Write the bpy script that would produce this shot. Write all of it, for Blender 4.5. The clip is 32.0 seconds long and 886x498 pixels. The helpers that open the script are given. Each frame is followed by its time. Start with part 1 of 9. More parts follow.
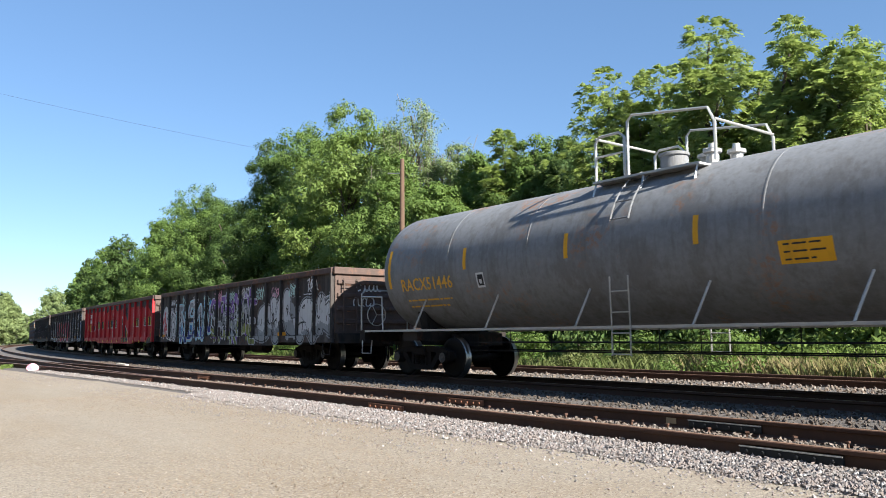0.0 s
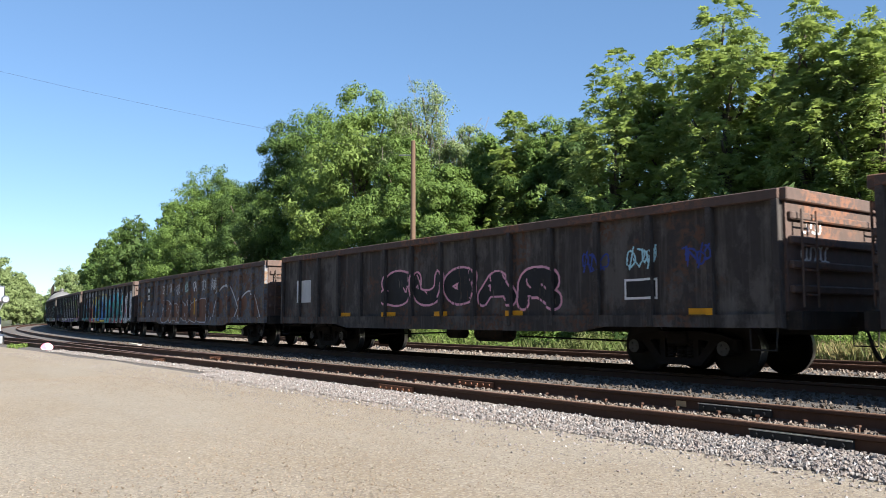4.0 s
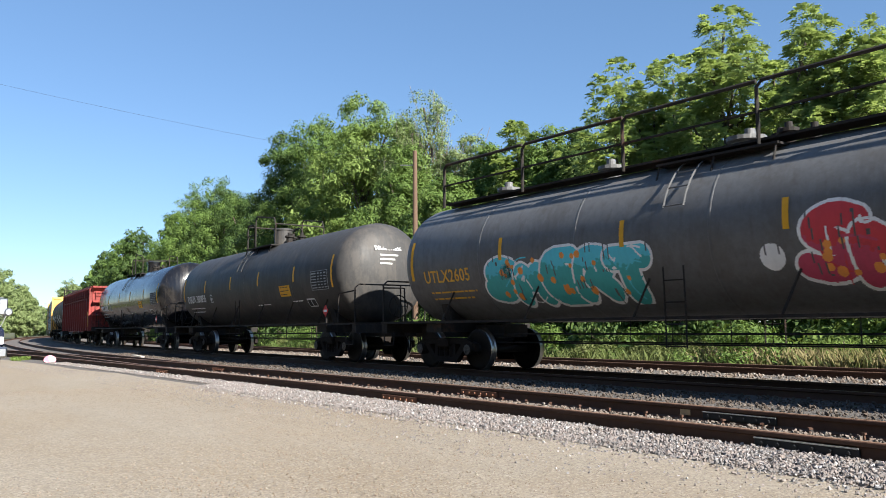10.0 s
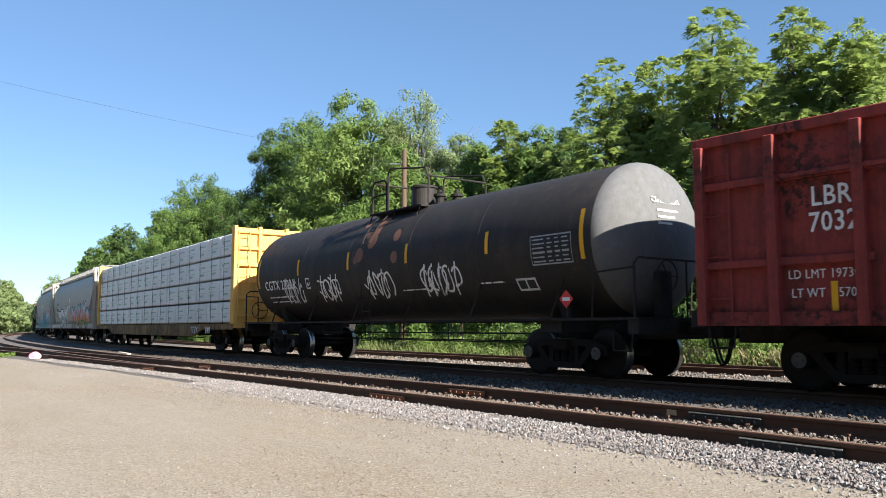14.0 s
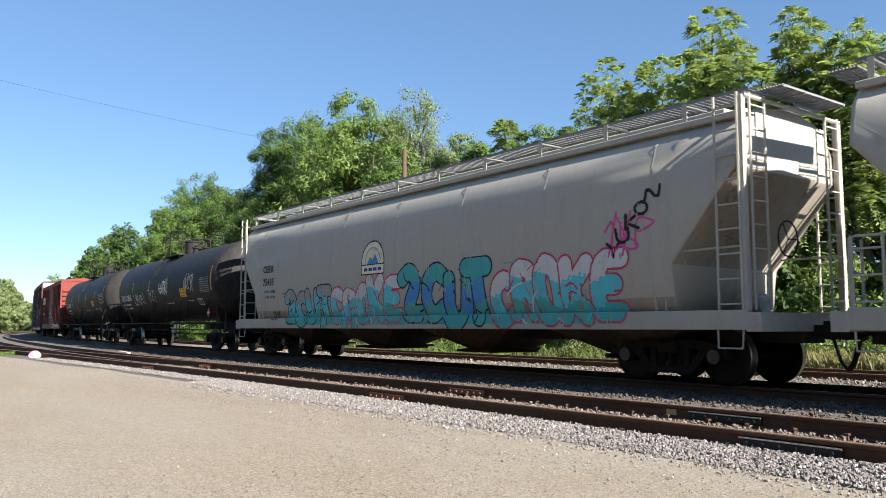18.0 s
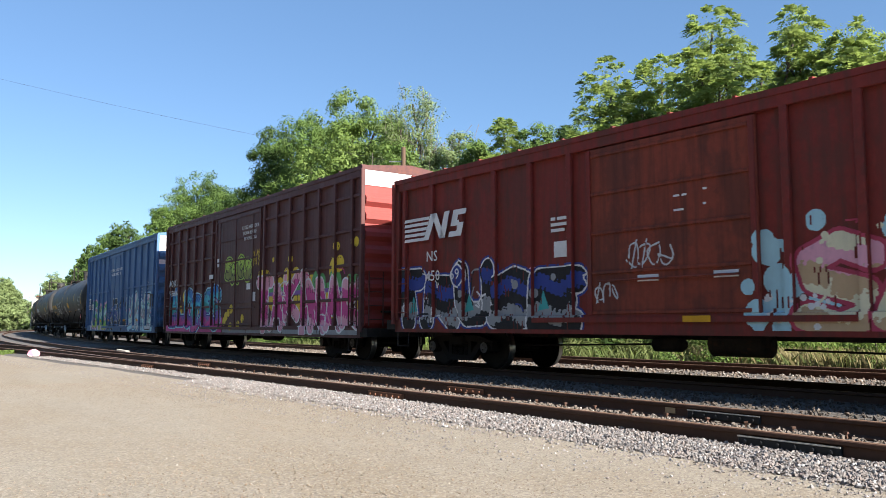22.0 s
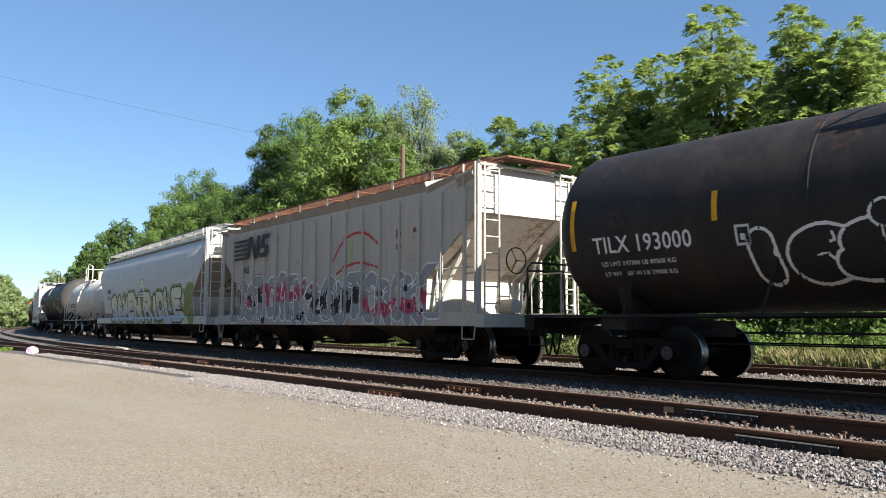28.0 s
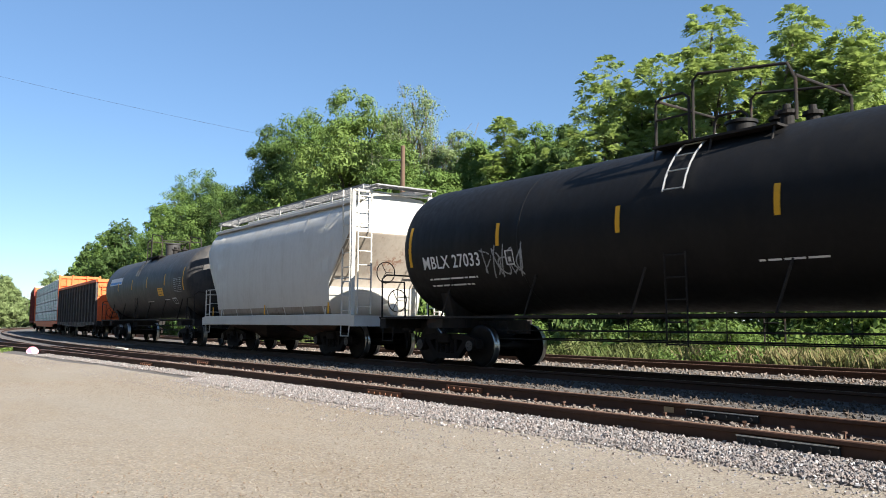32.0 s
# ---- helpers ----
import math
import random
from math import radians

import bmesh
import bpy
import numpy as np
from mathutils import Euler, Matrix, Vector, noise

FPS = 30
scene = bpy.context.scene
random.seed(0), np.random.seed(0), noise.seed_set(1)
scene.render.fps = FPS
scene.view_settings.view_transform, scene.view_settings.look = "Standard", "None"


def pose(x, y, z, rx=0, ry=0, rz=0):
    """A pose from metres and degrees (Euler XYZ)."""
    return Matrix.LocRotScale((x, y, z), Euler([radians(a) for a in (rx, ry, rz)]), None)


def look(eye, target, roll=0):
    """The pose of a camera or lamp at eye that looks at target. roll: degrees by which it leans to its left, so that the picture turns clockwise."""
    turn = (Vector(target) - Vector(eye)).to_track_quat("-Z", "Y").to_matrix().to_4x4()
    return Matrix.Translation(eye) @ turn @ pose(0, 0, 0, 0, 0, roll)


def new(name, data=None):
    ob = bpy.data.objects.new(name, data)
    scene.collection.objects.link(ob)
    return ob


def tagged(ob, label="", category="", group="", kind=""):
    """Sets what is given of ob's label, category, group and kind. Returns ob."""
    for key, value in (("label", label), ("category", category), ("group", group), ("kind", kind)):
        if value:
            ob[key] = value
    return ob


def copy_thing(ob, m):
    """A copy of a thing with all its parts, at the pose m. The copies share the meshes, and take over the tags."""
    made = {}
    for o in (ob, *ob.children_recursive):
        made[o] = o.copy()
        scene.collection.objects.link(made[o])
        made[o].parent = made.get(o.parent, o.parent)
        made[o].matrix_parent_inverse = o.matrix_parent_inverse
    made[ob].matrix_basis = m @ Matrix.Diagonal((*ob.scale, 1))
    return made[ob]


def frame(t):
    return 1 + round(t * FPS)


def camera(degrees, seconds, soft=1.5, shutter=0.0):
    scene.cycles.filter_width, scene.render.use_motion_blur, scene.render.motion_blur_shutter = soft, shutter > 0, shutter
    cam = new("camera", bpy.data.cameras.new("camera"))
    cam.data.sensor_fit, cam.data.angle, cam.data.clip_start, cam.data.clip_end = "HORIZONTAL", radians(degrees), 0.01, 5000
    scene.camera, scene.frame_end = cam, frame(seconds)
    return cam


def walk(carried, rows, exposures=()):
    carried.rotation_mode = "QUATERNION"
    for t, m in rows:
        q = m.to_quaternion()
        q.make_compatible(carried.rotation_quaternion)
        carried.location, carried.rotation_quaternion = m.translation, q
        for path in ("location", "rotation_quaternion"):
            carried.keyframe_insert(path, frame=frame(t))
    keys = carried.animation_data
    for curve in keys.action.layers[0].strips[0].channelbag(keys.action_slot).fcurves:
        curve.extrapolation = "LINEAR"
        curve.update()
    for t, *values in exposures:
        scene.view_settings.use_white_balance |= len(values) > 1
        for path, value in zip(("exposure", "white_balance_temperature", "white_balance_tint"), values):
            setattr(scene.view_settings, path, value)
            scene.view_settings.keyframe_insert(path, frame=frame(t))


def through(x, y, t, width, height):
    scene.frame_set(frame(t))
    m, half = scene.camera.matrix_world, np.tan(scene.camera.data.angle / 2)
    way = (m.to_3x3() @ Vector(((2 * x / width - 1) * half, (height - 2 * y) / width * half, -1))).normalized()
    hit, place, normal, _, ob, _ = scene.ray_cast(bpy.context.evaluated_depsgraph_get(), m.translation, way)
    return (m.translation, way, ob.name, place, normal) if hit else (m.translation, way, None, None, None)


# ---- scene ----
cam = camera(57.93, 32.0, soft=0.45, shutter=0.04)
ZR = 0.20            # top of the rails above the lot
EYE = 1.113
GAUGE = 1.505        # between the middles of the rail heads
SPEED = 15.856       # metres a second

# the camera stands on the gravel lot; seconds, turn, tilt, lean
CAM_ROWS = [
    (0, 50.506, 6.300, -0.282), (0.5, 50.393, 6.137, -0.294), (1, 50.208, 5.791, -0.281),
    (1.5, 49.609, 4.360, -0.235), (2, 49.678, 4.201, -0.052), (2.5, 49.999, 4.262, 0.044), (3, 50.171, 4.328, 0.099),
    (3.5, 50.876, 4.703, 0.132), (5.5, 51.571, 5.278, -0.026), (6, 51.519, 5.274, -0.056),
    (6.5, 51.520, 5.325, -0.121), (7, 51.659, 5.483, -0.197), (7.5, 51.823, 5.707, -0.252),
    (8, 51.884, 5.848, -0.299), (8.5, 51.836, 5.845, -0.344), (9, 51.710, 5.775, -0.361),
    (9.5, 51.561, 5.726, -0.362), (10, 51.447, 5.718, -0.351), (10.5, 51.284, 5.730, -0.336),
    (11, 51.043, 5.752, -0.328), (11.5, 50.908, 5.765, -0.292), (12, 50.895, 5.767, -0.208),
    (12.5, 50.889, 5.764, -0.119), (13, 50.829, 5.742, -0.049), (13.5, 50.718, 5.694, 0.010),
    (14, 50.639, 5.649, 0.041), (14.5, 50.622, 5.625, 0.048), (16.5, 50.674, 5.630, 0.022),
    (17, 50.649, 5.625, 0.033), (17.5, 50.633, 5.612, 0.057), (18, 50.628, 5.596, 0.084),
    (18.5, 50.615, 5.581, 0.115), (19, 50.597, 5.571, 0.153), (19.5, 50.590, 5.560, 0.160),
    (20, 50.591, 5.544, 0.144), (20.5, 50.587, 5.533, 0.134), (21, 50.577, 5.524, 0.112),
    (21.5, 50.569, 5.507, 0.085), (22, 50.562, 5.491, 0.088), (22.5, 50.554, 5.479, 0.100),
    (23, 50.546, 5.468, 0.097), (23.5, 50.531, 5.454, 0.110), (24, 50.523, 5.438, 0.170),
    (24.5, 50.529, 5.426, 0.256), (25, 50.534, 5.417, 0.322), (25.5, 50.538, 5.412, 0.347),
    (27.5, 50.498, 5.388, 0.291), (28, 50.497, 5.384, 0.282), (28.5, 50.496, 5.386, 0.276),
    (29, 50.490, 5.389, 0.256), (29.5, 50.486, 5.387, 0.231), (30, 50.487, 5.390, 0.232),
    (30.5, 50.487, 5.395, 0.258), (31, 50.489, 5.399, 0.268), (31.5, 50.498, 5.402, 0.257),
    (32, 50.504, 5.400, 0.253),
]
walk(cam, [(t, pose(0, 0, EYE, 0, 0, turn) @ pose(0, 0, 0, 90 + tilt) @ pose(0, 0, 0, 0, 0, lean))
           for t, turn, tilt, lean in CAM_ROWS],
     [(0, 1.58), (3.5, 1.56), (6, 1.52), (9, 1.49), (13, 1.56), (17, 1.51), (19.5, 1.57), (25.5, 1.57), (27.5, 1.40), (31, 1.40), (32, 1.47)])

# ---------------------------------------------------------------- light
SUN_WAY = Vector((1.0, 0.10, 0.62)).normalized()      # towards the sun
sun_el = math.asin(SUN_WAY.z)
sun_az = math.atan2(SUN_WAY.x, SUN_WAY.y)
world = bpy.data.worlds.new("world")
scene.world = world
world.use_nodes = True
wn = world.node_tree.nodes
sky = wn.new("ShaderNodeTexSky")
sky.sky_type = 'NISHITA'
sky.sun_disc = False
sky.sun_elevation, sky.sun_rotation = sun_el, sun_az
sky.air_density, sky.dust_density, sky.ozone_density = 1.0, 0.1, 3.0
wn["Background"].inputs[1].default_value = 0.056
tint = wn.new("ShaderNodeMix")          # a clear, dry summer sky
tint.data_type, tint.blend_type = 'RGBA', 'MULTIPLY'
tint.inputs[0].default_value = 1.0
tint.inputs[7].default_value = (0.92, 1.0, 1.08, 1)
world.node_tree.links.new(sky.outputs[0], tint.inputs[6])
haze = wn.new("ShaderNodeMix")          # thin even haze high up
haze.data_type, haze.blend_type = 'RGBA', 'MIX'
haze.inputs[0].default_value = 0.3
haze.inputs[7].default_value = (1.35, 2.7, 5.0, 1)
world.node_tree.links.new(tint.outputs[2], haze.inputs[6])
world.node_tree.links.new(haze.outputs[2], wn["Background"].inputs[0])
lamp = bpy.data.lights.new("sun", 'SUN')
lamp.energy, lamp.angle, lamp.color = 5.0, radians(0.55), (1.0, 0.95, 0.86)
sun = new("sun", lamp)
sun.matrix_world = look(SUN_WAY * 200, (0, 0, 0))

# ---------------------------------------------------------------- the line of the tracks
# s runs backwards along the train, from the place beside the camera; lat is to the far side
S0, S1 = -260, 760
SS = np.arange(S0, S1 + 1.0)
KAP = np.interp(SS, [-200, -60, -30, 0, 25, 50, 80, 700], [0.0, 0.001, 0.003, 0.0032, 0.0021, 0.0016, 0.0018, 0.0018])
PSI = np.concatenate([[0], np.cumsum((KAP[1:] + KAP[:-1]) / 2)])
PSI -= PSI[-S0]
TX, TY = -np.cos(PSI), np.sin(PSI)
PX = np.concatenate([[0], np.cumsum((TX[1:] + TX[:-1]) / 2)])
PY = np.concatenate([[0], np.cumsum((TY[1:] + TY[:-1]) / 2)])
PX -= PX[-S0]
PY -= PY[-S0]
MAIN_Y = 11.631 + GAUGE / 2
PY += MAIN_Y


def line(s, lat=0.0):
    """Place beside the main track at s, with its heading."""
    x, y, a = (np.interp(s, SS, c) for c in (PX, PY, PSI))
    return x + np.sin(a) * lat, y + np.cos(a) * lat, a


# the siding bends the other way; its near rail passes 6.545 m from the camera
SD_TH = radians(53.385 - 50.536)
SD_K = -0.0021


def siding(s, lat=0.0):
    a0 = SD_K * s + 0.0
    x0, y0 = 6.545 * math.sin(SD_TH), 6.545 * math.cos(SD_TH)
    ang = SD_TH * -1
    # along and across in the siding's own axes
    u = math.sin(SD_K * s) / SD_K
    v = (1 - math.cos(SD_K * s)) / SD_K
    nx, ny = math.sin(SD_TH), math.cos(SD_TH)
    tx, ty = -ny, nx
    mx, my = math.cos(a0) * nx - math.sin(a0) * tx, math.cos(a0) * ny - math.sin(a0) * ty
    return x0 + tx * u + nx * v + mx * lat, y0 + ty * u + ny * v + my * lat, math.atan2(mx, my)


def train_s(t):
    """How far the train has come: to be taken from a place's s at 16 s."""
    return SPEED * (t - 16)


# ---------------------------------------------------------------- helpers
def part(name, bm, material, parent=None, label="", m=None, smooth=False):
    """Links a bmesh (or a mesh) as one object under a thing or a part."""
    if isinstance(bm, bmesh.types.BMesh):
        me = bpy.data.meshes.new(name)
        bm.to_mesh(me)
        bm.free()
        if smooth:
            me.polygons.foreach_set("use_smooth", [True] * len(me.polygons))
    else:
        me = bm
    if material and not me.materials:
        for mt in (material if isinstance(material, (list, tuple)) else [material]):
            me.materials.append(mt)
    ob = new(name, me)
    if parent is not None:
        ob.parent = parent
    if m is not None:
        ob.matrix_basis = m
    if label:
        ob["label"] = label
    return ob


def thing(name, label, category, group="", kind="", m=None):
    ob = new(name)
    ob.empty_display_size = 0.3
    if m is not None:
        ob.matrix_basis = m
    return tagged(ob, label, category, group, kind)


def box(bm, x0, x1, y0, y1, z0, z1, bevel=0.0):
    vs = [bm.verts.new(p) for p in ((x0, y0, z0), (x1, y0, z0), (x1, y1, z0), (x0, y1, z0),
                                    (x0, y0, z1), (x1, y0, z1), (x1, y1, z1), (x0, y1, z1))]
    fs = [bm.faces.new([vs[i] for i in f]) for f in ((3, 2, 1, 0), (4, 5, 6, 7), (0, 1, 5, 4), (1, 2, 6, 5), (2, 3, 7, 6), (3, 0, 4, 7))]
    if bevel:
        es = list({e for f in fs for e in f.edges})
        bmesh.ops.bevel(bm, geom=es, offset=bevel, segments=1, affect='EDGES')
    return bm


def boxes(*rows, bevel=0.0):
    bm = bmesh.new()
    for r in rows:
        box(bm, *r, bevel=bevel)
    return bm


def prism(bm, pts, axis, a, b):
    """A flat outline pushed from a to b along an axis ('x': pts are (y, z); 'y': (x, z); 'z': (x, y))."""
    def at(p, c):
        return {'x': (c, p[0], p[1]), 'y': (p[0], c, p[1]), 'z': (p[0], p[1], c)}[axis]
    v0 = [bm.verts.new(at(p, a)) for p in pts]
    v1 = [bm.verts.new(at(p, b)) for p in pts]
    n = len(pts)
    bm.faces.new(v0)
    bm.faces.new(v1[::-1])
    for i in range(n):
        bm.faces.new((v0[i], v1[i], v1[(i + 1) % n], v0[(i + 1) % n]))
    bmesh.ops.recalc_face_normals(bm, faces=bm.faces)
    return bm


def rod(bm, a, b, r, n=6):
    """A round bar from a to b."""
    a, b = Vector(a), Vector(b)
    q = (b - a).to_track_quat('Z', 'Y')
    ring = [q @ Vector((r * math.cos(2 * math.pi * i / n), r * math.sin(2 * math.pi * i / n), 0)) for i in range(n)]
    v0 = [bm.verts.new(a + p) for p in ring]
    v1 = [bm.verts.new(b + p) for p in ring]
    for i in range(n):
        bm.faces.new((v0[i], v0[(i + 1) % n], v1[(i + 1) % n], v1[i]))
    bm.faces.new(v0[::-1])
    bm.faces.new(v1)
    return bm


def path_rod(bm, pts, r, n=6):
    P = [Vector(p) for p in pts]
    side, rings = None, []
    for i, p in enumerate(P):
        d = (P[min(i + 1, len(P) - 1)] - P[max(i - 1, 0)]).normalized()
        if side is None:
            side = d.orthogonal().normalized()
        side = (side - d * side.dot(d)).normalized()
        up = d.cross(side)
        rings.append([bm.verts.new(p + (side * math.cos(2 * math.pi * k / n) + up * math.sin(2 * math.pi * k / n)) * r) for k in range(n)])
    for a, b in zip(rings[:-1], rings[1:]):
        for k in range(n):
            bm.faces.new((a[k], a[(k + 1) % n], b[(k + 1) % n], b[k]))
    bm.faces.new(rings[0][::-1])
    bm.faces.new(rings[-1])
    return bm


def lathe(bm, rows, axis='x', n=32, centre=(0, 0, 0)):
    """Turns rows of (place along the axis, radius) round it."""
    rings = []
    for u, r in rows:
        ring = []
        for i in range(n):
            a = 2 * math.pi * i / n
            c, s = r * math.cos(a), r * math.sin(a)
            p = {'x': (u, c, s), 'y': (s, u, c), 'z': (c, s, u)}[axis]
            ring.append(bm.verts.new((p[0] + centre[0], p[1] + centre[1], p[2] + centre[2])))
        rings.append(ring)
    for r0, r1 in zip(rings[:-1], rings[1:]):
        for i in range(n):
            bm.faces.new((r0[i], r0[(i + 1) % n], r1[(i + 1) % n], r1[i]))
    bm.faces.new(rings[0][::-1])
    bm.faces.new(rings[-1])
    bmesh.ops.recalc_face_normals(bm, faces=bm.faces)
    return bm


def raw_mesh(name, verts, faces, materials=(), indices=None, smooth=False):
    me = bpy.data.meshes.new(name)
    me.from_pydata(verts, [], faces)
    for mt in materials:
        me.materials.append(mt)
    if indices is not None:
        me.polygons.foreach_set("material_index", indices)
    if smooth:
        me.polygons.foreach_set("use_smooth", [True] * len(me.polygons))
    me.update()
    return me


# ---------------------------------------------------------------- materials
def nodes_of(name):
    m = bpy.data.materials.new(name)
    m.use_nodes = True
    nt = m.node_tree
    return m, nt, nt.nodes, nt.links, nt.nodes["Principled BSDF"]


def noise_node(nt, scale, detail=6.0, rough=0.6, coord="Object", stretch=None):
    n, l = nt.nodes, nt.links
    tc = n.new("ShaderNodeTexCoord")
    tex = n.new("ShaderNodeTexNoise")
    tex.inputs["Scale"].default_value = scale
    tex.inputs["Detail"].default_value = detail
    tex.inputs["Roughness"].default_value = rough
    if stretch:
        mp = n.new("ShaderNodeMapping")
        mp.inputs["Scale"].default_value = stretch
        l.new(tc.outputs[coord], mp.inputs[0])
        l.new(mp.outputs[0], tex.inputs[0])
    else:
        l.new(tc.outputs[coord], tex.inputs[0])
    return tex


def ramp(nt, source, lo, hi, ca=(0, 0, 0, 1), cb=(1, 1, 1, 1)):
    r = nt.nodes.new("ShaderNodeValToRGB")
    r.color_ramp.elements[0].position, r.color_ramp.elements[1].position = lo, hi
    r.color_ramp.elements[0].color, r.color_ramp.elements[1].color = ca, cb
    nt.links.new(source, r.inputs[0])
    return r


def mix(nt, fac, a, b, kind='MIX'):
    x = nt.nodes.new("ShaderNodeMix")
    x.data_type, x.blend_type = 'RGBA', kind
    for slot, v in ((0, fac), (6, a), (7, b)):
        if isinstance(v, (int, float)):
            x.inputs[slot].default_value = v
        elif isinstance(v, tuple):
            x.inputs[slot].default_value = (*v[:3], 1)
        else:
            nt.links.new(v, x.inputs[slot])
    return x.outputs[2]


def bump(nt, bsdf, source, strength, distance):
    b = nt.nodes.new("ShaderNodeBump")
    b.inputs["Strength"].default_value, b.inputs["Distance"].default_value = strength, distance
    nt.links.new(source, b.inputs["Height"])
    nt.links.new(b.outputs[0], bsdf.inputs["Normal"])


def painted(name, colour, rust=0.25, dirt=0.35, rough=0.5, metal=0.0, rust_colour=(0.16, 0.06, 0.03), dirt_colour=(0.07, 0.06, 0.05), streak=True, gloss=0.25):
    """Weathered paint on steel: worn spots of rust, dust and streaks that run down."""
    m, nt, n, l, b = nodes_of(name)
    b.inputs["Specular IOR Level"].default_value = gloss
    big = noise_node(nt, 0.7, 5, 0.65)
    fine = noise_node(nt, 9.0, 8, 0.7)
    st = noise_node(nt, 3.0, 6, 0.65, stretch=(2.6, 2.6, 0.16) if streak else (1, 1, 1))
    pale = max(colour) > 0.28
    tone = mix(nt, ramp(nt, fine.outputs[0], 0.3, 0.75).outputs[0], tuple(c * (0.95 if pale else 0.82) for c in colour), tuple(min(1, c * (1.03 if pale else 1.12)) for c in colour))
    dirty = mix(nt, ramp(nt, st.outputs[0], 0.56 - 0.14 * dirt, 0.82 if pale else 0.66, cb=(dirt, dirt, dirt, 1)).outputs[0], tone, dirt_colour)
    # broad grimy patches with ragged edges
    grime = noise_node(nt, 1.3, 7, 0.72, stretch=(1.0, 1.0, 0.55))
    g = 0.12 if pale else 0.2 + 0.55 * dirt
    dirty = mix(nt, ramp(nt, grime.outputs[0], 0.5, 0.585, cb=(g, g, g, 1)).outputs[0], dirty, dirt_colour)
    spots = nt.nodes.new("ShaderNodeMath")
    spots.operation = 'MULTIPLY'
    l.new(ramp(nt, fine.outputs[0], 0.47, 0.56).outputs[0], spots.inputs[0])
    l.new(ramp(nt, big.outputs[0], 0.62 - 0.26 * rust, 0.70 - 0.24 * rust).outputs[0], spots.inputs[1])
    lim = nt.nodes.new("ShaderNodeMath")
    lim.operation = 'MULTIPLY'
    lim.inputs[1].default_value = min(1.0, rust * 2.4)
    l.new(spots.outputs[0], lim.inputs[0])
    l.new(mix(nt, lim.outputs[0], dirty, rust_colour), b.inputs["Base Color"])
    l.new(ramp(nt, st.outputs[0], 0.2, 0.9, (rough - 0.1,) * 3 + (1,), (min(1, rough + 0.25),) * 3 + (1,)).outputs[0], b.inputs["Roughness"])
    b.inputs["Metallic"].default_value = metal
    bump(nt, b, fine.outputs[0], 0.12, 0.01)
    return m


def plain(name, colour, rough=0.6, metal=0.0, grain=12.0, vary=0.25, relief=0.1, depth=0.005, gloss=0.5):
    m, nt, n, l, b = nodes_of(name)
    b.inputs["Specular IOR Level"].default_value = gloss
    a = noise_node(nt, grain, 8, 0.7)
    c = noise_node(nt, grain * 0.09, 4, 0.6)
    t1 = mix(nt, a.outputs[0], tuple(x * (1 - vary) for x in colour), tuple(min(1, x * (1 + vary)) for x in colour))
    l.new(mix(nt, ramp(nt, c.outputs[0], 0.35, 0.7, cb=(0.5, 0.5, 0.5, 1)).outputs[0], t1, tuple(x * 0.7 for x in colour)), b.inputs["Base Color"])
    b.inputs["Roughness"].default_value, b.inputs["Metallic"].default_value = rough, metal
    bump(nt, b, a.outputs[0], relief, depth)
    return m


M_STEEL_DARK = painted("grimy_steel", (0.024, 0.022, 0.021), rust=0.15, dirt=0.3, rough=0.7, dirt_colour=(0.066, 0.053, 0.044), gloss=0.15)
M_TRUCK = plain("truck_steel", (0.02, 0.016, 0.014), 0.8, 0.0, 10, 0.35, 0.3, 0.01, 0.12)
M_CAP = plain("worn_bearing_cap", (0.085, 0.078, 0.07), 0.6, 0.2, 18, 0.35, 0.2)
M_WHEEL = plain("wheel_steel", (0.018, 0.015, 0.013), 0.6, 0.15, 14, 0.3, gloss=0.2)
M_TREAD = plain("polished_tread", (0.5, 0.49, 0.47), 0.28, 1.0, 20, 0.15, 0.02)
# rail rust, darkened for the shade on the rails' sides
M_RAIL = plain("rusty_shaded_rail", (0.085, 0.040, 0.024), 0.75, 0.1, 16, 0.4, 0.3, 0.004)
# worn rail top, its orange also standing for the sun on it
M_RAILTOP = plain("worn_sunlit_railhead", (0.23, 0.135, 0.085), 0.55, 0.25, 20, 0.25, 0.05)
M_TIE = plain("weathered_tie", (0.09, 0.07, 0.055), 0.9, 0.0, 9, 0.4, 0.5, 0.01)


def ground_material():
    m, nt, n, l, b = nodes_of("wild_grass_ground")
    big = noise_node(nt, 0.25, 6, 0.6, "Object")
    fine = noise_node(nt, 4.0, 9, 0.75, "Object")
    c = mix(nt, fine.outputs[0], (0.020, 0.033, 0.009), (0.086, 0.099, 0.033))
    l.new(mix(nt, ramp(nt, big.outputs[0], 0.45, 0.65).outputs[0], c, (0.112, 0.086, 0.050)), b.inputs["Base Color"])
    b.inputs["Roughness"].default_value = 0.95
    bump(nt, b, fine.outputs[0], 0.8, 0.08)
    return m


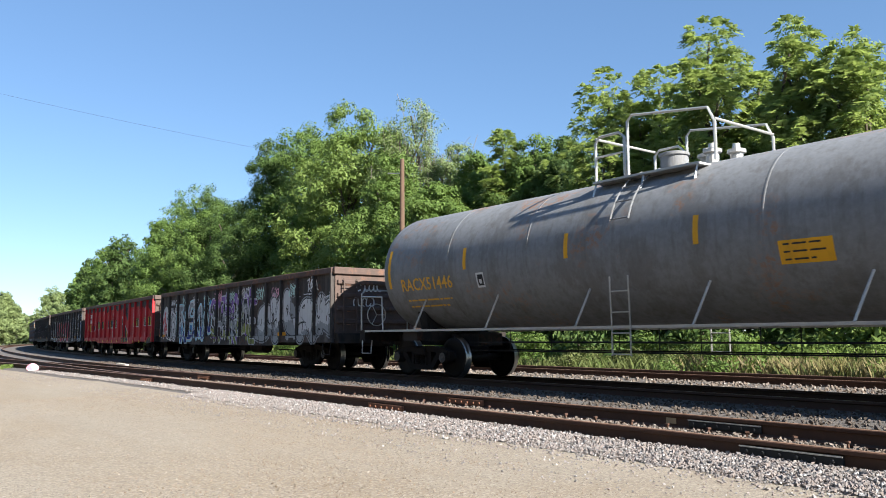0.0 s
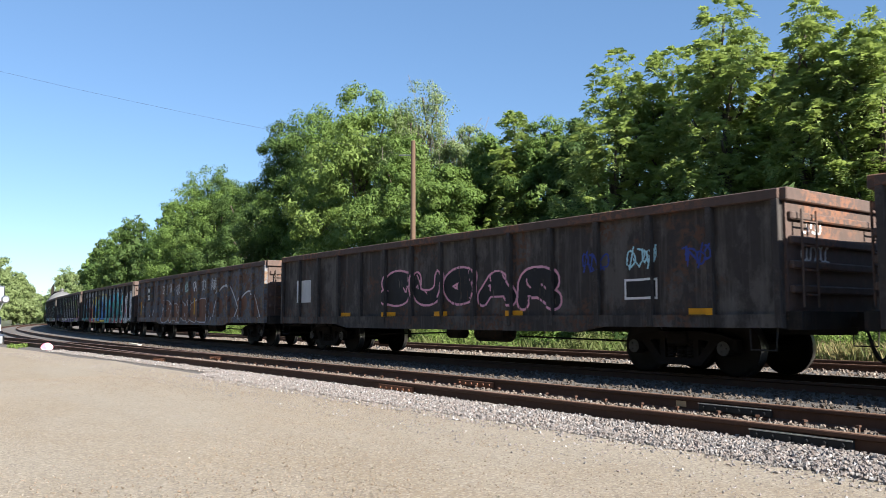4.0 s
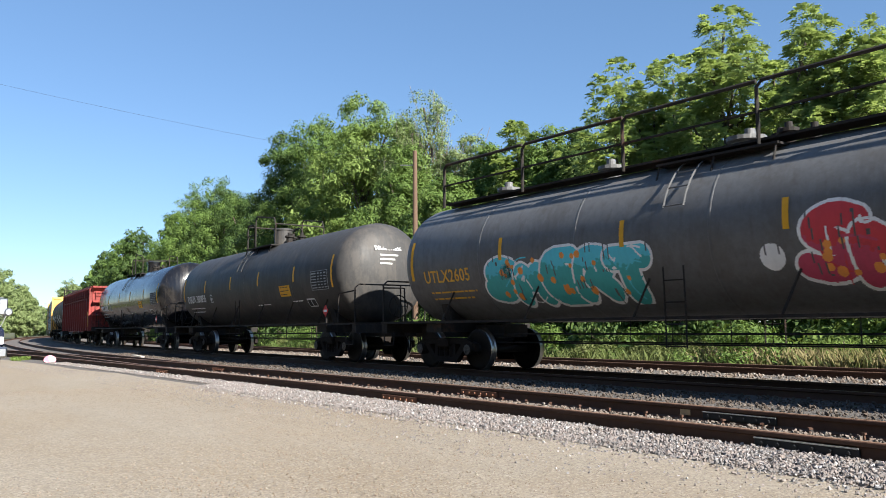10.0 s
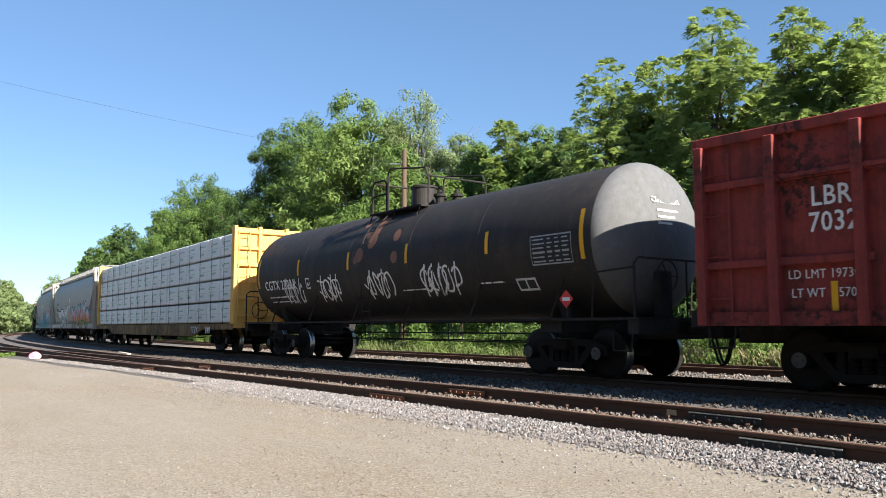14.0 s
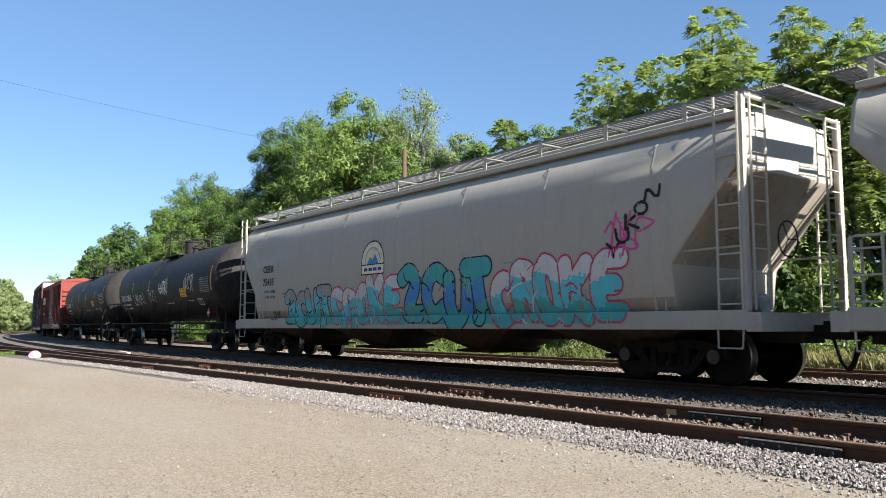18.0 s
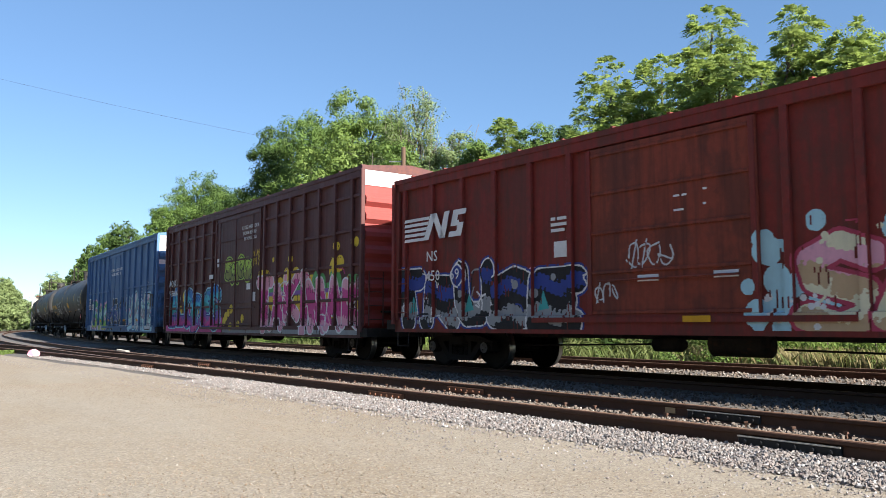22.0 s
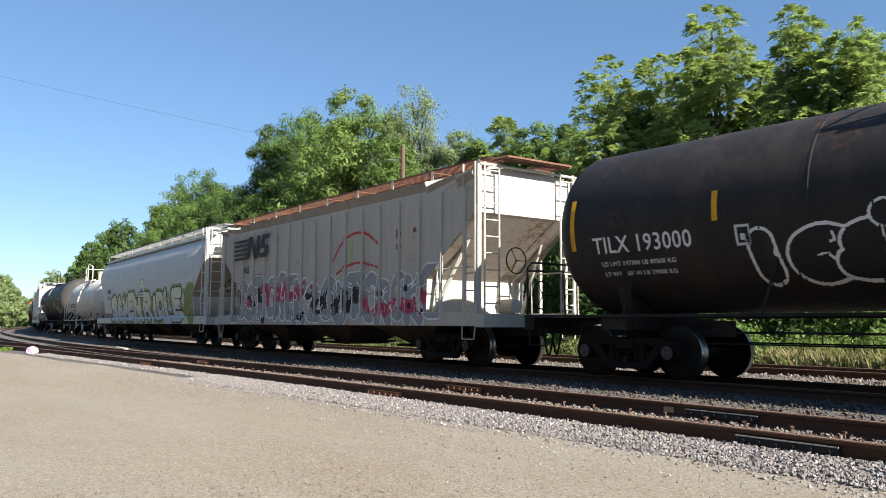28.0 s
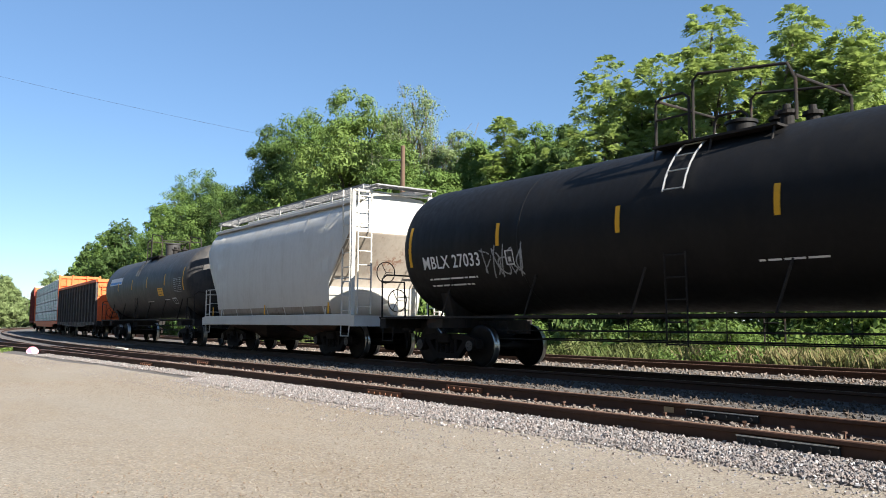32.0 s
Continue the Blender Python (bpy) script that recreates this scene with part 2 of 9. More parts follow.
def lot_material():
    """Packed dusty gravel with paler tracks and damp brown patches."""
    m, nt, n, l, b = nodes_of("packed_gravel")
    huge = noise_node(nt, 0.22, 4, 0.55, "Object", (1.0, 2.2, 1))
    mid = noise_node(nt, 1.6, 7, 0.65, "Object")
    fine = noise_node(nt, 55.0, 8, 0.8, "Object")
    lanes = noise_node(nt, 0.9, 6, 0.7, "Object", (0.35, 1.6, 1))
    vor = n.new("ShaderNodeTexVoronoi")
    vor.inputs["Scale"].default_value = 60.0
    tc = n.new("ShaderNodeTexCoord")
    l.new(tc.outputs["Object"], vor.inputs[0])
    base = mix(nt, ramp(nt, huge.outputs[0], 0.43, 0.57).outputs[0], (0.278, 0.216, 0.140), (0.300, 0.259, 0.198))
    base = mix(nt, ramp(nt, mid.outputs[0], 0.4, 0.7, cb=(0.8, 0.8, 0.8, 1)).outputs[0], base, (0.257, 0.196, 0.129))
    base = mix(nt, ramp(nt, lanes.outputs[0], 0.42, 0.66, cb=(0.6, 0.6, 0.6, 1)).outputs[0], base, (0.350, 0.302, 0.234))
    sep = n.new("ShaderNodeSeparateColor")
    l.new(vor.outputs["Color"], sep.inputs[0])
    base = mix(nt, ramp(nt, sep.outputs[0], 0.66, 0.72, cb=(0.6, 0.6, 0.6, 1)).outputs[0], base, (0.444, 0.393, 0.318))
    base = mix(nt, ramp(nt, sep.outputs[1], 0.74, 0.80, cb=(0.55, 0.55, 0.55, 1)).outputs[0], base, (0.148, 0.119, 0.101))
    grit = n.new("ShaderNodeTexVoronoi")
    grit.inputs["Scale"].default_value = 26.0
    l.new(tc.outputs["Object"], grit.inputs[0])
    sep2 = n.new("ShaderNodeSeparateColor")
    l.new(grit.outputs["Color"], sep2.inputs[0])
    stone = n.new("ShaderNodeMath")
    stone.operation = 'MULTIPLY'
    l.new(ramp(nt, sep2.outputs[0], 0.80, 0.82).outputs[0], stone.inputs[0])
    l.new(ramp(nt, grit.outputs["Distance"], 0.30, 0.36, (0.8, 0.8, 0.8, 1), (0, 0, 0, 1)).outputs[0], stone.inputs[1])
    base = mix(nt, stone.outputs[0], base, mix(nt, sep2.outputs[1], (0.161, 0.131, 0.106), (0.519, 0.464, 0.390)))
    l.new(mix(nt, ramp(nt, fine.outputs[0], 0.3, 0.72, cb=(0.8, 0.8, 0.8, 1)).outputs[0], mix(nt, 0.65, base, (0.138, 0.114, 0.089)), base), b.inputs["Base Color"])
    b.inputs["Roughness"].default_value = 0.95
    add = n.new("ShaderNodeMath")
    add.operation = 'SUBTRACT'
    l.new(fine.outputs[0], add.inputs[0])
    l.new(vor.outputs["Distance"], add.inputs[1])
    bump(nt, b, add.outputs[0], 0.8, 0.006)
    return m


def stone_material(name, ca, cb):
    m, nt, n, l, b = nodes_of(name)
    geo = n.new("ShaderNodeNewGeometry")
    fine = noise_node(nt, 45.0, 6, 0.7, "Object")
    big = noise_node(nt, 1.1, 4, 0.6, "Object")
    r = ramp(nt, geo.outputs["Random Per Island"], 0.0, 1.0, (*ca, 1), (*cb, 1))
    e = r.color_ramp.elements.new(0.86)
    e.color = (ca[0] * 1.2, ca[1] * 1.0, ca[2] * 0.9, 1)
    c = mix(nt, fine.outputs[0], mix(nt, 0.35, r.outputs[0], (0.05, 0.045, 0.04)), r.outputs[0])
    l.new(mix(nt, ramp(nt, big.outputs[0], 0.5, 0.75, cb=(0.2, 0.2, 0.2, 1)).outputs[0], c, (0.19, 0.165, 0.14)), b.inputs["Base Color"])
    b.inputs["Roughness"].default_value = 0.9
    bump(nt, b, fine.outputs[0], 0.4, 0.006)
    return m


M_GROUND = ground_material()
M_LOT = lot_material()
M_STONE = stone_material("ballast_stone", (0.195, 0.190, 0.190), (0.455, 0.445, 0.445))
# oily stone whose colour also holds the shade beside the train
M_STONE_DARK = stone_material("oily_shade_dark_stone", (0.063, 0.052, 0.043), (0.153, 0.130, 0.112))
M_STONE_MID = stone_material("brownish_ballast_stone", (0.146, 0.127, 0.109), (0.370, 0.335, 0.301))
M_PEBBLE = stone_material("lot_pebble", (0.194, 0.169, 0.133), (0.360, 0.331, 0.281))
M_BED = plain("ballast_bed", (0.11, 0.098, 0.09), 0.95, 0.0, 30, 0.5, 1.0, 0.03)


# ---------------------------------------------------------------- ground
def sheet(name, rows, material, label, category):
    """A long strip: rows of points from one side to the other."""
    verts, faces = [], []
    w = len(rows[0])
    for r in rows:
        verts += r
    for i in range(len(rows) - 1):
        for j in range(w - 1):
            a = i * w + j
            faces.append((a, a + w, a + w + 1, a + 1))
    me = raw_mesh(name, verts, faces, [material], smooth=True)
    return tagged(new(name, me), label, category, kind="structure")


g = []
for y in (-1500, -700, -300, -120, -40, -8, 3, 12, 30, 80, 200, 500, 1500):
    g.append([(x, y, -0.05) for x in (-1800, -700, -300, -120, -40, 0, 40, 120, 300, 700, 1800)])
sheet("ground", g, M_GROUND, "rough grassy ground reaching to the horizon", "ground")

# the lot where the camera stands, up to the ballast of the siding
rows = []
for s in np.arange(-60, 66, 1.5):
    row = []
    edge = -0.85 + 0.27 * float(np.clip((s - 11) / 8, 0, 1)) + 0.16 * noise.noise((s * 0.35, 0, 3.0)) + 0.12 * noise.noise((s * 1.7, 2, 0))
    for k, lat in enumerate((-42, -30, -20, -13, -8, -6.5, -5.2, -4.2, -3.4, -2.6, -2.0, edge, edge + 1.2)):
        x, y, _ = siding(s, lat)
        z = 0.0 + 0.018 * noise.noise((x * 0.25, y * 0.25, 1.0)) - (0.06 if k == 12 else 0)
        row.append((x, y, z))
    rows.append(row)
sheet("gravel_lot", rows, M_LOT, "sunlit packed tan gravel lot with scattered pebbles", "ground")


def bank_material():
    m, nt, n, l, b = nodes_of("unseen_bank_cover")
    fine = noise_node(nt, 2.2, 9, 0.75, "Object")
    l.new(mix(nt, ramp(nt, fine.outputs[0], 0.35, 0.7).outputs[0], (0.012, 0.02, 0.008), (0.06, 0.09, 0.028)), b.inputs["Base Color"])
    b.inputs["Roughness"].default_value = 0.9
    bump(nt, b, fine.outputs[0], 1.0, 0.4)
    return m


# an unseen wooded bank added behind the camera to cut the sky's fill light
rows = []
for x in np.arange(-130, 75, 2.5):
    rows.append([(x, -13 - 5.0 * (v / 17.0) ** 1.5 + 2.2 * noise.noise((x * 0.16, v * 0.2, 4.0)) - (6 if v > 16 else 0),
                  v * (1 + 0.14 * noise.noise((x * 0.11, 7.0, 1.0))) - 0.1) for v in (0, 2, 4, 6, 8, 10, 12, 14, 16, 17)])
sheet("backdrop", rows, bank_material(), "plain dark wooded bank, unseen, added behind the lot to block skylight", "woods")


def bed(name, where, s_range, lats, label):
    rows = []
    for s in s_range:
        row = []
        for lat, z in lats:
            x, y, _ = where(s, lat)
            row.append((x, y, z + 0.012 * noise.noise((x * 1.3, y * 1.3, 0.5))))
        rows.append(row)
    return sheet(name, rows, M_BED, label, "ballast")


bed("ballast", line, np.arange(-220, 700, 3.0),
    [(-3.4, 0.0), (-2.6, 0.03), (-1.4, 0.05), (0.0, 0.05), (1.4, 0.05), (2.4, 0.04), (3.2, 0.05), (6.2, 0.05), (7.0, 0.0), (8.4, -0.12)],
    "grey crushed stone bed under the two main tracks")
bed("ballast", siding, np.arange(-60, 62, 1.5),
    [(-1.6, -0.09), (-0.95, -0.03), (-0.4, 0.03), (-0.03, 0.045), (0.75, 0.02), (1.5, 0.02), (2.1, 0.02), (3.0, 0.01), (4.6, -0.03)],
    "pale crushed stone bed under the siding track")

bed("ballast", line, np.arange(30, 200, 3.0), [(-7.6, -0.06), (-6.6, 0.02), (-5.0, 0.04), (-3.6, 0.03), (-3.0, -0.02)], "crushed stone bed under the curved siding")
# ---------------------------------------------------------------- rails and ties
RAIL = [(-0.07, 0.0), (0.07, 0.0), (0.07, 0.012), (0.014, 0.03), (0.012, 0.12), (0.036, 0.133), (0.037, 0.162), (0.03, 0.171),
        (-0.03, 0.171), (-0.037, 0.162), (-0.036, 0.133), (-0.012, 0.12), (-0.014, 0.03), (-0.07, 0.012)]


def rail(where, lat, s_range, label):
    verts, faces, idx = [], [], []
    n = len(RAIL)
    for s in s_range:
        x, y, a = where(s, lat)
        nx, ny = math.sin(a), math.cos(a)
        verts += [(x + nx * u, y + ny * u, ZR - 0.171 + v) for u, v in RAIL]
    for i in range(len(s_range) - 1):
        for j in range(n):
            k = (j + 1) % n
            faces.append((i * n + j, i * n + k, (i + 1) * n + k, (i + 1) * n + j))
            # only the top face takes the worn, lit tone; the rest stays shade-dark
            idx.append(1 if j == 7 else 0)
    me = raw_mesh("rail", verts, faces, [M_RAIL, M_RAILTOP], idx)
    return tagged(new("rail", me), label, "rail", "rails", "structure")


for lat in (-GAUGE / 2, GAUGE / 2):
    rail(line, lat, np.arange(-220, 700, 2.0), "rusty steel rail with a worn head in a sunlit tone")
    rail(line, 4.365 + GAUGE / 2 + lat, np.arange(-220, 700, 2.0), "brown rusted steel rail of the far track")
for lat in (0.0, GAUGE):
    rail(siding, lat, np.arange(-60, 62, 1.0), "rusty steel rail of the siding")
    rail(line, -5.0 - GAUGE / 2 + lat, np.arange(19.0, 200, 1.0), "rusty steel rail that curves away from the spur")

TIES = boxes((-0.115, 0.115, -1.2, 1.2, -0.17, 0.0), bevel=0.012)
tie_mesh = bpy.data.meshes.new("tie")
TIES.to_mesh(tie_mesh)
TIES.free()
tie_mesh.materials.append(M_TIE)


def ties(where, lat, s0, s1, name):
    holder = tagged(new(name), "row of weathered wooden sleepers sunk in ballast", "sleepers", kind="structure")
    s = s0
    while s < s1:
        x, y, a = where(s, lat)
        ob = new("tie", tie_mesh)
        ob.parent = holder
        ob.matrix_basis = pose(x, y, ZR - 0.178 + random.uniform(-0.012, 0.0), 0, 0, -math.degrees(a) + random.uniform(-1, 1))
        s += 0.54
    return holder


ties(siding, GAUGE / 2, -12, 50, "siding_ties")
ties(line, 0.0, -10, 50, "main_ties")
ties(line, 4.365 + GAUGE / 2, -6, 50, "far_ties")


def stones(name, where, s0, s1, l0, l1, count, size, height, label, seed, power=1.0, mat=None):
    """Broken stones, each a small uneven block."""
    rng = np.random.default_rng(seed)
    base = np.array([(1.15, 0.45, 0.1), (-0.4, 1.15, 0.3), (-1.15, -0.4, -0.1), (0.45, -1.15, -0.3), (0.35, 0.25, 0.95), (-0.3, 0.1, -0.95)], float)
    tri = np.array([(0, 1, 4), (1, 2, 4), (2, 3, 4), (3, 0, 4), (1, 0, 5), (2, 1, 5), (3, 2, 5), (0, 3, 5)])
    u = rng.random(count) ** power
    ss = s0 + (s1 - s0) * u
    ll = l0 + (l1 - l0) * rng.random(count)
    P = np.array([where(s, q)[:2] for s, q in zip(ss, ll)])
    zz = np.array([height(q) for q in ll]) + rng.normal(0, size * 0.16, count)
    sz = size * rng.uniform(0.45, 1.25, count)
    V = base[None] * (sz[:, None, None] / 2) * rng.uniform(0.65, 1.1, (count, 1, 3)) * rng.uniform(0.65, 1.2, (count, 6, 3))
    q = rng.normal(size=(count, 4))
    q /= np.linalg.norm(q, axis=1)[:, None]
    w, x, y, z = q.T
    R = np.stack([1 - 2 * (y * y + z * z), 2 * (x * y - z * w), 2 * (x * z + y * w), 2 * (x * y + z * w), 1 - 2 * (x * x + z * z), 2 * (y * z - x * w),
                  2 * (x * z - y * w), 2 * (y * z + x * w), 1 - 2 * (x * x + y * y)], -1).reshape(-1, 3, 3)
    V = np.einsum('nij,nkj->nki', R, V)
    V += np.c_[P, zz][:, None]
    F = (tri[None] + 6 * np.arange(count)[:, None, None]).reshape(-1, 3)
    me = bpy.data.meshes.new(name)
    me.vertices.add(count * 6)
    me.vertices.foreach_set("co", V.astype(np.float32).ravel())
    me.loops.add(F.size)
    me.loops.foreach_set("vertex_index", F.astype(np.int32).ravel())
    me.polygons.add(len(F))
    me.polygons.foreach_set("loop_start", np.arange(0, F.size, 3, dtype=np.int32))
    me.polygons.foreach_set("use_smooth", [False] * len(F))
    me.update(calc_edges=True)
    me.validate()
    me.materials.append(mat or M_STONE)
    return tagged(new(name, me), label, "ballast stones", kind="stuff")


def side_height(q):
    return float(np.interp(q, [-1.7, -0.9, -0.4, 0.0, 0.2, 2.1, 3.0, 4.6], [0.0, 0.006, 0.045, 0.062, 0.036, 0.036, 0.03, 0.0]))


def main_height(q):
    return float(np.interp(q, [-3.4, -2.6, -1.4, 2.4, 3.2, 6.2, 7.0], [0.01, 0.04, 0.06, 0.055, 0.06, 0.06, 0.01]))


stones("ballast_stones", siding, -7, 16, -0.85, -0.05, 38000, 0.038, side_height, "sharp grey and pinkish crushed stones beside the siding rail", 11)
stones("ballast_stones", siding, -9, 16, -1.15, -0.8, 3000, 0.034, side_height, "loose stones spilled over the edge of the lot", 12)
stones("ballast_stones", siding, -8, 24, 0.08, 1.43, 15000, 0.045, side_height, "brownish crushed stones between the siding rails", 13, mat=M_STONE_MID)
stones("ballast_stones", siding, 16, 30, -0.5, -0.05, 3600, 0.045, side_height, "crushed stones farther along the siding", 14)
# the train's shade on this strip is put into the dark stone colour
stones("ballast_stones", line, -10, 40, -4.0, -0.9, 15000, 0.06, main_height, "stones between the tracks, shade put into their dark colour", 15, mat=M_STONE_DARK)
stones("ballast_stones", line, -8, 42, -0.65, 0.65, 5000, 0.065, main_height, "oily crushed stones between the main rails, shade in their colour", 16, mat=M_STONE_DARK)
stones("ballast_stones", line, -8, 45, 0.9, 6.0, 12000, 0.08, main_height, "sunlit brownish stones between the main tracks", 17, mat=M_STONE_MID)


def pebbles(count, seed):
    """Loose pebbles strewn over the lot, thicker towards the ballast."""
    return stones("pebbles", siding, -6, 17, -6.2, -1.0, count, 0.0155, lambda q: 0.002, "small loose pebbles on the packed lot", seed, mat=M_PEBBLE)


pebbles(30000, 21)
stones("loose_stones", siding, -8, 30, -2.1, -0.9, 4200, 0.024, lambda q: 0.006, "loose pale stones strewn from the ballast over the lot", 22)


# ---------------------------------------------------------------- railway cars
# Each car stands round its own middle on the rail tops: +x towards the head of the train, -y the side that faces the lot.
WHEEL_R = 0.457


def wheelset_mesh(r):
    bm = bmesh.new()
    for sgn in (-1, 1):
        y = sgn * 0.717
        o = sgn
        rows = [(y + 0.085 * o, r - 0.085), (y + 0.085 * o, r - 0.004), (y + 0.02 * o, r), (y - 0.03 * o, r + 0.004), (y - 0.045 * o, r + 0.026),
                (y - 0.06 * o, r + 0.022), (y - 0.06 * o, r - 0.085), (y - 0.02 * o, r - 0.11), (y - 0.005 * o, 0.16), (y - 0.05 * o, 0.13)]
        lathe(bm, rows if sgn > 0 else rows[::-1], 'y', 28)
        lathe(bm, [(y + 0.03 * o, 0.15), (y + 0.10 * o, 0.11), (y + 0.13 * o, 0.09), (y + 0.27 * o, 0.08)], 'y', 14)
        # holes' shadows: raised ribs on the plate that show the turning
        for k in range(3):
            a = k * 2.0944
            rod(bm, (0.17 * math.cos(a), y + 0.022 * o, 0.17 * math.sin(a)), ((r - 0.1) * math.cos(a), y + 0.014 * o, (r - 0.1) * math.sin(a)), 0.014, 5)
    lathe(bm, [(-0.72, 0.085), (0.72, 0.085)], 'y', 12)
    for f in bm.faces:
        c = f.calc_center_median()
        d = math.hypot(c.x, c.z)
        f.material_index = 1 if d > r - 0.02 else 0
        f.smooth = True
    me = bpy.data.meshes.new("wheelset")
    bm.to_mesh(me)
    bm.free()
    me.materials.append(M_WHEEL)
    me.materials.append(M_TREAD)
    return me


def side_frame_mesh(base):
    """A cast truck side: a top chord with pedestals, an arched bottom chord and open windows."""
    h = base / 2
    bm = bmesh.new()
    zc = WHEEL_R
    top = [(-h - 0.20, zc - 0.06), (-h - 0.20, zc + 0.13), (-h + 0.10, zc + 0.22), (-0.45, zc + 0.26), (0.45, zc + 0.26), (h - 0.10, zc + 0.22),
           (h + 0.20, zc + 0.13), (h + 0.20, zc - 0.06), (h + 0.02, zc + 0.06), (0.42, zc + 0.13), (-0.42, zc + 0.13), (-h - 0.02, zc + 0.06)]
    prism(bm, top, 'y', -0.07, 0.07)
    low = [(-h + 0.12, zc + 0.08), (-h + 0.28, zc + 0.13), (-0.36, zc - 0.17), (0.36, zc - 0.17), (h - 0.28, zc + 0.13), (h - 0.12, zc + 0.08),
           (0.42, zc - 0.29), (-0.42, zc - 0.29)]
    prism(bm, low, 'y', -0.062, 0.062)
    for s in (-1, 1):
        box(bm, s * 0.33 - 0.05, s * 0.33 + 0.05, -0.06, 0.06, zc - 0.2, zc + 0.16)
        lathe(bm, [(-0.14, 0.05), (-0.135, 0.115), (-0.06, 0.13), (0.06, 0.13)], 'y', 14, (s * h, 0, zc))
        box(bm, s * h - 0.13, s * h + 0.13, -0.09, 0.09, zc + 0.08, zc + 0.15)
        for k in range(3):
            a = k * 2.094
            lathe(bm, [(-0.165, 0.012), (-0.16, 0.018), (-0.13, 0.018)], 'y', 6, (s * h + 0.055 * math.cos(a), 0, zc + 0.055 * math.sin(a)))
    bmesh.ops.recalc_face_normals(bm, faces=bm.faces)
    for f in bm.faces:
        if f.calc_center_median().y < -0.1:
            f.material_index = 1
    me = bpy.data.meshes.new("side_frame")
    bm.to_mesh(me)
    bm.free()
    me.materials.append(M_TRUCK)
    me.materials.append(M_CAP)
    return me


def spring_mesh():
    bm = bmesh.new()
    for k, x in enumerate((-0.19, 0.0, 0.19)):
        rows = []
        for i in range(7):
            z = WHEEL_R - 0.17 + i * 0.047
            rows += [(z, 0.06), (z + 0.02, 0.08)]
        lathe(bm, rows, 'z', 8, (x, 0, 0))
    me = bpy.data.meshes.new("spring")
    bm.to_mesh(me)
    bm.free()
    me.materials.append(M_TRUCK)
    return me


BASE = 1.778
MESH_WHEEL = wheelset_mesh(WHEEL_R)
MESH_FRAME = side_frame_mesh(BASE)
MESH_SPRING = spring_mesh()
bm = boxes((-0.2, 0.2, -1.15, 1.15, 0.5, 0.70), bevel=0.03)
lathe(bm, [(0.69, 0.2), (0.74, 0.2)], 'z', 16)
for s in (-1, 1):
    box(bm, s * (BASE / 2 - WHEEL_R - 0.02) - 0.04, s * (BASE / 2 - WHEEL_R - 0.02) + 0.04, -1.0, 1.0, 0.33, 0.45)   # brake beams
    box(bm, s * (BASE / 2 - WHEEL_R) - 0.03, s * (BASE / 2 - WHEEL_R) + 0.03, -0.83, -0.66, 0.33, 0.62)
MESH_BOLSTER = bpy.data.meshes.new("truck")
bm.to_mesh(MESH_BOLSTER)
bm.free()
MESH_BOLSTER.materials.append(M_TRUCK)
WHEELSETS = []


def truck(car, x):
    t = part("truck", MESH_BOLSTER, None, car, "cast steel truck with coil springs", pose(x, 0, 0))
    for s in (-1, 1):
        part("side_frame", MESH_FRAME, None, t, "", pose(0, s * 1.0, 0))
        part("spring", MESH_SPRING, None, t, "", pose(0, s * 1.0, 0))
        w = part("wheelset", MESH_WHEEL, None, t, "steel wheels with bright rims on an axle", pose(s * BASE / 2, 0, WHEEL_R))
        WHEELSETS.append((car, w, x + s * BASE / 2))
    return t


def coupler_mesh():
    bm = boxes((-0.45, 0.22, -0.09, 0.09, 0.80, 0.96), bevel=0.02)
    prism(bm, [(0.2, -0.16), (0.38, -0.2), (0.5, -0.12), (0.5, -0.03), (0.36, -0.02), (0.36, 0.1), (0.46, 0.14), (0.46, 0.22), (0.3, 0.23), (0.2, 0.12)], 'z', 0.74, 1.02)
    me = bpy.data.meshes.new("coupler")
    bm.to_mesh(me)
    bm.free()
    me.materials.append(M_TRUCK)
    return me


def hose_mesh():
    bm = bmesh.new()
    pts = [(0, 0.35, 0.78)]
    for i in range(9):
        f = i / 8
        pts.append((0.1 + 0.5 * f, 0.35 - 0.25 * f, 0.72 - 0.42 * math.sin(math.pi * min(1, f * 1.05)) ** 0.8))
    path_rod(bm, pts, 0.022, 6)
    me = bpy.data.meshes.new("brake_hose")
    bm.to_mesh(me)
    bm.free()
    me.materials.append(M_STEEL_DARK)
    return me


MESH_COUPLER = coupler_mesh()
MESH_HOSE = hose_mesh()


def running_gear(car, length, truck_x):
    """Trucks, couplers and hoses of a car whose coupler faces are length apart."""
    for s in (-1, 1):
        truck(car, s * truck_x)
        m = pose(s * (length / 2 - 0.46), 0, 0, 0, 0, 0 if s > 0 else 180)
        part("coupler", MESH_COUPLER, None, car, "", m)
        part("brake_hose", MESH_HOSE, None, car, "", m)


RUNGS = {}


def rung_mesh(width, along, r, mat):
    key = (width, along, r, mat.name)
    if key not in RUNGS:
        bm = bmesh.new()
        rod(bm, (-width / 2, 0, 0) if along == 'x' else (0, -width / 2, 0), (width / 2, 0, 0) if along == 'x' else (0, width / 2, 0), r, 5)
        me = bpy.data.meshes.new("rung")
        bm.to_mesh(me)
        bm.free()
        me.materials.append(mat)
        RUNGS[key] = me
    return RUNGS[key]


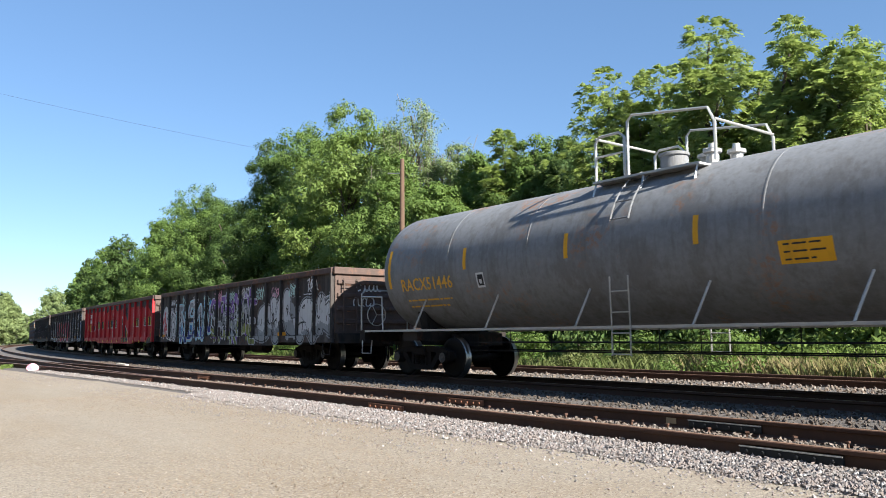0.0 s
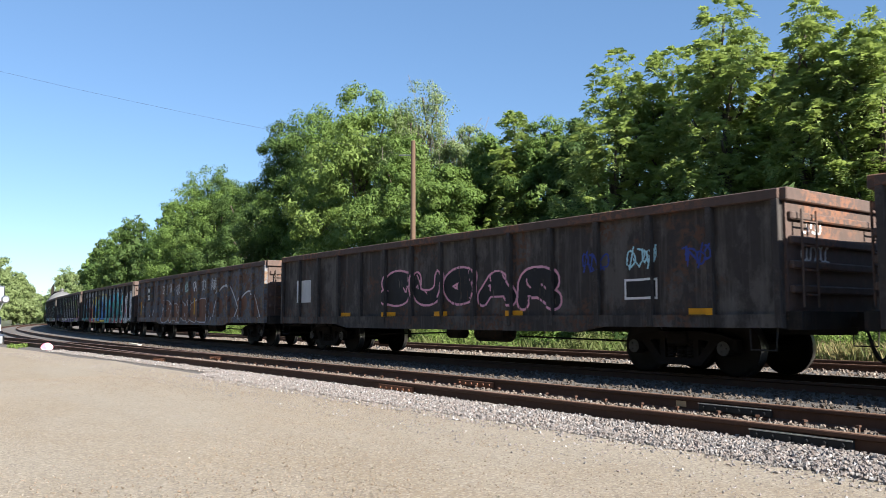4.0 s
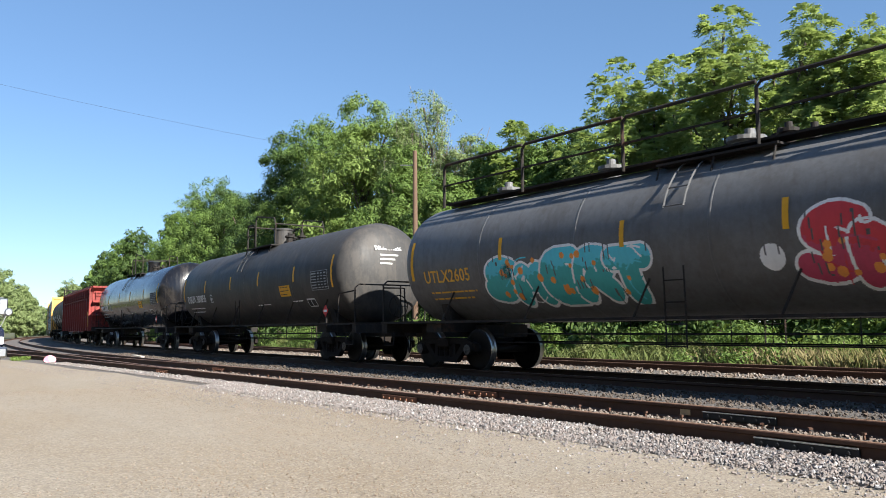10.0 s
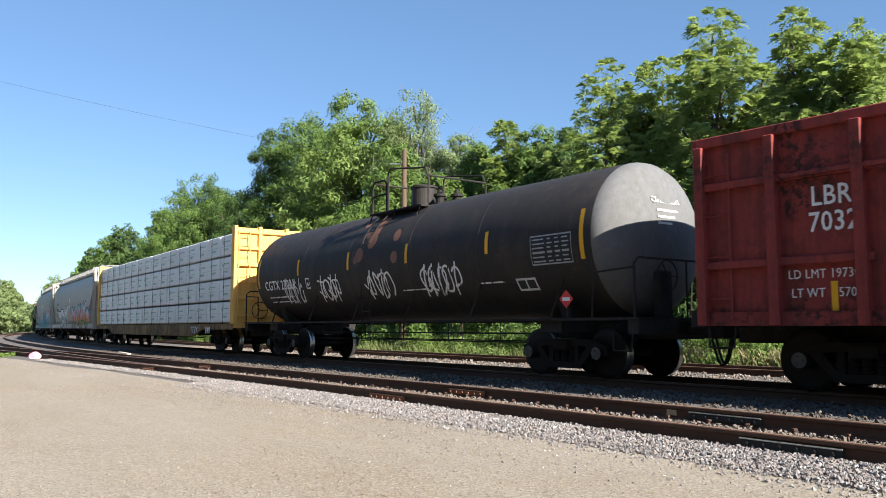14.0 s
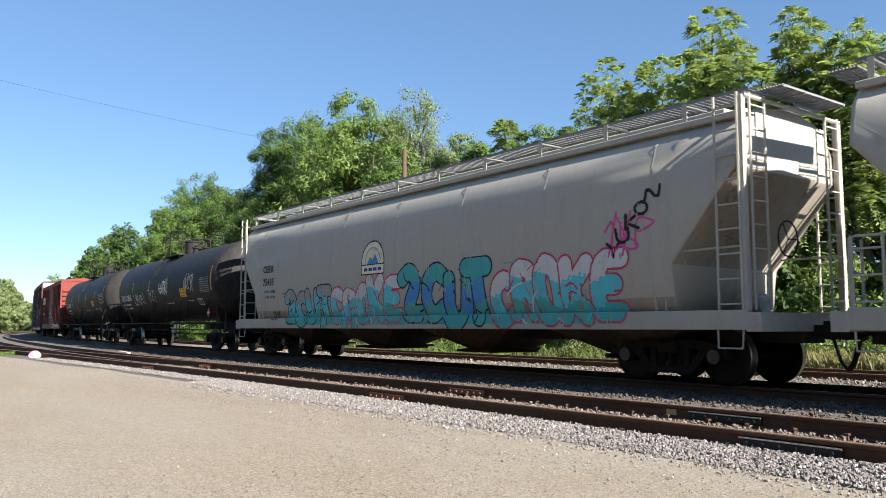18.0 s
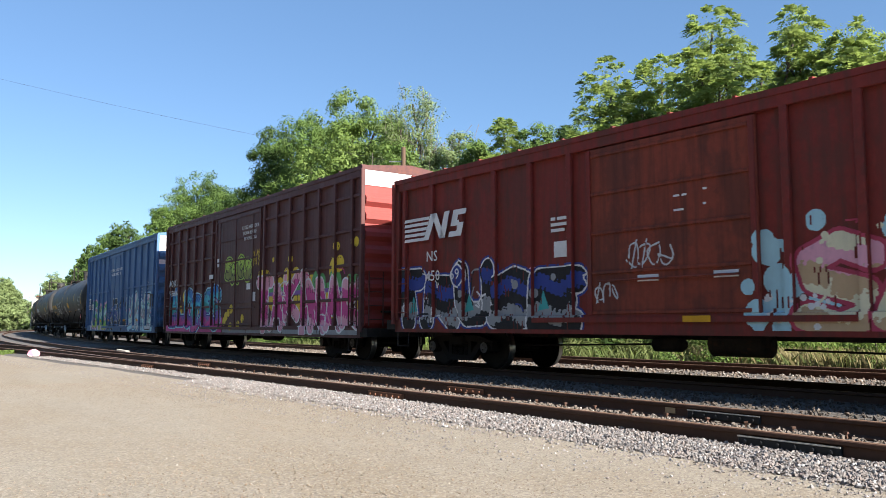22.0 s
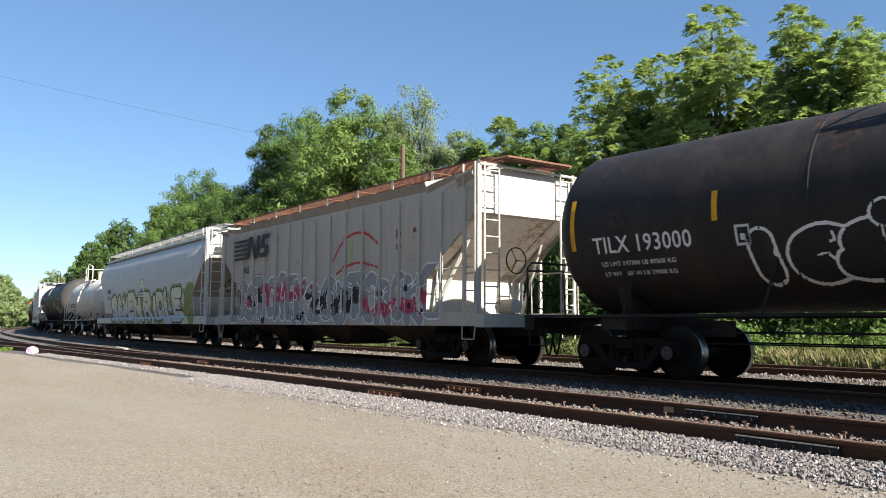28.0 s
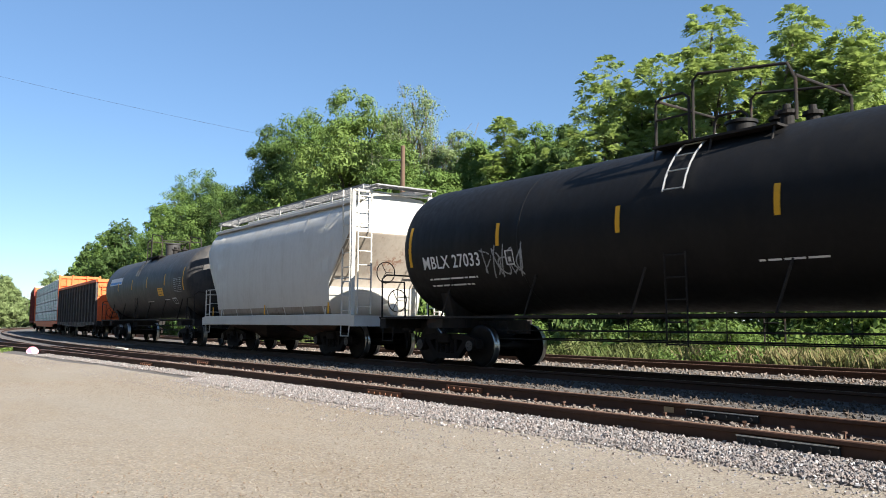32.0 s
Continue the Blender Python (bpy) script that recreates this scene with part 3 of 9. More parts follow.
def ladder(car, x, y, z0, z1, mat, width=0.42, along='x', rungs=None, r=0.014, name="ladder"):
    """Two stiles and rungs on a car's side (along x) or end (along y)."""
    bm = bmesh.new()
    n = rungs or max(2, int((z1 - z0) / 0.36))
    def at(u, z):
        return (x + u, y, z) if along == 'x' else (x, y + u, z)
    for s in (-0.5, 0.5):
        rod(bm, at(s * width, z0), at(s * width, z1), r * 1.4, 5)
    lad = part(name, bm, mat, car)
    for i in range(n):
        part("rung", rung_mesh(width, along, r, mat), None, lad, "", pose(*at(0, z0 + (z1 - z0) * (i + 0.5) / n)))
    return lad


def stirrup(car, x, y, mat, z=0.75):
    bm = bmesh.new()
    path_rod(bm, [(x - 0.22, y, z), (x - 0.2, y - 0.02, z - 0.32), (x + 0.2, y - 0.02, z - 0.32), (x + 0.22, y, z)], 0.016, 5)
    return part("step", bm, mat, car, "")


def brake_wheel(car, x, y, z, mat, r=0.28):
    bm = bmesh.new()
    pts = [(x, y + r * math.cos(a * math.pi / 8), z + r * math.sin(a * math.pi / 8)) for a in range(17)]
    path_rod(bm, pts, 0.014, 5)
    for a in range(3):
        rod(bm, (x, y, z), (x, y + r * math.cos(a * 2.094), z + r * math.sin(a * 2.094)), 0.01, 5)
    return part("brake_wheel", bm, mat, car, "round hand brake wheel")


def underframe(car, length, mat, z0=0.68, z1=0.95, w=0.33):
    bm = boxes((-length / 2 + 0.5, length / 2 - 0.5, -w, w, z0, z1))
    return part("centre_sill", bm, mat, car)


def brake_gear(car, mat, x=0.8, y=-0.6):
    bm = bmesh.new()
    lathe(bm, [(x - 0.55, 0.1), (x - 0.5, 0.2), (x + 0.5, 0.2), (x + 0.55, 0.1)], 'x', 14, (0, y, 0.62))
    part("air_tank", bm, mat, car)
    bm = bmesh.new()
    lathe(bm, [(x - 1.75, 0.08), (x - 1.7, 0.13), (x - 1.15, 0.13), (x - 1.1, 0.08)], 'x', 12, (0, y + 0.05, 0.6))
    part("brake_cylinder", bm, mat, car)
    part("brake_rod", rod(bmesh.new(), (x - 1.7, y, 0.6), (-4.6, y + 0.3, 0.5), 0.018, 5), mat, car)
    part("brake_rod", rod(bmesh.new(), (x + 0.6, y + 0.2, 0.55), (4.6, y + 0.4, 0.5), 0.018, 5), mat, car)


TEXT_CACHE = {}


def lettering(car, text, x, z, size, mat, y=-1.5, depth=0.004, lean=0.0, bold=0.0, squeeze=1.0, m=None):
    """Painted letters: thin raised characters on the side that faces the lot, read from there."""
    key = (text, size, mat.name, bold, squeeze)
    if key not in TEXT_CACHE:
        cu = bpy.data.curves.new("lettering", 'FONT')
        cu.body = text
        cu.size = size * 1.38
        cu.extrude = depth / 2
        cu.offset = bold
        cu.space_character = 1.05
        cu.resolution_u = 2
        tmp = bpy.data.objects.new("tmp", cu)
        me = bpy.data.meshes.new_from_object(tmp)
        bpy.data.objects.remove(tmp)
        bpy.data.curves.remove(cu)
        me.name = "lettering"
        if squeeze != 1.0:
            me.transform(Matrix.Diagonal((squeeze, 1, 1, 1)))
        me.materials.clear()
        me.materials.append(mat)
        TEXT_CACHE[key] = me
    ob = part("lettering", TEXT_CACHE[key], None, car, "")
    ob.matrix_basis = m if m is not None else (pose(x, y - 0.004, z, 90, 0, 0) @ pose(0, 0, 0, lean, 0, 0))
    return ob


M_BLACK = painted("black_tank_paint", (0.046, 0.045, 0.045), rust=0.04, dirt=0.3, rough=0.5, dirt_colour=(0.095, 0.084, 0.074), gloss=0.26)
M_BLACK_DEEP = painted("deep_black_tank_paint", (0.028, 0.027, 0.027), rust=0.02, dirt=0.2, rough=0.5, dirt_colour=(0.054, 0.048, 0.042), gloss=0.12)
M_BLACK_GLOSS = painted("glossy_black_paint", (0.008, 0.008, 0.01), rust=0.0, dirt=0.05, rough=0.16, gloss=0.6)
M_BLACK_NEW = painted("fresh_black_paint", (0.013, 0.0125, 0.0125), rust=0.01, dirt=0.12, rough=0.5, dirt_colour=(0.024, 0.022, 0.02), gloss=0.15)
# grey of a black tank's front head, with the sunlight in its colour
M_HEAD_GREY = painted("sunlit_head_grey", (0.145, 0.145, 0.147), rust=0.05, dirt=0.2, rough=0.65, dirt_colour=(0.11, 0.1, 0.09), gloss=0.12)
M_BLACK_RUST = painted("faded_black_paint", (0.030, 0.027, 0.026), rust=0.22, dirt=0.3, rough=0.55, rust_colour=(0.095, 0.048, 0.034), dirt_colour=(0.06, 0.048, 0.04), gloss=0.2)
M_GREY_TANK = painted("grey_tank_paint", (0.222, 0.230, 0.240), rust=0.3, dirt=0.35, rough=0.55, rust_colour=(0.276, 0.143, 0.076), dirt_colour=(0.114, 0.105, 0.095))
M_DARK_TANK = painted("charcoal_tank_paint", (0.126, 0.127, 0.130), rust=0.05, dirt=0.25, rough=0.45, gloss=0.4)
M_WHITE_TANK = painted("cream_tank_paint", (0.76, 0.71, 0.62), rust=0.3, dirt=0.55, rough=0.45, rust_colour=(0.45, 0.26, 0.12), dirt_colour=(0.42, 0.34, 0.24))
M_WHITE_RUST = painted("rust_stained_white_paint", (0.820, 0.770, 0.658), rust=0.75, dirt=0.7, rough=0.6, rust_colour=(0.560, 0.266, 0.098), dirt_colour=(0.588, 0.336, 0.154))
M_WHITE_HOPPER = painted("pale_grey_paint", (0.440, 0.414, 0.362), rust=0.12, dirt=0.45, rough=0.5, dirt_colour=(0.364, 0.322, 0.266))
M_NEW_WHITE = painted("clean_white_paint", (0.631, 0.608, 0.557), rust=0.02, dirt=0.25, rough=0.45, dirt_colour=(0.402, 0.356, 0.287))
M_NS_HOPPER = painted("chalky_white_paint", (0.525, 0.493, 0.427), rust=0.22, dirt=0.5, rough=0.6, rust_colour=(0.350, 0.168, 0.098), dirt_colour=(0.336, 0.294, 0.252))
M_GON = painted("worn_gondola_steel", (0.050, 0.043, 0.041), rust=0.45, dirt=0.4, rough=0.65, rust_colour=(0.110, 0.058, 0.038), dirt_colour=(0.182, 0.168, 0.154))
M_GON_TOP = painted("rusty_top_chord", (0.105, 0.072, 0.062), rust=0.6, dirt=0.3, rough=0.7, rust_colour=(0.200, 0.096, 0.060))
M_GON_RED = painted("red_gondola_paint", (0.504, 0.031, 0.036), rust=0.12, dirt=0.35, rough=0.55)
M_LBR = painted("oxide_red_paint", (0.259, 0.043, 0.037), rust=0.46, dirt=0.5, rough=0.6, rust_colour=(0.042, 0.017, 0.015), dirt_colour=(0.072, 0.027, 0.024))
M_NS_BOX = painted("boxcar_red_paint", (0.228, 0.037, 0.030), rust=0.22, dirt=0.7, rough=0.55, dirt_colour=(0.105, 0.043, 0.034), rust_colour=(0.136, 0.037, 0.025))
M_NS_DOOR = painted("boxcar_door_paint", (0.259, 0.056, 0.033), rust=0.3, dirt=0.75, rough=0.6, dirt_colour=(0.105, 0.037, 0.027), rust_colour=(0.123, 0.034, 0.025))
M_BOX_END = painted("red_end_paint", (0.329, 0.063, 0.056), rust=0.1, dirt=0.3, rough=0.55, dirt_colour=(0.210, 0.063, 0.056))
M_BROWN_BOX = painted("boxcar_brown_paint", (0.118, 0.048, 0.045), rust=0.15, dirt=0.4, rough=0.5, dirt_colour=(0.07, 0.034, 0.032))
M_BLUE_BOX = painted("boxcar_blue_paint", (0.087, 0.179, 0.343), rust=0.22, dirt=0.4, rough=0.55, dirt_colour=(0.119, 0.154, 0.210), rust_colour=(0.084, 0.070, 0.070))
M_YELLOW = painted("safety_yellow_paint", (0.78, 0.40, 0.022), rust=0.03, dirt=0.2, rough=0.5)
M_ORANGE = painted("orange_paint", (0.820, 0.168, 0.049), rust=0.1, dirt=0.25, rough=0.5)
M_YELLOW_FLAT = painted("yellow_flatcar_paint", (0.812, 0.476, 0.126), rust=0.15, dirt=0.35, rough=0.55)
M_GALV = plain("galvanised_steel", (0.532, 0.532, 0.518), 0.5, 0.6, 16, 0.2)
M_GRATE = plain("dull_walkway_grating", (0.238, 0.238, 0.238), 0.6, 0.4, 14, 0.3)
M_RUST_GRATE = plain("rusty_walkway_grating", (0.189, 0.084, 0.049), 0.8, 0.1, 10, 0.4)
# slope sheets: grime and the underside's shade in one darker tone
M_SLOPE = painted("grimy_shaded_slope_sheet", (0.336, 0.294, 0.245), rust=0.3, dirt=0.5, rough=0.7, dirt_colour=(0.168, 0.126, 0.098))
M_BAY = painted("grimy_outlet_steel", (0.05, 0.036, 0.03), rust=0.3, dirt=0.4, rough=0.75, dirt_colour=(0.12, 0.09, 0.07))
M_LETTER = plain("white_lettering", (0.820, 0.820, 0.820), 0.6, 0, 18, 0.12)
M_LETTER_Y = plain("yellow_lettering", (0.78, 0.42, 0.045), 0.6, 0, 18, 0.15)
M_LETTER_K = plain("black_lettering", (0.02, 0.02, 0.022), 0.6, 0, 18, 0.2)
M_RED_SIGN = plain("red_placard", (0.700, 0.042, 0.042), 0.5, 0, 18, 0.1)
M_WRAP_W = plain("white_lumber_wrap", (0.820, 0.820, 0.820), 0.45, 0, 2.2, 0.15, 0.6, 0.03)
M_GREEN_MARK = plain("green_print", (0.280, 0.532, 0.420), 0.6, 0, 18, 0.12)
M_FLAT_SILL = painted("grimy_flatcar_sill", (0.280, 0.175, 0.063), rust=0.5, dirt=0.7, rough=0.7, dirt_colour=(0.056, 0.046, 0.039), rust_colour=(0.084, 0.049, 0.028))
M_LUMBER = plain("pale_lumber", (0.5, 0.36, 0.2), 0.7, 0, 6, 0.3, 0.3)


def mottled(name, colours, scale=1.6):
    """Layers of faded paint and rust with ragged edges."""
    m, nt, n, l, b = nodes_of(name)
    b.inputs["Specular IOR Level"].default_value = 0.2
    c = colours[0]
    for k, col in enumerate(colours[1:]):
        t = noise_node(nt, scale * (1 + 0.55 * k), 9, 0.72, stretch=(1.0 + 0.3 * k, 1.0, 1.3))
        c = mix(nt, ramp(nt, t.outputs[0], 0.5 + 0.015 * k, 0.56 + 0.015 * k, cb=(0.9, 0.9, 0.9, 1)).outputs[0], c, col)
    fine = noise_node(nt, 14.0, 8, 0.75)
    l.new(mix(nt, ramp(nt, fine.outputs[0], 0.35, 0.7, cb=(0.55, 0.55, 0.55, 1)).outputs[0], c, (0.05, 0.042, 0.036)), b.inputs["Base Color"])
    b.inputs["Roughness"].default_value = 0.75
    bump(nt, b, fine.outputs[0], 0.25, 0.012)
    return m


M_GON_RUST = mottled("mottled_steel", [(0.19, 0.20, 0.225), (0.20, 0.10, 0.055), (0.125, 0.13, 0.15), (0.26, 0.19, 0.12), (0.14, 0.075, 0.05)])


def car_thing(name, label, category):
    return thing(name, label, category, "railway cars of the freight train")


def bars(car, x, z, rows, mat, y, height=0.06, gap=0.05, name="stencil"):
    """Small stencils too fine to read: plain bars."""
    bm = bmesh.new()
    for i, w in enumerate(rows):
        zz = z - i * (height + gap)
        u = 0.0
        k = 0
        while u < w:
            d = min(w - u, 0.16 + 0.13 * ((i * 7 + k * 5) % 4))
            box(bm, x + u, x + u + d - 0.05, y - 0.004, y, zz, zz + height)
            u += d
            k += 1
    return part(name, bm, mat, car)


def gondola(length, top, mat, chord_mat, label, ribs=14, bottom=0.79, half=1.45, seed=0, end_mat=None, sill=None, rib=(0.055, 0.055)):
    car = car_thing("gondola_car", label, "freight car")
    body = length - 1.25
    b2 = body / 2
    running_gear(car, length, b2 - 2.15)
    underframe(car, length, M_STEEL_DARK)
    bm = boxes((-b2, b2, -half, half, bottom + 0.1, bottom + 0.22))
    part("floor", bm, M_STEEL_DARK, car)
    for s in (-1, 1):
        bm = boxes((-b2, b2, s * half - 0.02, s * half + 0.02, bottom + 0.12, top - 0.05))
        part("side_panel", bm, mat, car)
        bm = boxes((-b2, b2, s * (half + 0.03) - 0.08, s * (half + 0.03) + 0.08, top - 0.16, top), bevel=0.015)
        part("top_chord", bm, chord_mat, car, "battered steel rim")
        # side sill, deeper between the trucks
        bm = bmesh.new()
        prism(bm, [(-b2, bottom + 0.2), (-b2, bottom), (-b2 + 3.4, bottom), (-b2 + 4.0, bottom - 0.1), (b2 - 4.0, bottom - 0.1), (b2 - 3.4, bottom), (b2, bottom), (b2, bottom + 0.2)],
              'y', s * half + 0.03, s * half + 0.06 * s + 0.03 * (1 if s > 0 else -1))
        part("side_sill", bm, sill or mat, car)
        bm = boxes((b2 * s - 0.04, b2 * s + 0.04, -half, half, bottom + 0.1, top - 0.06))
        pan = part("end_panel", bm, end_mat or chord_mat, car, "ribbed end wall")
        for z in np.linspace(bottom + 0.5, top - 0.45, 4):
            part("end_rib", boxes((s * b2 - 0.04 + s * 0.07, s * b2 + 0.04 + s * 0.07, -half + 0.05, half - 0.05, z, z + 0.12), bevel=0.02), end_mat or chord_mat, pan)
        bm = boxes((s * (b2 + 0.03) - 0.08, s * (b2 + 0.03) + 0.08, -half - 0.06, half + 0.06, top - 0.18, top + 0.01), bevel=0.015)
        part("end_chord", bm, end_mat or chord_mat, car, "")
        bm = boxes((s * (b2 + 0.12) - 0.12, s * (b2 + 0.12) + 0.12, -half, half, bottom - 0.02, bottom + 0.24))
        part("end_sill", bm, M_STEEL_DARK, car)
        for t in (-1, 1):
            if top > 3:
                ladder(car, s * (b2 - 0.32), t * (half + 0.09), bottom + 0.1, top - 0.3, mat, 0.4, rungs=4)
            ladder(car, s * (b2 + 0.17), t * (half - 0.4), bottom + 0.3, top - 0.3, end_mat or chord_mat, 0.4, 'y', rungs=4)
            stirrup(car, s * (b2 - 0.32), t * (half + 0.05), M_STEEL_DARK, bottom)
    bm = boxes((-rib[0], rib[0], -rib[1], 0.05, bottom + 0.0, top - 0.15), bevel=0.012)
    me = bpy.data.meshes.new("rib")
    bm.to_mesh(me)
    bm.free()
    me.materials.append(mat)
    step = body / ribs
    for s in (-1, 1):
        for i in range(ribs + 1):
            x = min(max(-b2 + i * step, -b2 + 0.06), b2 - 0.06)
            part("rib", me, None, car, "", pose(x, s * (half + 0.06), 0, 0, 0, 0 if s < 0 else 180))
    brake_wheel(car, -b2 - 0.2, 0.6, 1.75, M_STEEL_DARK)
    brake_gear(car, M_STEEL_DARK)
    car["body"] = body
    return car


def tank_profile(b2, r, bulge, n=9):
    # an elliptical head: radius grows as the head comes forward
    rows = []
    for i in range(n):
        a = (math.pi / 2) * i / (n - 1)
        rows.append((-b2 + bulge * (1 - math.cos(a)), max(0.02, r * math.sin(a))))
    rows[0] = (-b2, 0.02)
    return rows


def tank_car(length, tank_len, dia, zc, mat, label, fittings="plain", seam=(), head_mat=None, rail_mat=None, sill_rail=True, dome_x=0.0, side_ladder=True, dome_mat=None, ladder_dx=-0.45, ladder_mat=None, dome=(0.33, 0.5), ladder_full=False, brake_front=False):
    """A tank with dished heads on stub sills, with a top platform, rails, a ladder and head shields."""
    car = car_thing("tank_car", label, "freight car")
    rail_mat = rail_mat or M_STEEL_DARK
    running_gear(car, length, length / 2 - 2.75)
    r, b2 = dia / 2, tank_len / 2
    head = tank_profile(b2, r, 0.62)
    rows = head + [(b2 * f, r) for f in (-0.6, -0.2, 0.2, 0.6)] + [(-u, q) for u, q in head[::-1]]
    bm = bmesh.new()
    lathe(bm, rows, 'x', 56, (0, 0, zc))
    for f in bm.faces:
        f.smooth = True
        c = f.calc_center_median()
        # only the sun-facing front head is painted in its lit, paler tone
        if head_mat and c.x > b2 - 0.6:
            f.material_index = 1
    part("tank", bm, [mat] + ([head_mat] if head_mat else []), car, "long cylindrical tank with dished ends")
    for x in seam:
        bm = bmesh.new()
        lathe(bm, [(x - 0.025, r + 0.0005), (x - 0.012, r + 0.003), (x + 0.012, r + 0.003), (x + 0.025, r + 0.0005)], 'x', 56, (0, 0, zc))
        part("weld_seam", bm, mat, car, smooth=True)
    l2 = length / 2 - 0.62
    for s in (-1, 1):
        bm = boxes((min(s * (l2 - 3.4), s * l2), max(s * (l2 - 3.4), s * l2), -0.36, 0.36, 0.72, 1.0))
        part("stub_sill", bm, M_STEEL_DARK, car)
        part("end_sill", boxes((s * (l2 - 0.12) - 0.12, s * (l2 - 0.12) + 0.12, -1.42, 1.42, 0.82, 1.056)), M_STEEL_DARK, car)
        part("bolster", boxes((s * (length / 2 - 2.75) - 0.28, s * (length / 2 - 2.75) + 0.28, -1.38, 1.38, 0.84, 1.04)), M_STEEL_DARK, car)
        # saddle that cradles the tank over the truck
        bm = bmesh.new()
        xs = s * (length / 2 - 2.75)
        arc = [(0.92, 1.04)] + [(r * math.sin(a) * 1.004, zc - r * math.cos(a) * 1.004) for a in np.linspace(0.82, -0.82, 11)] + [(-0.92, 1.04)]
        prism(bm, arc[::-1], 'x', xs - 0.14, xs + 0.14)
        part("saddle", bm, M_STEEL_DARK, car)
        bm = boxes((min(s * (l2 - 1.0), s * l2), max(s * (l2 - 1.0), s * l2), -1.45, 1.45, 1.06, 1.10))
        part("end_platform", bm, M_STEEL_DARK, car)
        bm = bmesh.new()
        x = s * (l2 - 0.08)
        path_rod(bm, [(x, -1.42, 1.08), (x, -1.42, 2.02), (x, -1.30, 2.12), (x, 1.30, 2.12), (x, 1.42, 2.02), (x, 1.42, 1.08)], 0.022, 6)
        rod(bm, (x, 0, 2.12), (x, 0, 1.08), 0.018, 6)
        part("end_handrail", bm, rail_mat, car)
        for t in (-1, 1):
            bm = bmesh.new()
            path_rod(bm, [(s * (l2 - 0.08), t * 1.42, 1.95), (s * (l2 - 1.0), t * 1.42, 1.9), (s * (l2 - 1.05), t * 1.42, 1.08)], 0.02, 6)
            part("corner_handrail", bm, rail_mat, car)
            stirrup(car, s * (l2 - 0.35), t * 1.42, rail_mat, 0.85)
    for t in (-1, 1):
        if sill_rail:
            bm = bmesh.new()
            box(bm, -l2 + 0.3, l2 - 0.3, t * 1.43 - 0.03, t * 1.43 + 0.03, 1.05, 1.10)
            for x in np.linspace(-b2 * 0.78, b2 * 0.78, 6):
                rod(bm, (x, t * 1.43, 1.07), (x + 0.22, t * (r * 0.86), zc - r * 0.5), 0.022, 5)
            part("side_rail", bm, rail_mat, car, "thin handrail along the tank's foot")
        bm = bmesh.new()
        for x in np.linspace(-b2 * 0.72, b2 * 0.72, 7):
            rod(bm, (x, t * 0.62, 0.62), (x, t * 0.62, 1.05), 0.012, 4)
        rod(bm, (-b2 * 0.74, t * 0.62, 0.62), (b2 * 0.74, t * 0.62, 0.62), 0.014, 5)
        rod(bm, (-b2 * 0.74, t * 0.62, 0.8), (b2 * 0.74, t * 0.62, 0.8), 0.014, 5)
        part("brake_rod", bm, M_STEEL_DARK, car)
    zt = zc + r
    dx = dome_x
    lx = dx + ladder_dx
    # side ladders that follow the shell up to the platform
    for t in (-1, 1) if side_ladder else ():
        upper = [(t * (r + 0.08) * math.sin(a), zc - (r + 0.08) * math.cos(a)) for a in np.linspace(1.86, 2.8, 7)]
        lower = [(t * 1.47, 0.58), (t * 1.47, 1.2), (t * 1.5, zc - 0.55)]
        if ladder_full:
            upper = lower[:2] + [(t * (r + 0.12), zc)] + upper
        for arc, lad_mat in ((upper, ladder_mat or mat), (lower, rail_mat))[:1 if ladder_full else 2]:
            bm = bmesh.new()
            for u in (-0.2, 0.2):
                path_rod(bm, [(lx + u, y, z) for y, z in arc], 0.015, 5)
            lad = part("ladder", bm, lad_mat, car, "curved steel ladder")
            seg = [math.hypot(y1 - y0, z1 - z0) for (y0, z0), (y1, z1) in zip(arc[:-1], arc[1:])]
            way = np.concatenate([[0], np.cumsum(seg)])
            for k in np.arange(0.03, way[-1], 0.36):
                y, z = (float(np.interp(k, way, [q[c] for q in arc])) for c in (0, 1))
                part("rung", rung_mesh(0.4, 'x', 0.013, lad_mat), None, lad, "", pose(lx, y, z))
    bm = boxes((dx - 1.15, dx + 1.15, -0.95, -0.42, zt - 0.16, zt - 0.12), (dx - 1.15, dx + 1.15, 0.42, 0.95, zt - 0.16, zt - 0.12))
    for x in (dx - 1.1, dx, dx + 1.1):
        for t in (-1, 1):
            rod(bm, (x, t * 0.9, zt - 0.14), (x, t * 1.0, zt - 0.42), 0.02, 5)
    part("top_platform", bm, rail_mat, car, "grated walkway beside the manway")
    bm = bmesh.new()
    if fittings == "long":
        lathe(bm, [(zt - 0.1, 0.22), (zt + 0.2, 0.22), (zt + 0.21, 0.3), (zt + 0.28, 0.3), (zt + 0.3, 0.05)], 'z', 18, (dx, 0, 0))
    else:
        dr, dh = dome
        lathe(bm, [(zt - 0.1, dr), (zt + dh, dr), (zt + dh + 0.01, dr + 0.03), (zt + dh + 0.06, dr + 0.03), (zt + dh + 0.08, dr - 0.03), (zt + dh + 0.1, 0.05)], 'z', 36, (dx, 0, 0))
    part("manway", bm, dome_mat or mat, car, "round bolted manway", smooth=False)
    for k, (u, v) in enumerate(((0.62, 0.1), (0.9, -0.15), (1.15, 0.2))):
        bm = bmesh.new()
        lathe(bm, [(zt - 0.1, 0.11), (zt + 0.16, 0.11), (zt + 0.17, 0.16), (zt + 0.23, 0.16), (zt + 0.24, 0.07), (zt + 0.34, 0.06)], 'z', 12, (dx + u, v, 0))
        part("valve", bm, rail_mat, car)
    hi = zt + 0.92
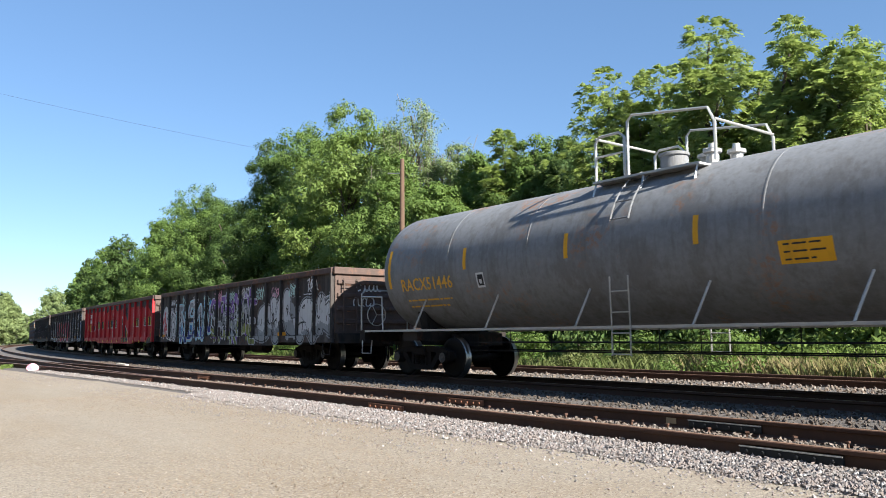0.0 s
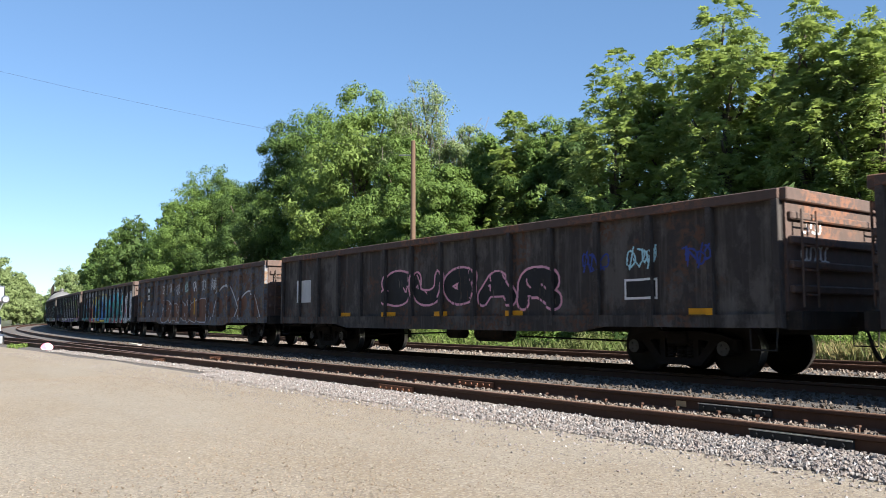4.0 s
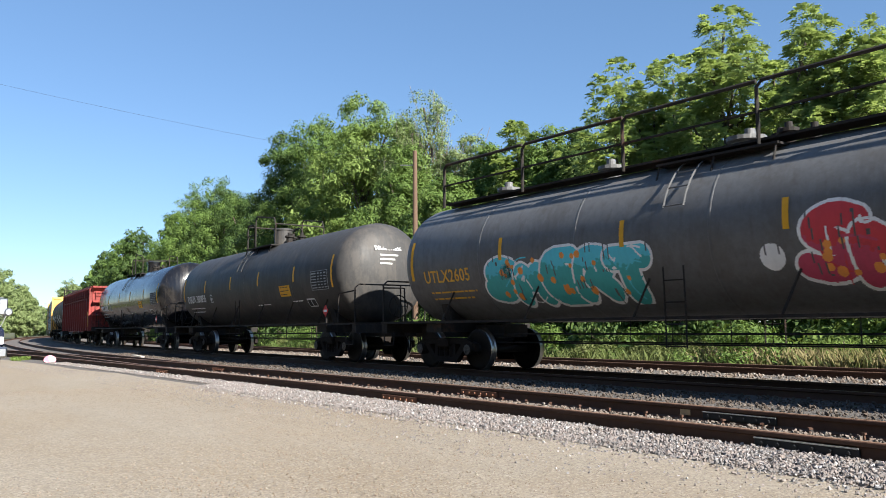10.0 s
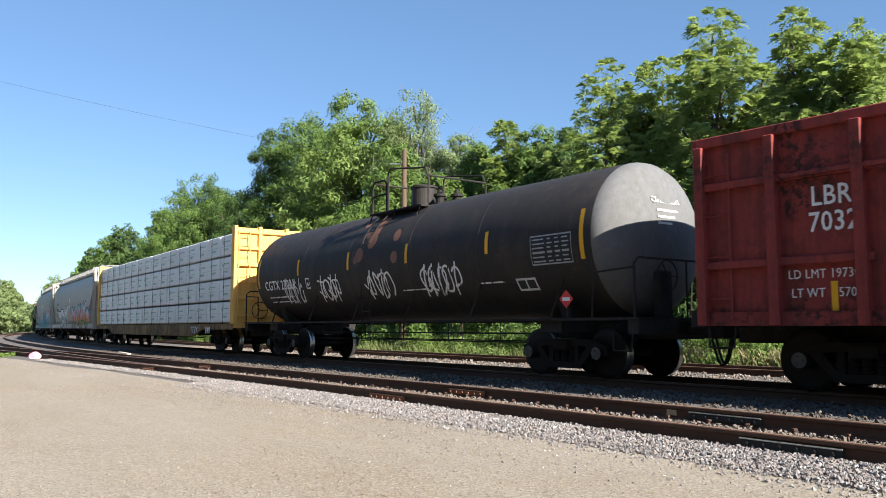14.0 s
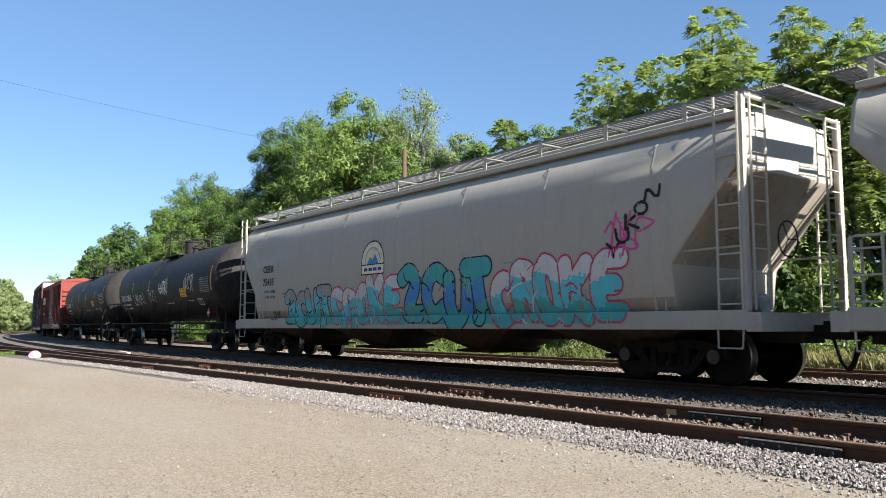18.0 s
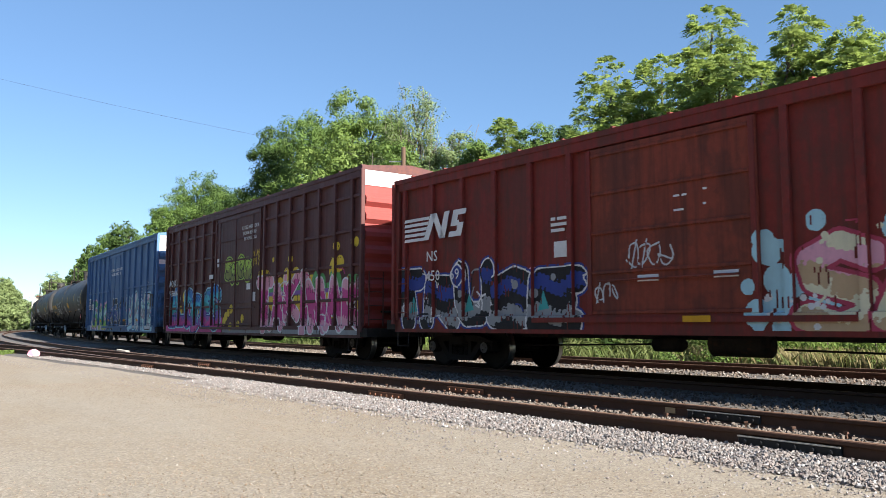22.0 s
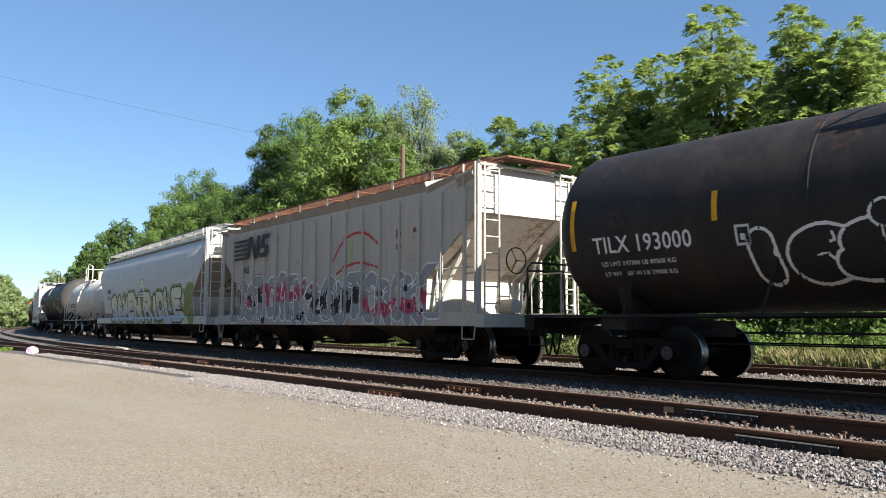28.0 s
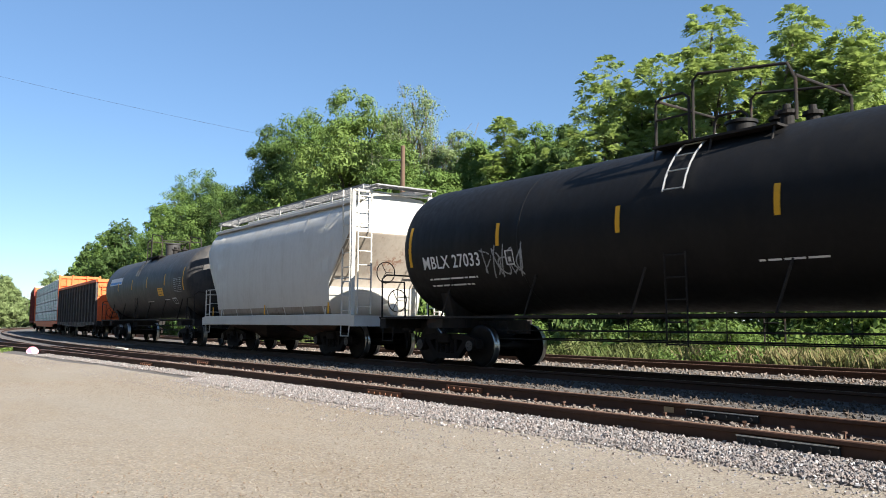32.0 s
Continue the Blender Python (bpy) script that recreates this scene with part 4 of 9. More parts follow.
    if fittings in ("hoop", "plain"):
        for t in (-1, 1):
            y = t * 0.9
            for x0, x1, top in ((dx - 1.1, dx - 0.42, zt + 0.72), (dx - 0.34, dx + 1.45, zt + 0.98)):
                bm = bmesh.new()
                end = (x1, y, zt + 0.5) if x1 > dx + 1 else (x1, y, top - 0.1)
                path_rod(bm, [(x0, y, zt - 0.14), (x0, y, top - 0.1), (x0 + 0.1, y, top), (x1 - 0.12, y, top - (0.22 if x1 > dx + 1 else 0)), end, (x1, y, zt - 0.14)], 0.026, 6)
                if x1 < dx:
                    rod(bm, (x0, y, zt + 0.34), (x1, y, zt + 0.34), 0.02, 6)
                part("top_handrail", bm, rail_mat, car, "bent pipe handrail")
        for x, top in ((dx - 1.1, zt + 0.7), (dx + 1.45, zt + 0.55)):
            bm = bmesh.new()
            rod(bm, (x, -0.9, top), (x, 0.9, top), 0.024, 6)
            part("top_handrail", bm, rail_mat, car)
    if fittings == "long":
        bm = boxes((-b2 + 1.2, b2 - 1.2, -0.75, -0.3, zt - 0.02, zt + 0.02))
        part("running_board", bm, rail_mat, car, "long grated walkway")
        for x0 in np.arange(-b2 + 1.2, b2 - 1.3, 2.75):
            bm = bmesh.new()
            x1 = min(x0 + 2.75, b2 - 1.2)
            path_rod(bm, [(x0, -0.78, zt - 0.08), (x0, -0.78, zt + 0.85), (x0 + 0.1, -0.78, zt + 0.95), (x1, -0.78, zt + 0.95)], 0.034, 6)
            rod(bm, (x0, -0.78, zt + 0.45), (x1, -0.78, zt + 0.45), 0.024, 5)
            part("top_handrail", bm, rail_mat, car)
        for x in np.arange(-b2 + 2.6, b2 - 2, 3.1):
            bm = bmesh.new()
            lathe(bm, [(zt - 0.1, 0.2), (zt + 0.2, 0.2), (zt + 0.21, 0.27), (zt + 0.28, 0.27), (zt + 0.3, 0.1), (zt + 0.42, 0.09)], 'z', 14, (x, 0.05, 0))
            part("valve", bm, mat, car, "bolted nozzle on the tank's crown")
    brake_wheel(car, -l2 - 0.02, -0.9, 1.5, rail_mat)
    if brake_front:
        brake_wheel(car, l2 - 0.3, -0.25, 1.85, M_STEEL_DARK)
        part("brake_stand", boxes((l2 - 0.5, l2 - 0.32, -0.42, -0.08, 1.08, 1.95), bevel=0.03), M_STEEL_DARK, car, "upright hand brake stand")
    car["body"] = tank_len
    return car


def boxcar(length, top, mat, label, posts, door, half=1.48, bottom=0.95, belts=(), ribs_end=8, roof_mat=None, end_top=None, sill_drop=0.0, low=0.0, cap=0.52, door_mat=None, end_mat=None, rods=True):
    """Exterior-post boxcar with plug doors, corrugated ends and a low-pitched roof."""
    car = car_thing("boxcar", label, "freight car")
    b2 = (length - 1.55) / 2
    running_gear(car, length, b2 - 1.9)
    underframe(car, length, M_STEEL_DARK)
    w = half - 0.09
    bm = boxes((-b2, b2, -w, w, bottom, top - 0.1))
    part("body", bm, mat, car, "")
    bm = bmesh.new()
    prism(bm, [(-half - 0.02, top - 0.12), (half + 0.02, top - 0.12), (half + 0.02, top - 0.02), (0, top + 0.14), (-half - 0.02, top - 0.02)], 'x', -b2 - 0.06, b2 + 0.06)
    for x in np.arange(-b2 + 0.6, b2, 1.2):
        box(bm, x - 0.03, x + 0.03, -half * 0.98, half * 0.98, top + 0.0, top + 0.03)
    part("roof", bm, roof_mat or M_GALV, car, "low-pitched steel roof")
    for s in (-1, 1):
        y0, y1 = sorted((s * (half - 0.1), s * half))
        bm = boxes((-b2, b2, y0, y1, top - 0.3, top - 0.1), bevel=0.01)
        part("eave_rail", bm, mat, car)
        bm = bmesh.new()
        prism(bm, [(-b2, bottom - low), (-b2 + 2.9, bottom - low), (-b2 + 3.4, bottom - low - sill_drop), (b2 - 3.4, bottom - low - sill_drop), (b2 - 2.9, bottom - low), (b2, bottom - low), (b2, bottom + 0.16), (-b2, bottom + 0.16)], 'y', y0, y1 + 0.002)
        part("side_sill", bm, mat, car)
        for t in (-1, 1):
            x = t * (b2 - 0.06)
            bm = boxes((x - 0.07, x + 0.07, y0, y1, bottom - low, top - 0.1), bevel=0.01)
            part("corner_post", bm, mat, car)
        pm = boxes((-0.06, 0.06, -0.09, 0.0, bottom + 0.05, top - 0.28), bevel=0.012)
        me = bpy.data.meshes.new("post")
        pm.to_mesh(me)
        pm.free()
        me.materials.append(mat)
        for x in posts:
            part("post", me, None, car, "", pose(x, s * w, 0, 0, 0, 0 if s < 0 else 180))
        for z, x0, x1 in belts:
            yy = sorted((s * w, s * (w + 0.06)))
            part("belt_rail", boxes((x0, x1, yy[0], yy[1], z - 0.04, z + 0.04), bevel=0.01), mat, car)
        # the plug door with its frame bars and lock rods
        d0, d1 = door
        yd = sorted((s * w, s * (w + 0.075)))
        dm = boxes((d0, d1, yd[0], yd[1], bottom + 0.14, top - 0.32), bevel=0.015)
        dm_mat = door_mat or mat
        dr = part("door", dm, dm_mat, car, "sliding plug door")
        bm = bmesh.new()
        n = 5 if rods else 4
        for i in range(n + 1):
            z = bottom + 0.2 + (top - 0.45 - bottom - 0.2) * i / n
            yy = sorted((s * (w + 0.075), s * (w + 0.105)))
            part("door_rib", boxes((d0 + 0.1, d1 - 0.1, yy[0], yy[1], z - 0.03, z + 0.03), bevel=0.008), dm_mat, dr)
        for x in (d0 + 0.05, d1 - 0.05):
            yy = sorted((s * (w + 0.075), s * (w + 0.11)))
            part("door_stile", boxes((x - 0.045, x + 0.045, yy[0], yy[1], bottom + 0.16, top - 0.34), bevel=0.008), mat, dr)
        bm.free()
        yr = s * (w + 0.125)
        for x in (d0 + 0.55, (d0 + d1) / 2, d1 - 0.55) if rods else ():
            part("lock_rod", rod(bmesh.new(), (x, yr, bottom + 0.1), (x, yr, top - 0.5), 0.022, 6), mat, dr)
        part("door_lever", rod(bmesh.new(), (d0 + 0.3, yr, bottom + 0.75), (d1 - 0.3, yr, bottom + 0.75), 0.02, 6), dm_mat, dr)
        bm = boxes((d0 - 1.4, d1 + 1.4, *sorted((s * (w + 0.04), s * (w + 0.13))), bottom + 0.03, bottom + 0.12))
        part("door_track", bm, mat, car)
        for t in (-1, 1):
            ladder(car, t * (b2 - 0.35), s * (half + 0.03), bottom + 0.1, bottom + 1.45, mat, 0.42, rungs=4)
            stirrup(car, t * (b2 - 0.35), s * half, M_STEEL_DARK, bottom - low)
    for t in (-1, 1):
        x = t * b2
        bm = boxes((*sorted((x, x + t * 0.03)), -half, half, bottom, top - 0.1))
        step = (top - 0.75 - bottom) / ribs_end
        wall = part("end_wall", bm, end_mat or mat, car, "horizontally corrugated steel end")
        for i in range(ribs_end):
            z = bottom + 0.12 + i * step
            bm = bmesh.new()
            prism(bm, [(x + t * 0.03, z), (x + t * 0.14, z + step * 0.25), (x + t * 0.14, z + step * 0.5), (x + t * 0.03, z + step * 0.75)], 'y', -half + 0.07, half - 0.07)
            part("corrugation", bm, end_mat or mat, wall)
        for s in (-1, 1):
            part("end_post", boxes((*sorted((x, x + t * 0.1)), s * half - 0.06, s * half + 0.06, bottom, top - 0.1), bevel=0.015), mat, wall)
        if end_top:
            bm = bmesh.new()
            prism(bm, [(-half + 0.08, top - cap), (half - 0.08, top - cap), (half - 0.02, top - 0.06), (0, top + 0.08), (-half + 0.02, top - 0.06)], 'x', x + t * 0.03, x + t * 0.05)
            part("end_cap_panel", bm, end_top, car, "white painted band at the top of the end")
        bm = boxes((*sorted((x, x + t * 0.35)), -half, half, bottom - 0.12, bottom + 0.1))
        part("end_sill", bm, M_STEEL_DARK, car)
        ladder(car, x + t * 0.17, -half + 0.36, bottom + 0.15, bottom + 1.55, mat, 0.42, 'y', rungs=4)
        ladder(car, x + t * 0.17, half - 0.36, bottom + 0.15, bottom + 1.55, mat, 0.42, 'y', rungs=4)
        bm = boxes((*sorted((x + t * 0.03, x + t * 0.42)), -0.9, 0.9, bottom + 0.5, bottom + 0.55))
        part("crossover_platform", bm, M_STEEL_DARK, car)
    brake_wheel(car, b2 + 0.26, 0.5, bottom + 1.35, M_STEEL_DARK)
    bm = boxes((b2 + 0.05, b2 + 0.2, 0.3, 0.7, bottom + 1.1, bottom + 1.5), bevel=0.03)
    part("brake_housing", bm, M_STEEL_DARK, car)
    brake_gear(car, M_STEEL_DARK)
    return car


def hopper(length, top, mat, label, style="round", half=1.53, bottom=0.98, bays=3, ribs=0, frame_mat=None, slope=1.5, eave=None, board_mat=None, drop=0.12, rear_ladder=False):
    """Covered hopper: a long bin with sloping ends, outlet bays below, a running board and open end frames."""
    car = car_thing("hopper_car", label, "freight car")
    frame_mat = frame_mat or mat
    car["slope"], car["drop"] = slope, drop
    b2 = (length - 1.35) / 2
    running_gear(car, length, b2 - 1.75)
    underframe(car, length, M_STEEL_DARK)
    if style == "round":
        prof = [(bottom + 0.12, half - 0.17), (bottom + 0.5, half - 0.06), (bottom + 1.1, half), (bottom + 1.9, half - 0.01), (top - 0.95, half - 0.08),
                (top - 0.55, half - 0.22), (top - 0.3, half - 0.46), (top - 0.14, half - 0.78), (top - 0.08, 0.0)]
    else:
        prof = [(bottom + 0.12, half - 0.07), (bottom + 0.6, half - 0.07), (top - 0.42, half - 0.07), (top - 0.36, half), (top - 0.28, half), (top - 0.26, half - 0.06), (top - 0.12, 0.55), (top - 0.08, 0.0)]
    prof = [(z - (drop if z > top - 1.2 else 0), y) for z, y in prof]
    zs, ys = [p[0] for p in prof], [p[1] for p in prof]
    rt = top - drop
    e2 = b2 - 0.12
    xs = [-e2 + slope * q for q in (0, 0.04, 0.35, 0.7, 0.985, 1.0)]
    xs += list(np.linspace(-e2 + slope, e2 - slope, 9))[1:-1]
    xs += [-x for x in xs[:6]][::-1]
    rings, bm = [], bmesh.new()
    for x in xs:
        d = e2 - abs(x)
        zb = float(np.interp(d, [0, slope * 0.04, slope * 0.985, slope], [rt - 1.15, rt - 1.2, bottom + 0.95, bottom + 0.12]))
        lv = np.linspace(0, 1, 15) ** 0.9
        zz = [zb + (rt - 0.08 - zb) * q for q in lv]
        right = [(float(np.interp(z, zs, ys)), z) for z in zz]
        ring = [bm.verts.new((x, -y, z)) for y, z in right] + [bm.verts.new((x, y, z)) for y, z in right[::-1][1:]]
        rings.append(ring)
    n = len(rings[0])
    for r0, r1 in zip(rings[:-1], rings[1:]):
        for i in range(n):
            f = bm.faces.new((r0[i], r1[i], r1[(i + 1) % n], r0[(i + 1) % n]))
            f.smooth = style == "round"
    bm.faces.new(rings[0])
    bm.faces.new(rings[-1][::-1])
    bmesh.ops.recalc_face_normals(bm, faces=bm.faces)
    bm.normal_update()
    # faces turned down take the tone that holds both grime and shade
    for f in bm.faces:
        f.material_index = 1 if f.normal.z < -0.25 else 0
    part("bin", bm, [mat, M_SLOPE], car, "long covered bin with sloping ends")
    if style == "round":
        sp = [(z, y) for z, y in prof if z < rt - 0.1]
        for s in (-1, 1):
            for x in np.linspace(-e2 + slope + 0.4, e2 - slope - 0.4, 7):
                bm = bmesh.new()
                vs = [[bm.verts.new((x + u, s * (y + d), z)) for u, d in ((-0.03, 0.001), (0.0, 0.004), (0.03, 0.001))] for z, y in sp]
                for p, q in zip(vs[:-1], vs[1:]):
                    bm.faces.new((p[0], p[1], q[1], q[0]))
                    bm.faces.new((p[1], p[2], q[2], q[1]))
                bmesh.ops.recalc_face_normals(bm, faces=bm.faces)
                part("weld_seam", bm, mat, car)
    for s in (-1, 1):
        bm = boxes((-b2, b2, *sorted((s * (half - 0.12), s * (half - 0.02))), bottom - 0.1, bottom + 0.2), bevel=0.012)
        part("side_sill", bm, frame_mat, car)
        if eave:
            zE = rt - 0.32
            bm = boxes((-e2, e2, *sorted((s * (half - 0.5), s * (half - 0.32))), zE, zE + 0.1), bevel=0.01)
            part("eave_rail", bm, frame_mat, car)
        if ribs:
            pm = boxes((-0.035, 0.035, -0.075, 0.0, bottom + 0.1, top - 0.66), bevel=0.01)
            me = bpy.data.meshes.new("rib")
            pm.to_mesh(me)
            pm.free()
            me.materials.append(mat)
            for x in np.linspace(-e2 + 0.3, e2 - 0.3, ribs):
                part("rib", me, None, car, "", pose(x, s * (half - 0.07), 0, 0, 0, 0 if s < 0 else 180))
    # outlet bays
    span = 2 * (e2 - slope + 0.5)
    for i in range(bays):
        c = -span / 2 + span * (i + 0.5) / bays
        w = span / bays / 2 - 0.12
        bm = bmesh.new()
        top_ring = [(c - w, -half + 0.15, bottom + 0.1), (c + w, -half + 0.15, bottom + 0.1), (c + w, half - 0.15, bottom + 0.1), (c - w, half - 0.15, bottom + 0.1)]
        low_ring = [(c - 0.4, -0.55, 0.42), (c + 0.4, -0.55, 0.42), (c + 0.4, 0.55, 0.42), (c - 0.4, 0.55, 0.42)]
        v0, v1 = [bm.verts.new(p) for p in top_ring], [bm.verts.new(p) for p in low_ring]
        for k in range(4):
            bm.faces.new((v0[k], v0[(k + 1) % 4], v1[(k + 1) % 4], v1[k]))
        bm.faces.new(v1)
        bm.faces.new(v0[::-1])
        bmesh.ops.recalc_face_normals(bm, faces=bm.faces)
        part("outlet_bay", bm, M_BAY, car, "grimy outlet funnel")
        bm = boxes((c - 0.5, c + 0.5, -0.7, 0.7, 0.36, 0.44))
        rod(bm, (c, -1.25, 0.42), (c, 1.25, 0.42), 0.035, 6)
        part("outlet_gate", bm, M_STEEL_DARK, car)
    # roof: hatches and running boards
    for s in (-1, 1):
        bm = bmesh.new()
        y = s * 0.8
        for k in range(13):
            box(bm, -b2 + 0.1, b2 - 0.1, y - 0.28 + k * 0.046, y - 0.27 + k * 0.046, top - 0.004, top + 0.012)
        for x in np.arange(-b2 + 0.15, b2 - 0.1, 0.11):
            box(bm, x - 0.006, x + 0.006, y - 0.28, y + 0.282, top - 0.012, top - 0.005)
        for v in (y - 0.3, y + 0.29):
            box(bm, -b2 + 0.1, b2 - 0.1, v, v + 0.01, top - 0.035, top + 0.014)
        part("running_board", bm, board_mat or M_GRATE, car, "open steel grating along the roof")
        for x in np.arange(-b2 + 0.3, b2, 1.72):
            bm = boxes((x - 0.035, x + 0.035, y - 0.29, y + 0.3, top - 0.06, top - 0.036))
            part("board_support", bm, board_mat or M_GRATE, car)
            bm = boxes((x - 0.045, x + 0.045, *sorted((y + s * 0.3, y + s * 0.312)), top - 0.3 - drop, top - 0.01))
            part("board_bracket", bm, frame_mat, car)
    bm = boxes((-e2 + 0.9, e2 - 0.9, -0.36, 0.36, rt - 0.1, rt + 0.12), bevel=0.02)
    part("hatch_trough", bm, frame_mat, car, "raised loading hatch")
    # open end frames
    for t in (-1, 1):
        x = t * b2
        bm = boxes((*sorted((x - t * 0.02, x + t * 0.22)), -half + 0.02, half - 0.02, bottom - 0.12, bottom + 0.16))
        part("end_sill", bm, frame_mat, car)
        bm = boxes((*sorted((x, x - t * 2.2)), -half + 0.1, half - 0.1, bottom + 0.06, bottom + 0.1))
        part("end_deck", bm, frame_mat, car)
        for s in (-1, 1):
            y = s * (half - 0.1)
            if t > 0:
                part("corner_post", boxes((*sorted((x, x - t * 0.1)), y - 0.05, y + 0.05, bottom, top - 0.2)), frame_mat, car)
            bm = bmesh.new()
            rod(bm, (x - t * 1.75, s * (half - 0.2), bottom + 0.2), (x - t * 0.45, s * (half - 0.55), top - 1.1), 0.05, 6)
            part("brace", bm, frame_mat, car)
            reach, steps = (top - 0.15, 9) if t > 0 or rear_ladder else (bottom + 1.15, 3)
            ladder(car, x - t * 0.28, s * (half - 0.04), bottom + 0.1, reach, frame_mat, 0.4, rungs=steps, r=0.016)
            ladder(car, x + t * 0.02, s * (half - 0.42), bottom + 0.2, reach, frame_mat, 0.4, 'y', rungs=steps, r=0.016)
            stirrup(car, x - t * 0.3, s * (half - 0.05), frame_mat, bottom - 0.05)
            bm = bmesh.new()
            path_rod(bm, [(x - t * 1.5, y, bottom + 0.2), (x - t * 1.5, y, bottom + 1.15), (x - t * 0.1, y, bottom + 1.15)], 0.02, 6)
            part("deck_handrail", bm, frame_mat, car)
        if t > 0:
            bm = bmesh.new()
            path_rod(bm, [(x, -half + 0.1, top - 0.2), (x, half - 0.1, top - 0.2)], 0.035, 6)
            part("end_beam", bm, frame_mat, car)
        bm = bmesh.new()
        for k in range(9):
            u = x + t * (-0.05 + 0.05 * k)
            box(bm, u - 0.012, u + 0.012, -0.95, 0.95, top - 0.06, top - 0.025)
        for y in (-0.9, -0.3, 0.3, 0.9):
            box(bm, *sorted((x - t * 0.06, x + t * 0.37)), y - 0.015, y + 0.015, top - 0.075, top - 0.04)
        part("end_platform", bm, board_mat or M_GRATE, car, "open grating over the coupler")
        bm = bmesh.new()
        lathe(bm, [(x - t * 1.45, 0.05), (x - t * 1.42, 0.17), (x - t * 0.85, 0.17), (x - t * 0.82, 0.05)], 'x', 12, (0, 0.35, bottom + 0.35))
        part("air_tank", bm, frame_mat, car)
    brake_wheel(car, b2 + 0.1, -0.5, bottom + 1.3, M_STEEL_DARK)
    return car


def pack_marks(pack, x0, x1, y, z, h, rng):
    """A maker's mark on a wrapped pack: green triangles, a word and a dark band."""
    u = x0 + (x1 - x0) * rng.uniform(0.12, 0.3)
    bm = bmesh.new()
    prism(bm, [(u, z + h * 0.56), (u + 0.06, z + h * 0.56), (u + 0.06, z + h * 0.5), (u + 0.1, z + h * 0.5), (u + 0.1, z + h * 0.56), (u + 0.16, z + h * 0.56), (u + 0.08, z + h * 0.8)], 'y', y - 0.003, y)
    part("tree_mark", bm, M_GREEN_MARK, pack)
    part("printed_line", boxes((u + 0.22, min(x1 - 0.06, u + 0.75), y - 0.003, y, z + h * 0.62, z + h * 0.68)), M_GREEN_MARK, pack)
    lettering(pack, "PREMIUM", u + 0.1, z + h * 0.24, 0.085, M_GREEN_MARK, y=y + 0.002)
    part("printed_line", boxes((x0 + 0.08, x1 - 0.2, y - 0.003, y, z + h * 0.42, z + h * 0.435)), M_GREEN_MARK, pack)


def lumber_car(length, wrap, end_mat, label, tiers=4, cols=16, top=4.3):
    car = car_thing("lumber_flatcar", label, "freight car")
    b2 = (length - 0.9) / 2
    running_gear(car, length, b2 - 2.25)
    underframe(car, length, M_STEEL_DARK, 0.62, 0.98, 0.4)
    bm = boxes((-b2, b2, -1.42, 1.42, 0.92, 1.06))
    part("deck", bm, end_mat, car, "")
    for s in (-1, 1):
        bm = bmesh.new()
        prism(bm, [(-b2, 0.86), (-b2 + 3.2, 0.86), (-b2 + 4.2, 0.6), (b2 - 4.2, 0.6), (b2 - 3.2, 0.86), (b2, 0.86), (b2, 1.06), (-b2, 1.06)], 'y', *sorted((s * 1.38, s * 1.46)))
        part("side_sill", bm, M_FLAT_SILL if end_mat is M_YELLOW_FLAT else end_mat, car, "grimy side sill")
        x = s * (b2 - 0.1)
        bm = boxes((x - 0.07, x + 0.07, -1.45, 1.45, 1.06, top + 0.1))
        bulk = part("bulkhead", bm, end_mat, car, "ribbed end bulkhead")
        for z in np.linspace(1.3, top - 0.1, 6):
            part("bulkhead_rib", boxes((*sorted((x, x + s * 0.16)), -1.4, 1.4, z, z + 0.12), bevel=0.015), end_mat, bulk)
        for y in (-1.38, -0.5, 0.5, 1.38):
            part("bulkhead_post", boxes((*sorted((x, x + s * 0.2)), y - 0.06, y + 0.06, 1.06, top + 0.15), bevel=0.015), end_mat, bulk)
        for y in (-1.1, 1.1):
            ladder(car, s * (b2 + 0.14), y, 1.2, top, end_mat, 0.4, 'y', rungs=9)
    part("centre_beam", boxes((-b2, b2, -0.12, 0.12, 1.06, top)), end_mat, car)
    w = 2 * (b2 - 0.25) / cols
    h = (top - 1.12) / tiers
    rng = random.Random(7)
    for s in (-1, 1):
        for i in range(cols):
            for k in range(tiers):
                x0 = -b2 + 0.25 + i * w
                j = rng.uniform(-0.02, 0.02)
                bm = boxes((x0 + 0.012, x0 + w - 0.012, *sorted((s * 0.14, s * (1.36 + j))), 1.08 + k * h + 0.02, 1.08 + (k + 1) * h - 0.045), bevel=0.035)
                pk = part("lumber_pack", bm, wrap, car)
                if s < 0:
                    pack_marks(pk, x0 + 0.012, x0 + w - 0.012, -(1.36 + j) - 0.002, 1.08 + k * h, h, rng)
    for i in range(cols):
        x = -b2 + 0.25 + (i + 0.42) * w
        bm = bmesh.new()
        path_rod(bm, [(x, -1.40, 0.95), (x, -1.41, top - 0.1), (x, -0.2, top + 0.02)], 0.008, 4)
        part("strap", bm, M_STEEL_DARK, car)
    brake_gear(car, M_STEEL_DARK)
    return car


# ---------------------------------------------------------------- the train, from its head backwards
TRAIN = []        # car, s of its middle at 16 s


def place(car, front, rear, flip=False):
    TRAIN.append((car, (front + rear) / 2, rear - front))
    return car


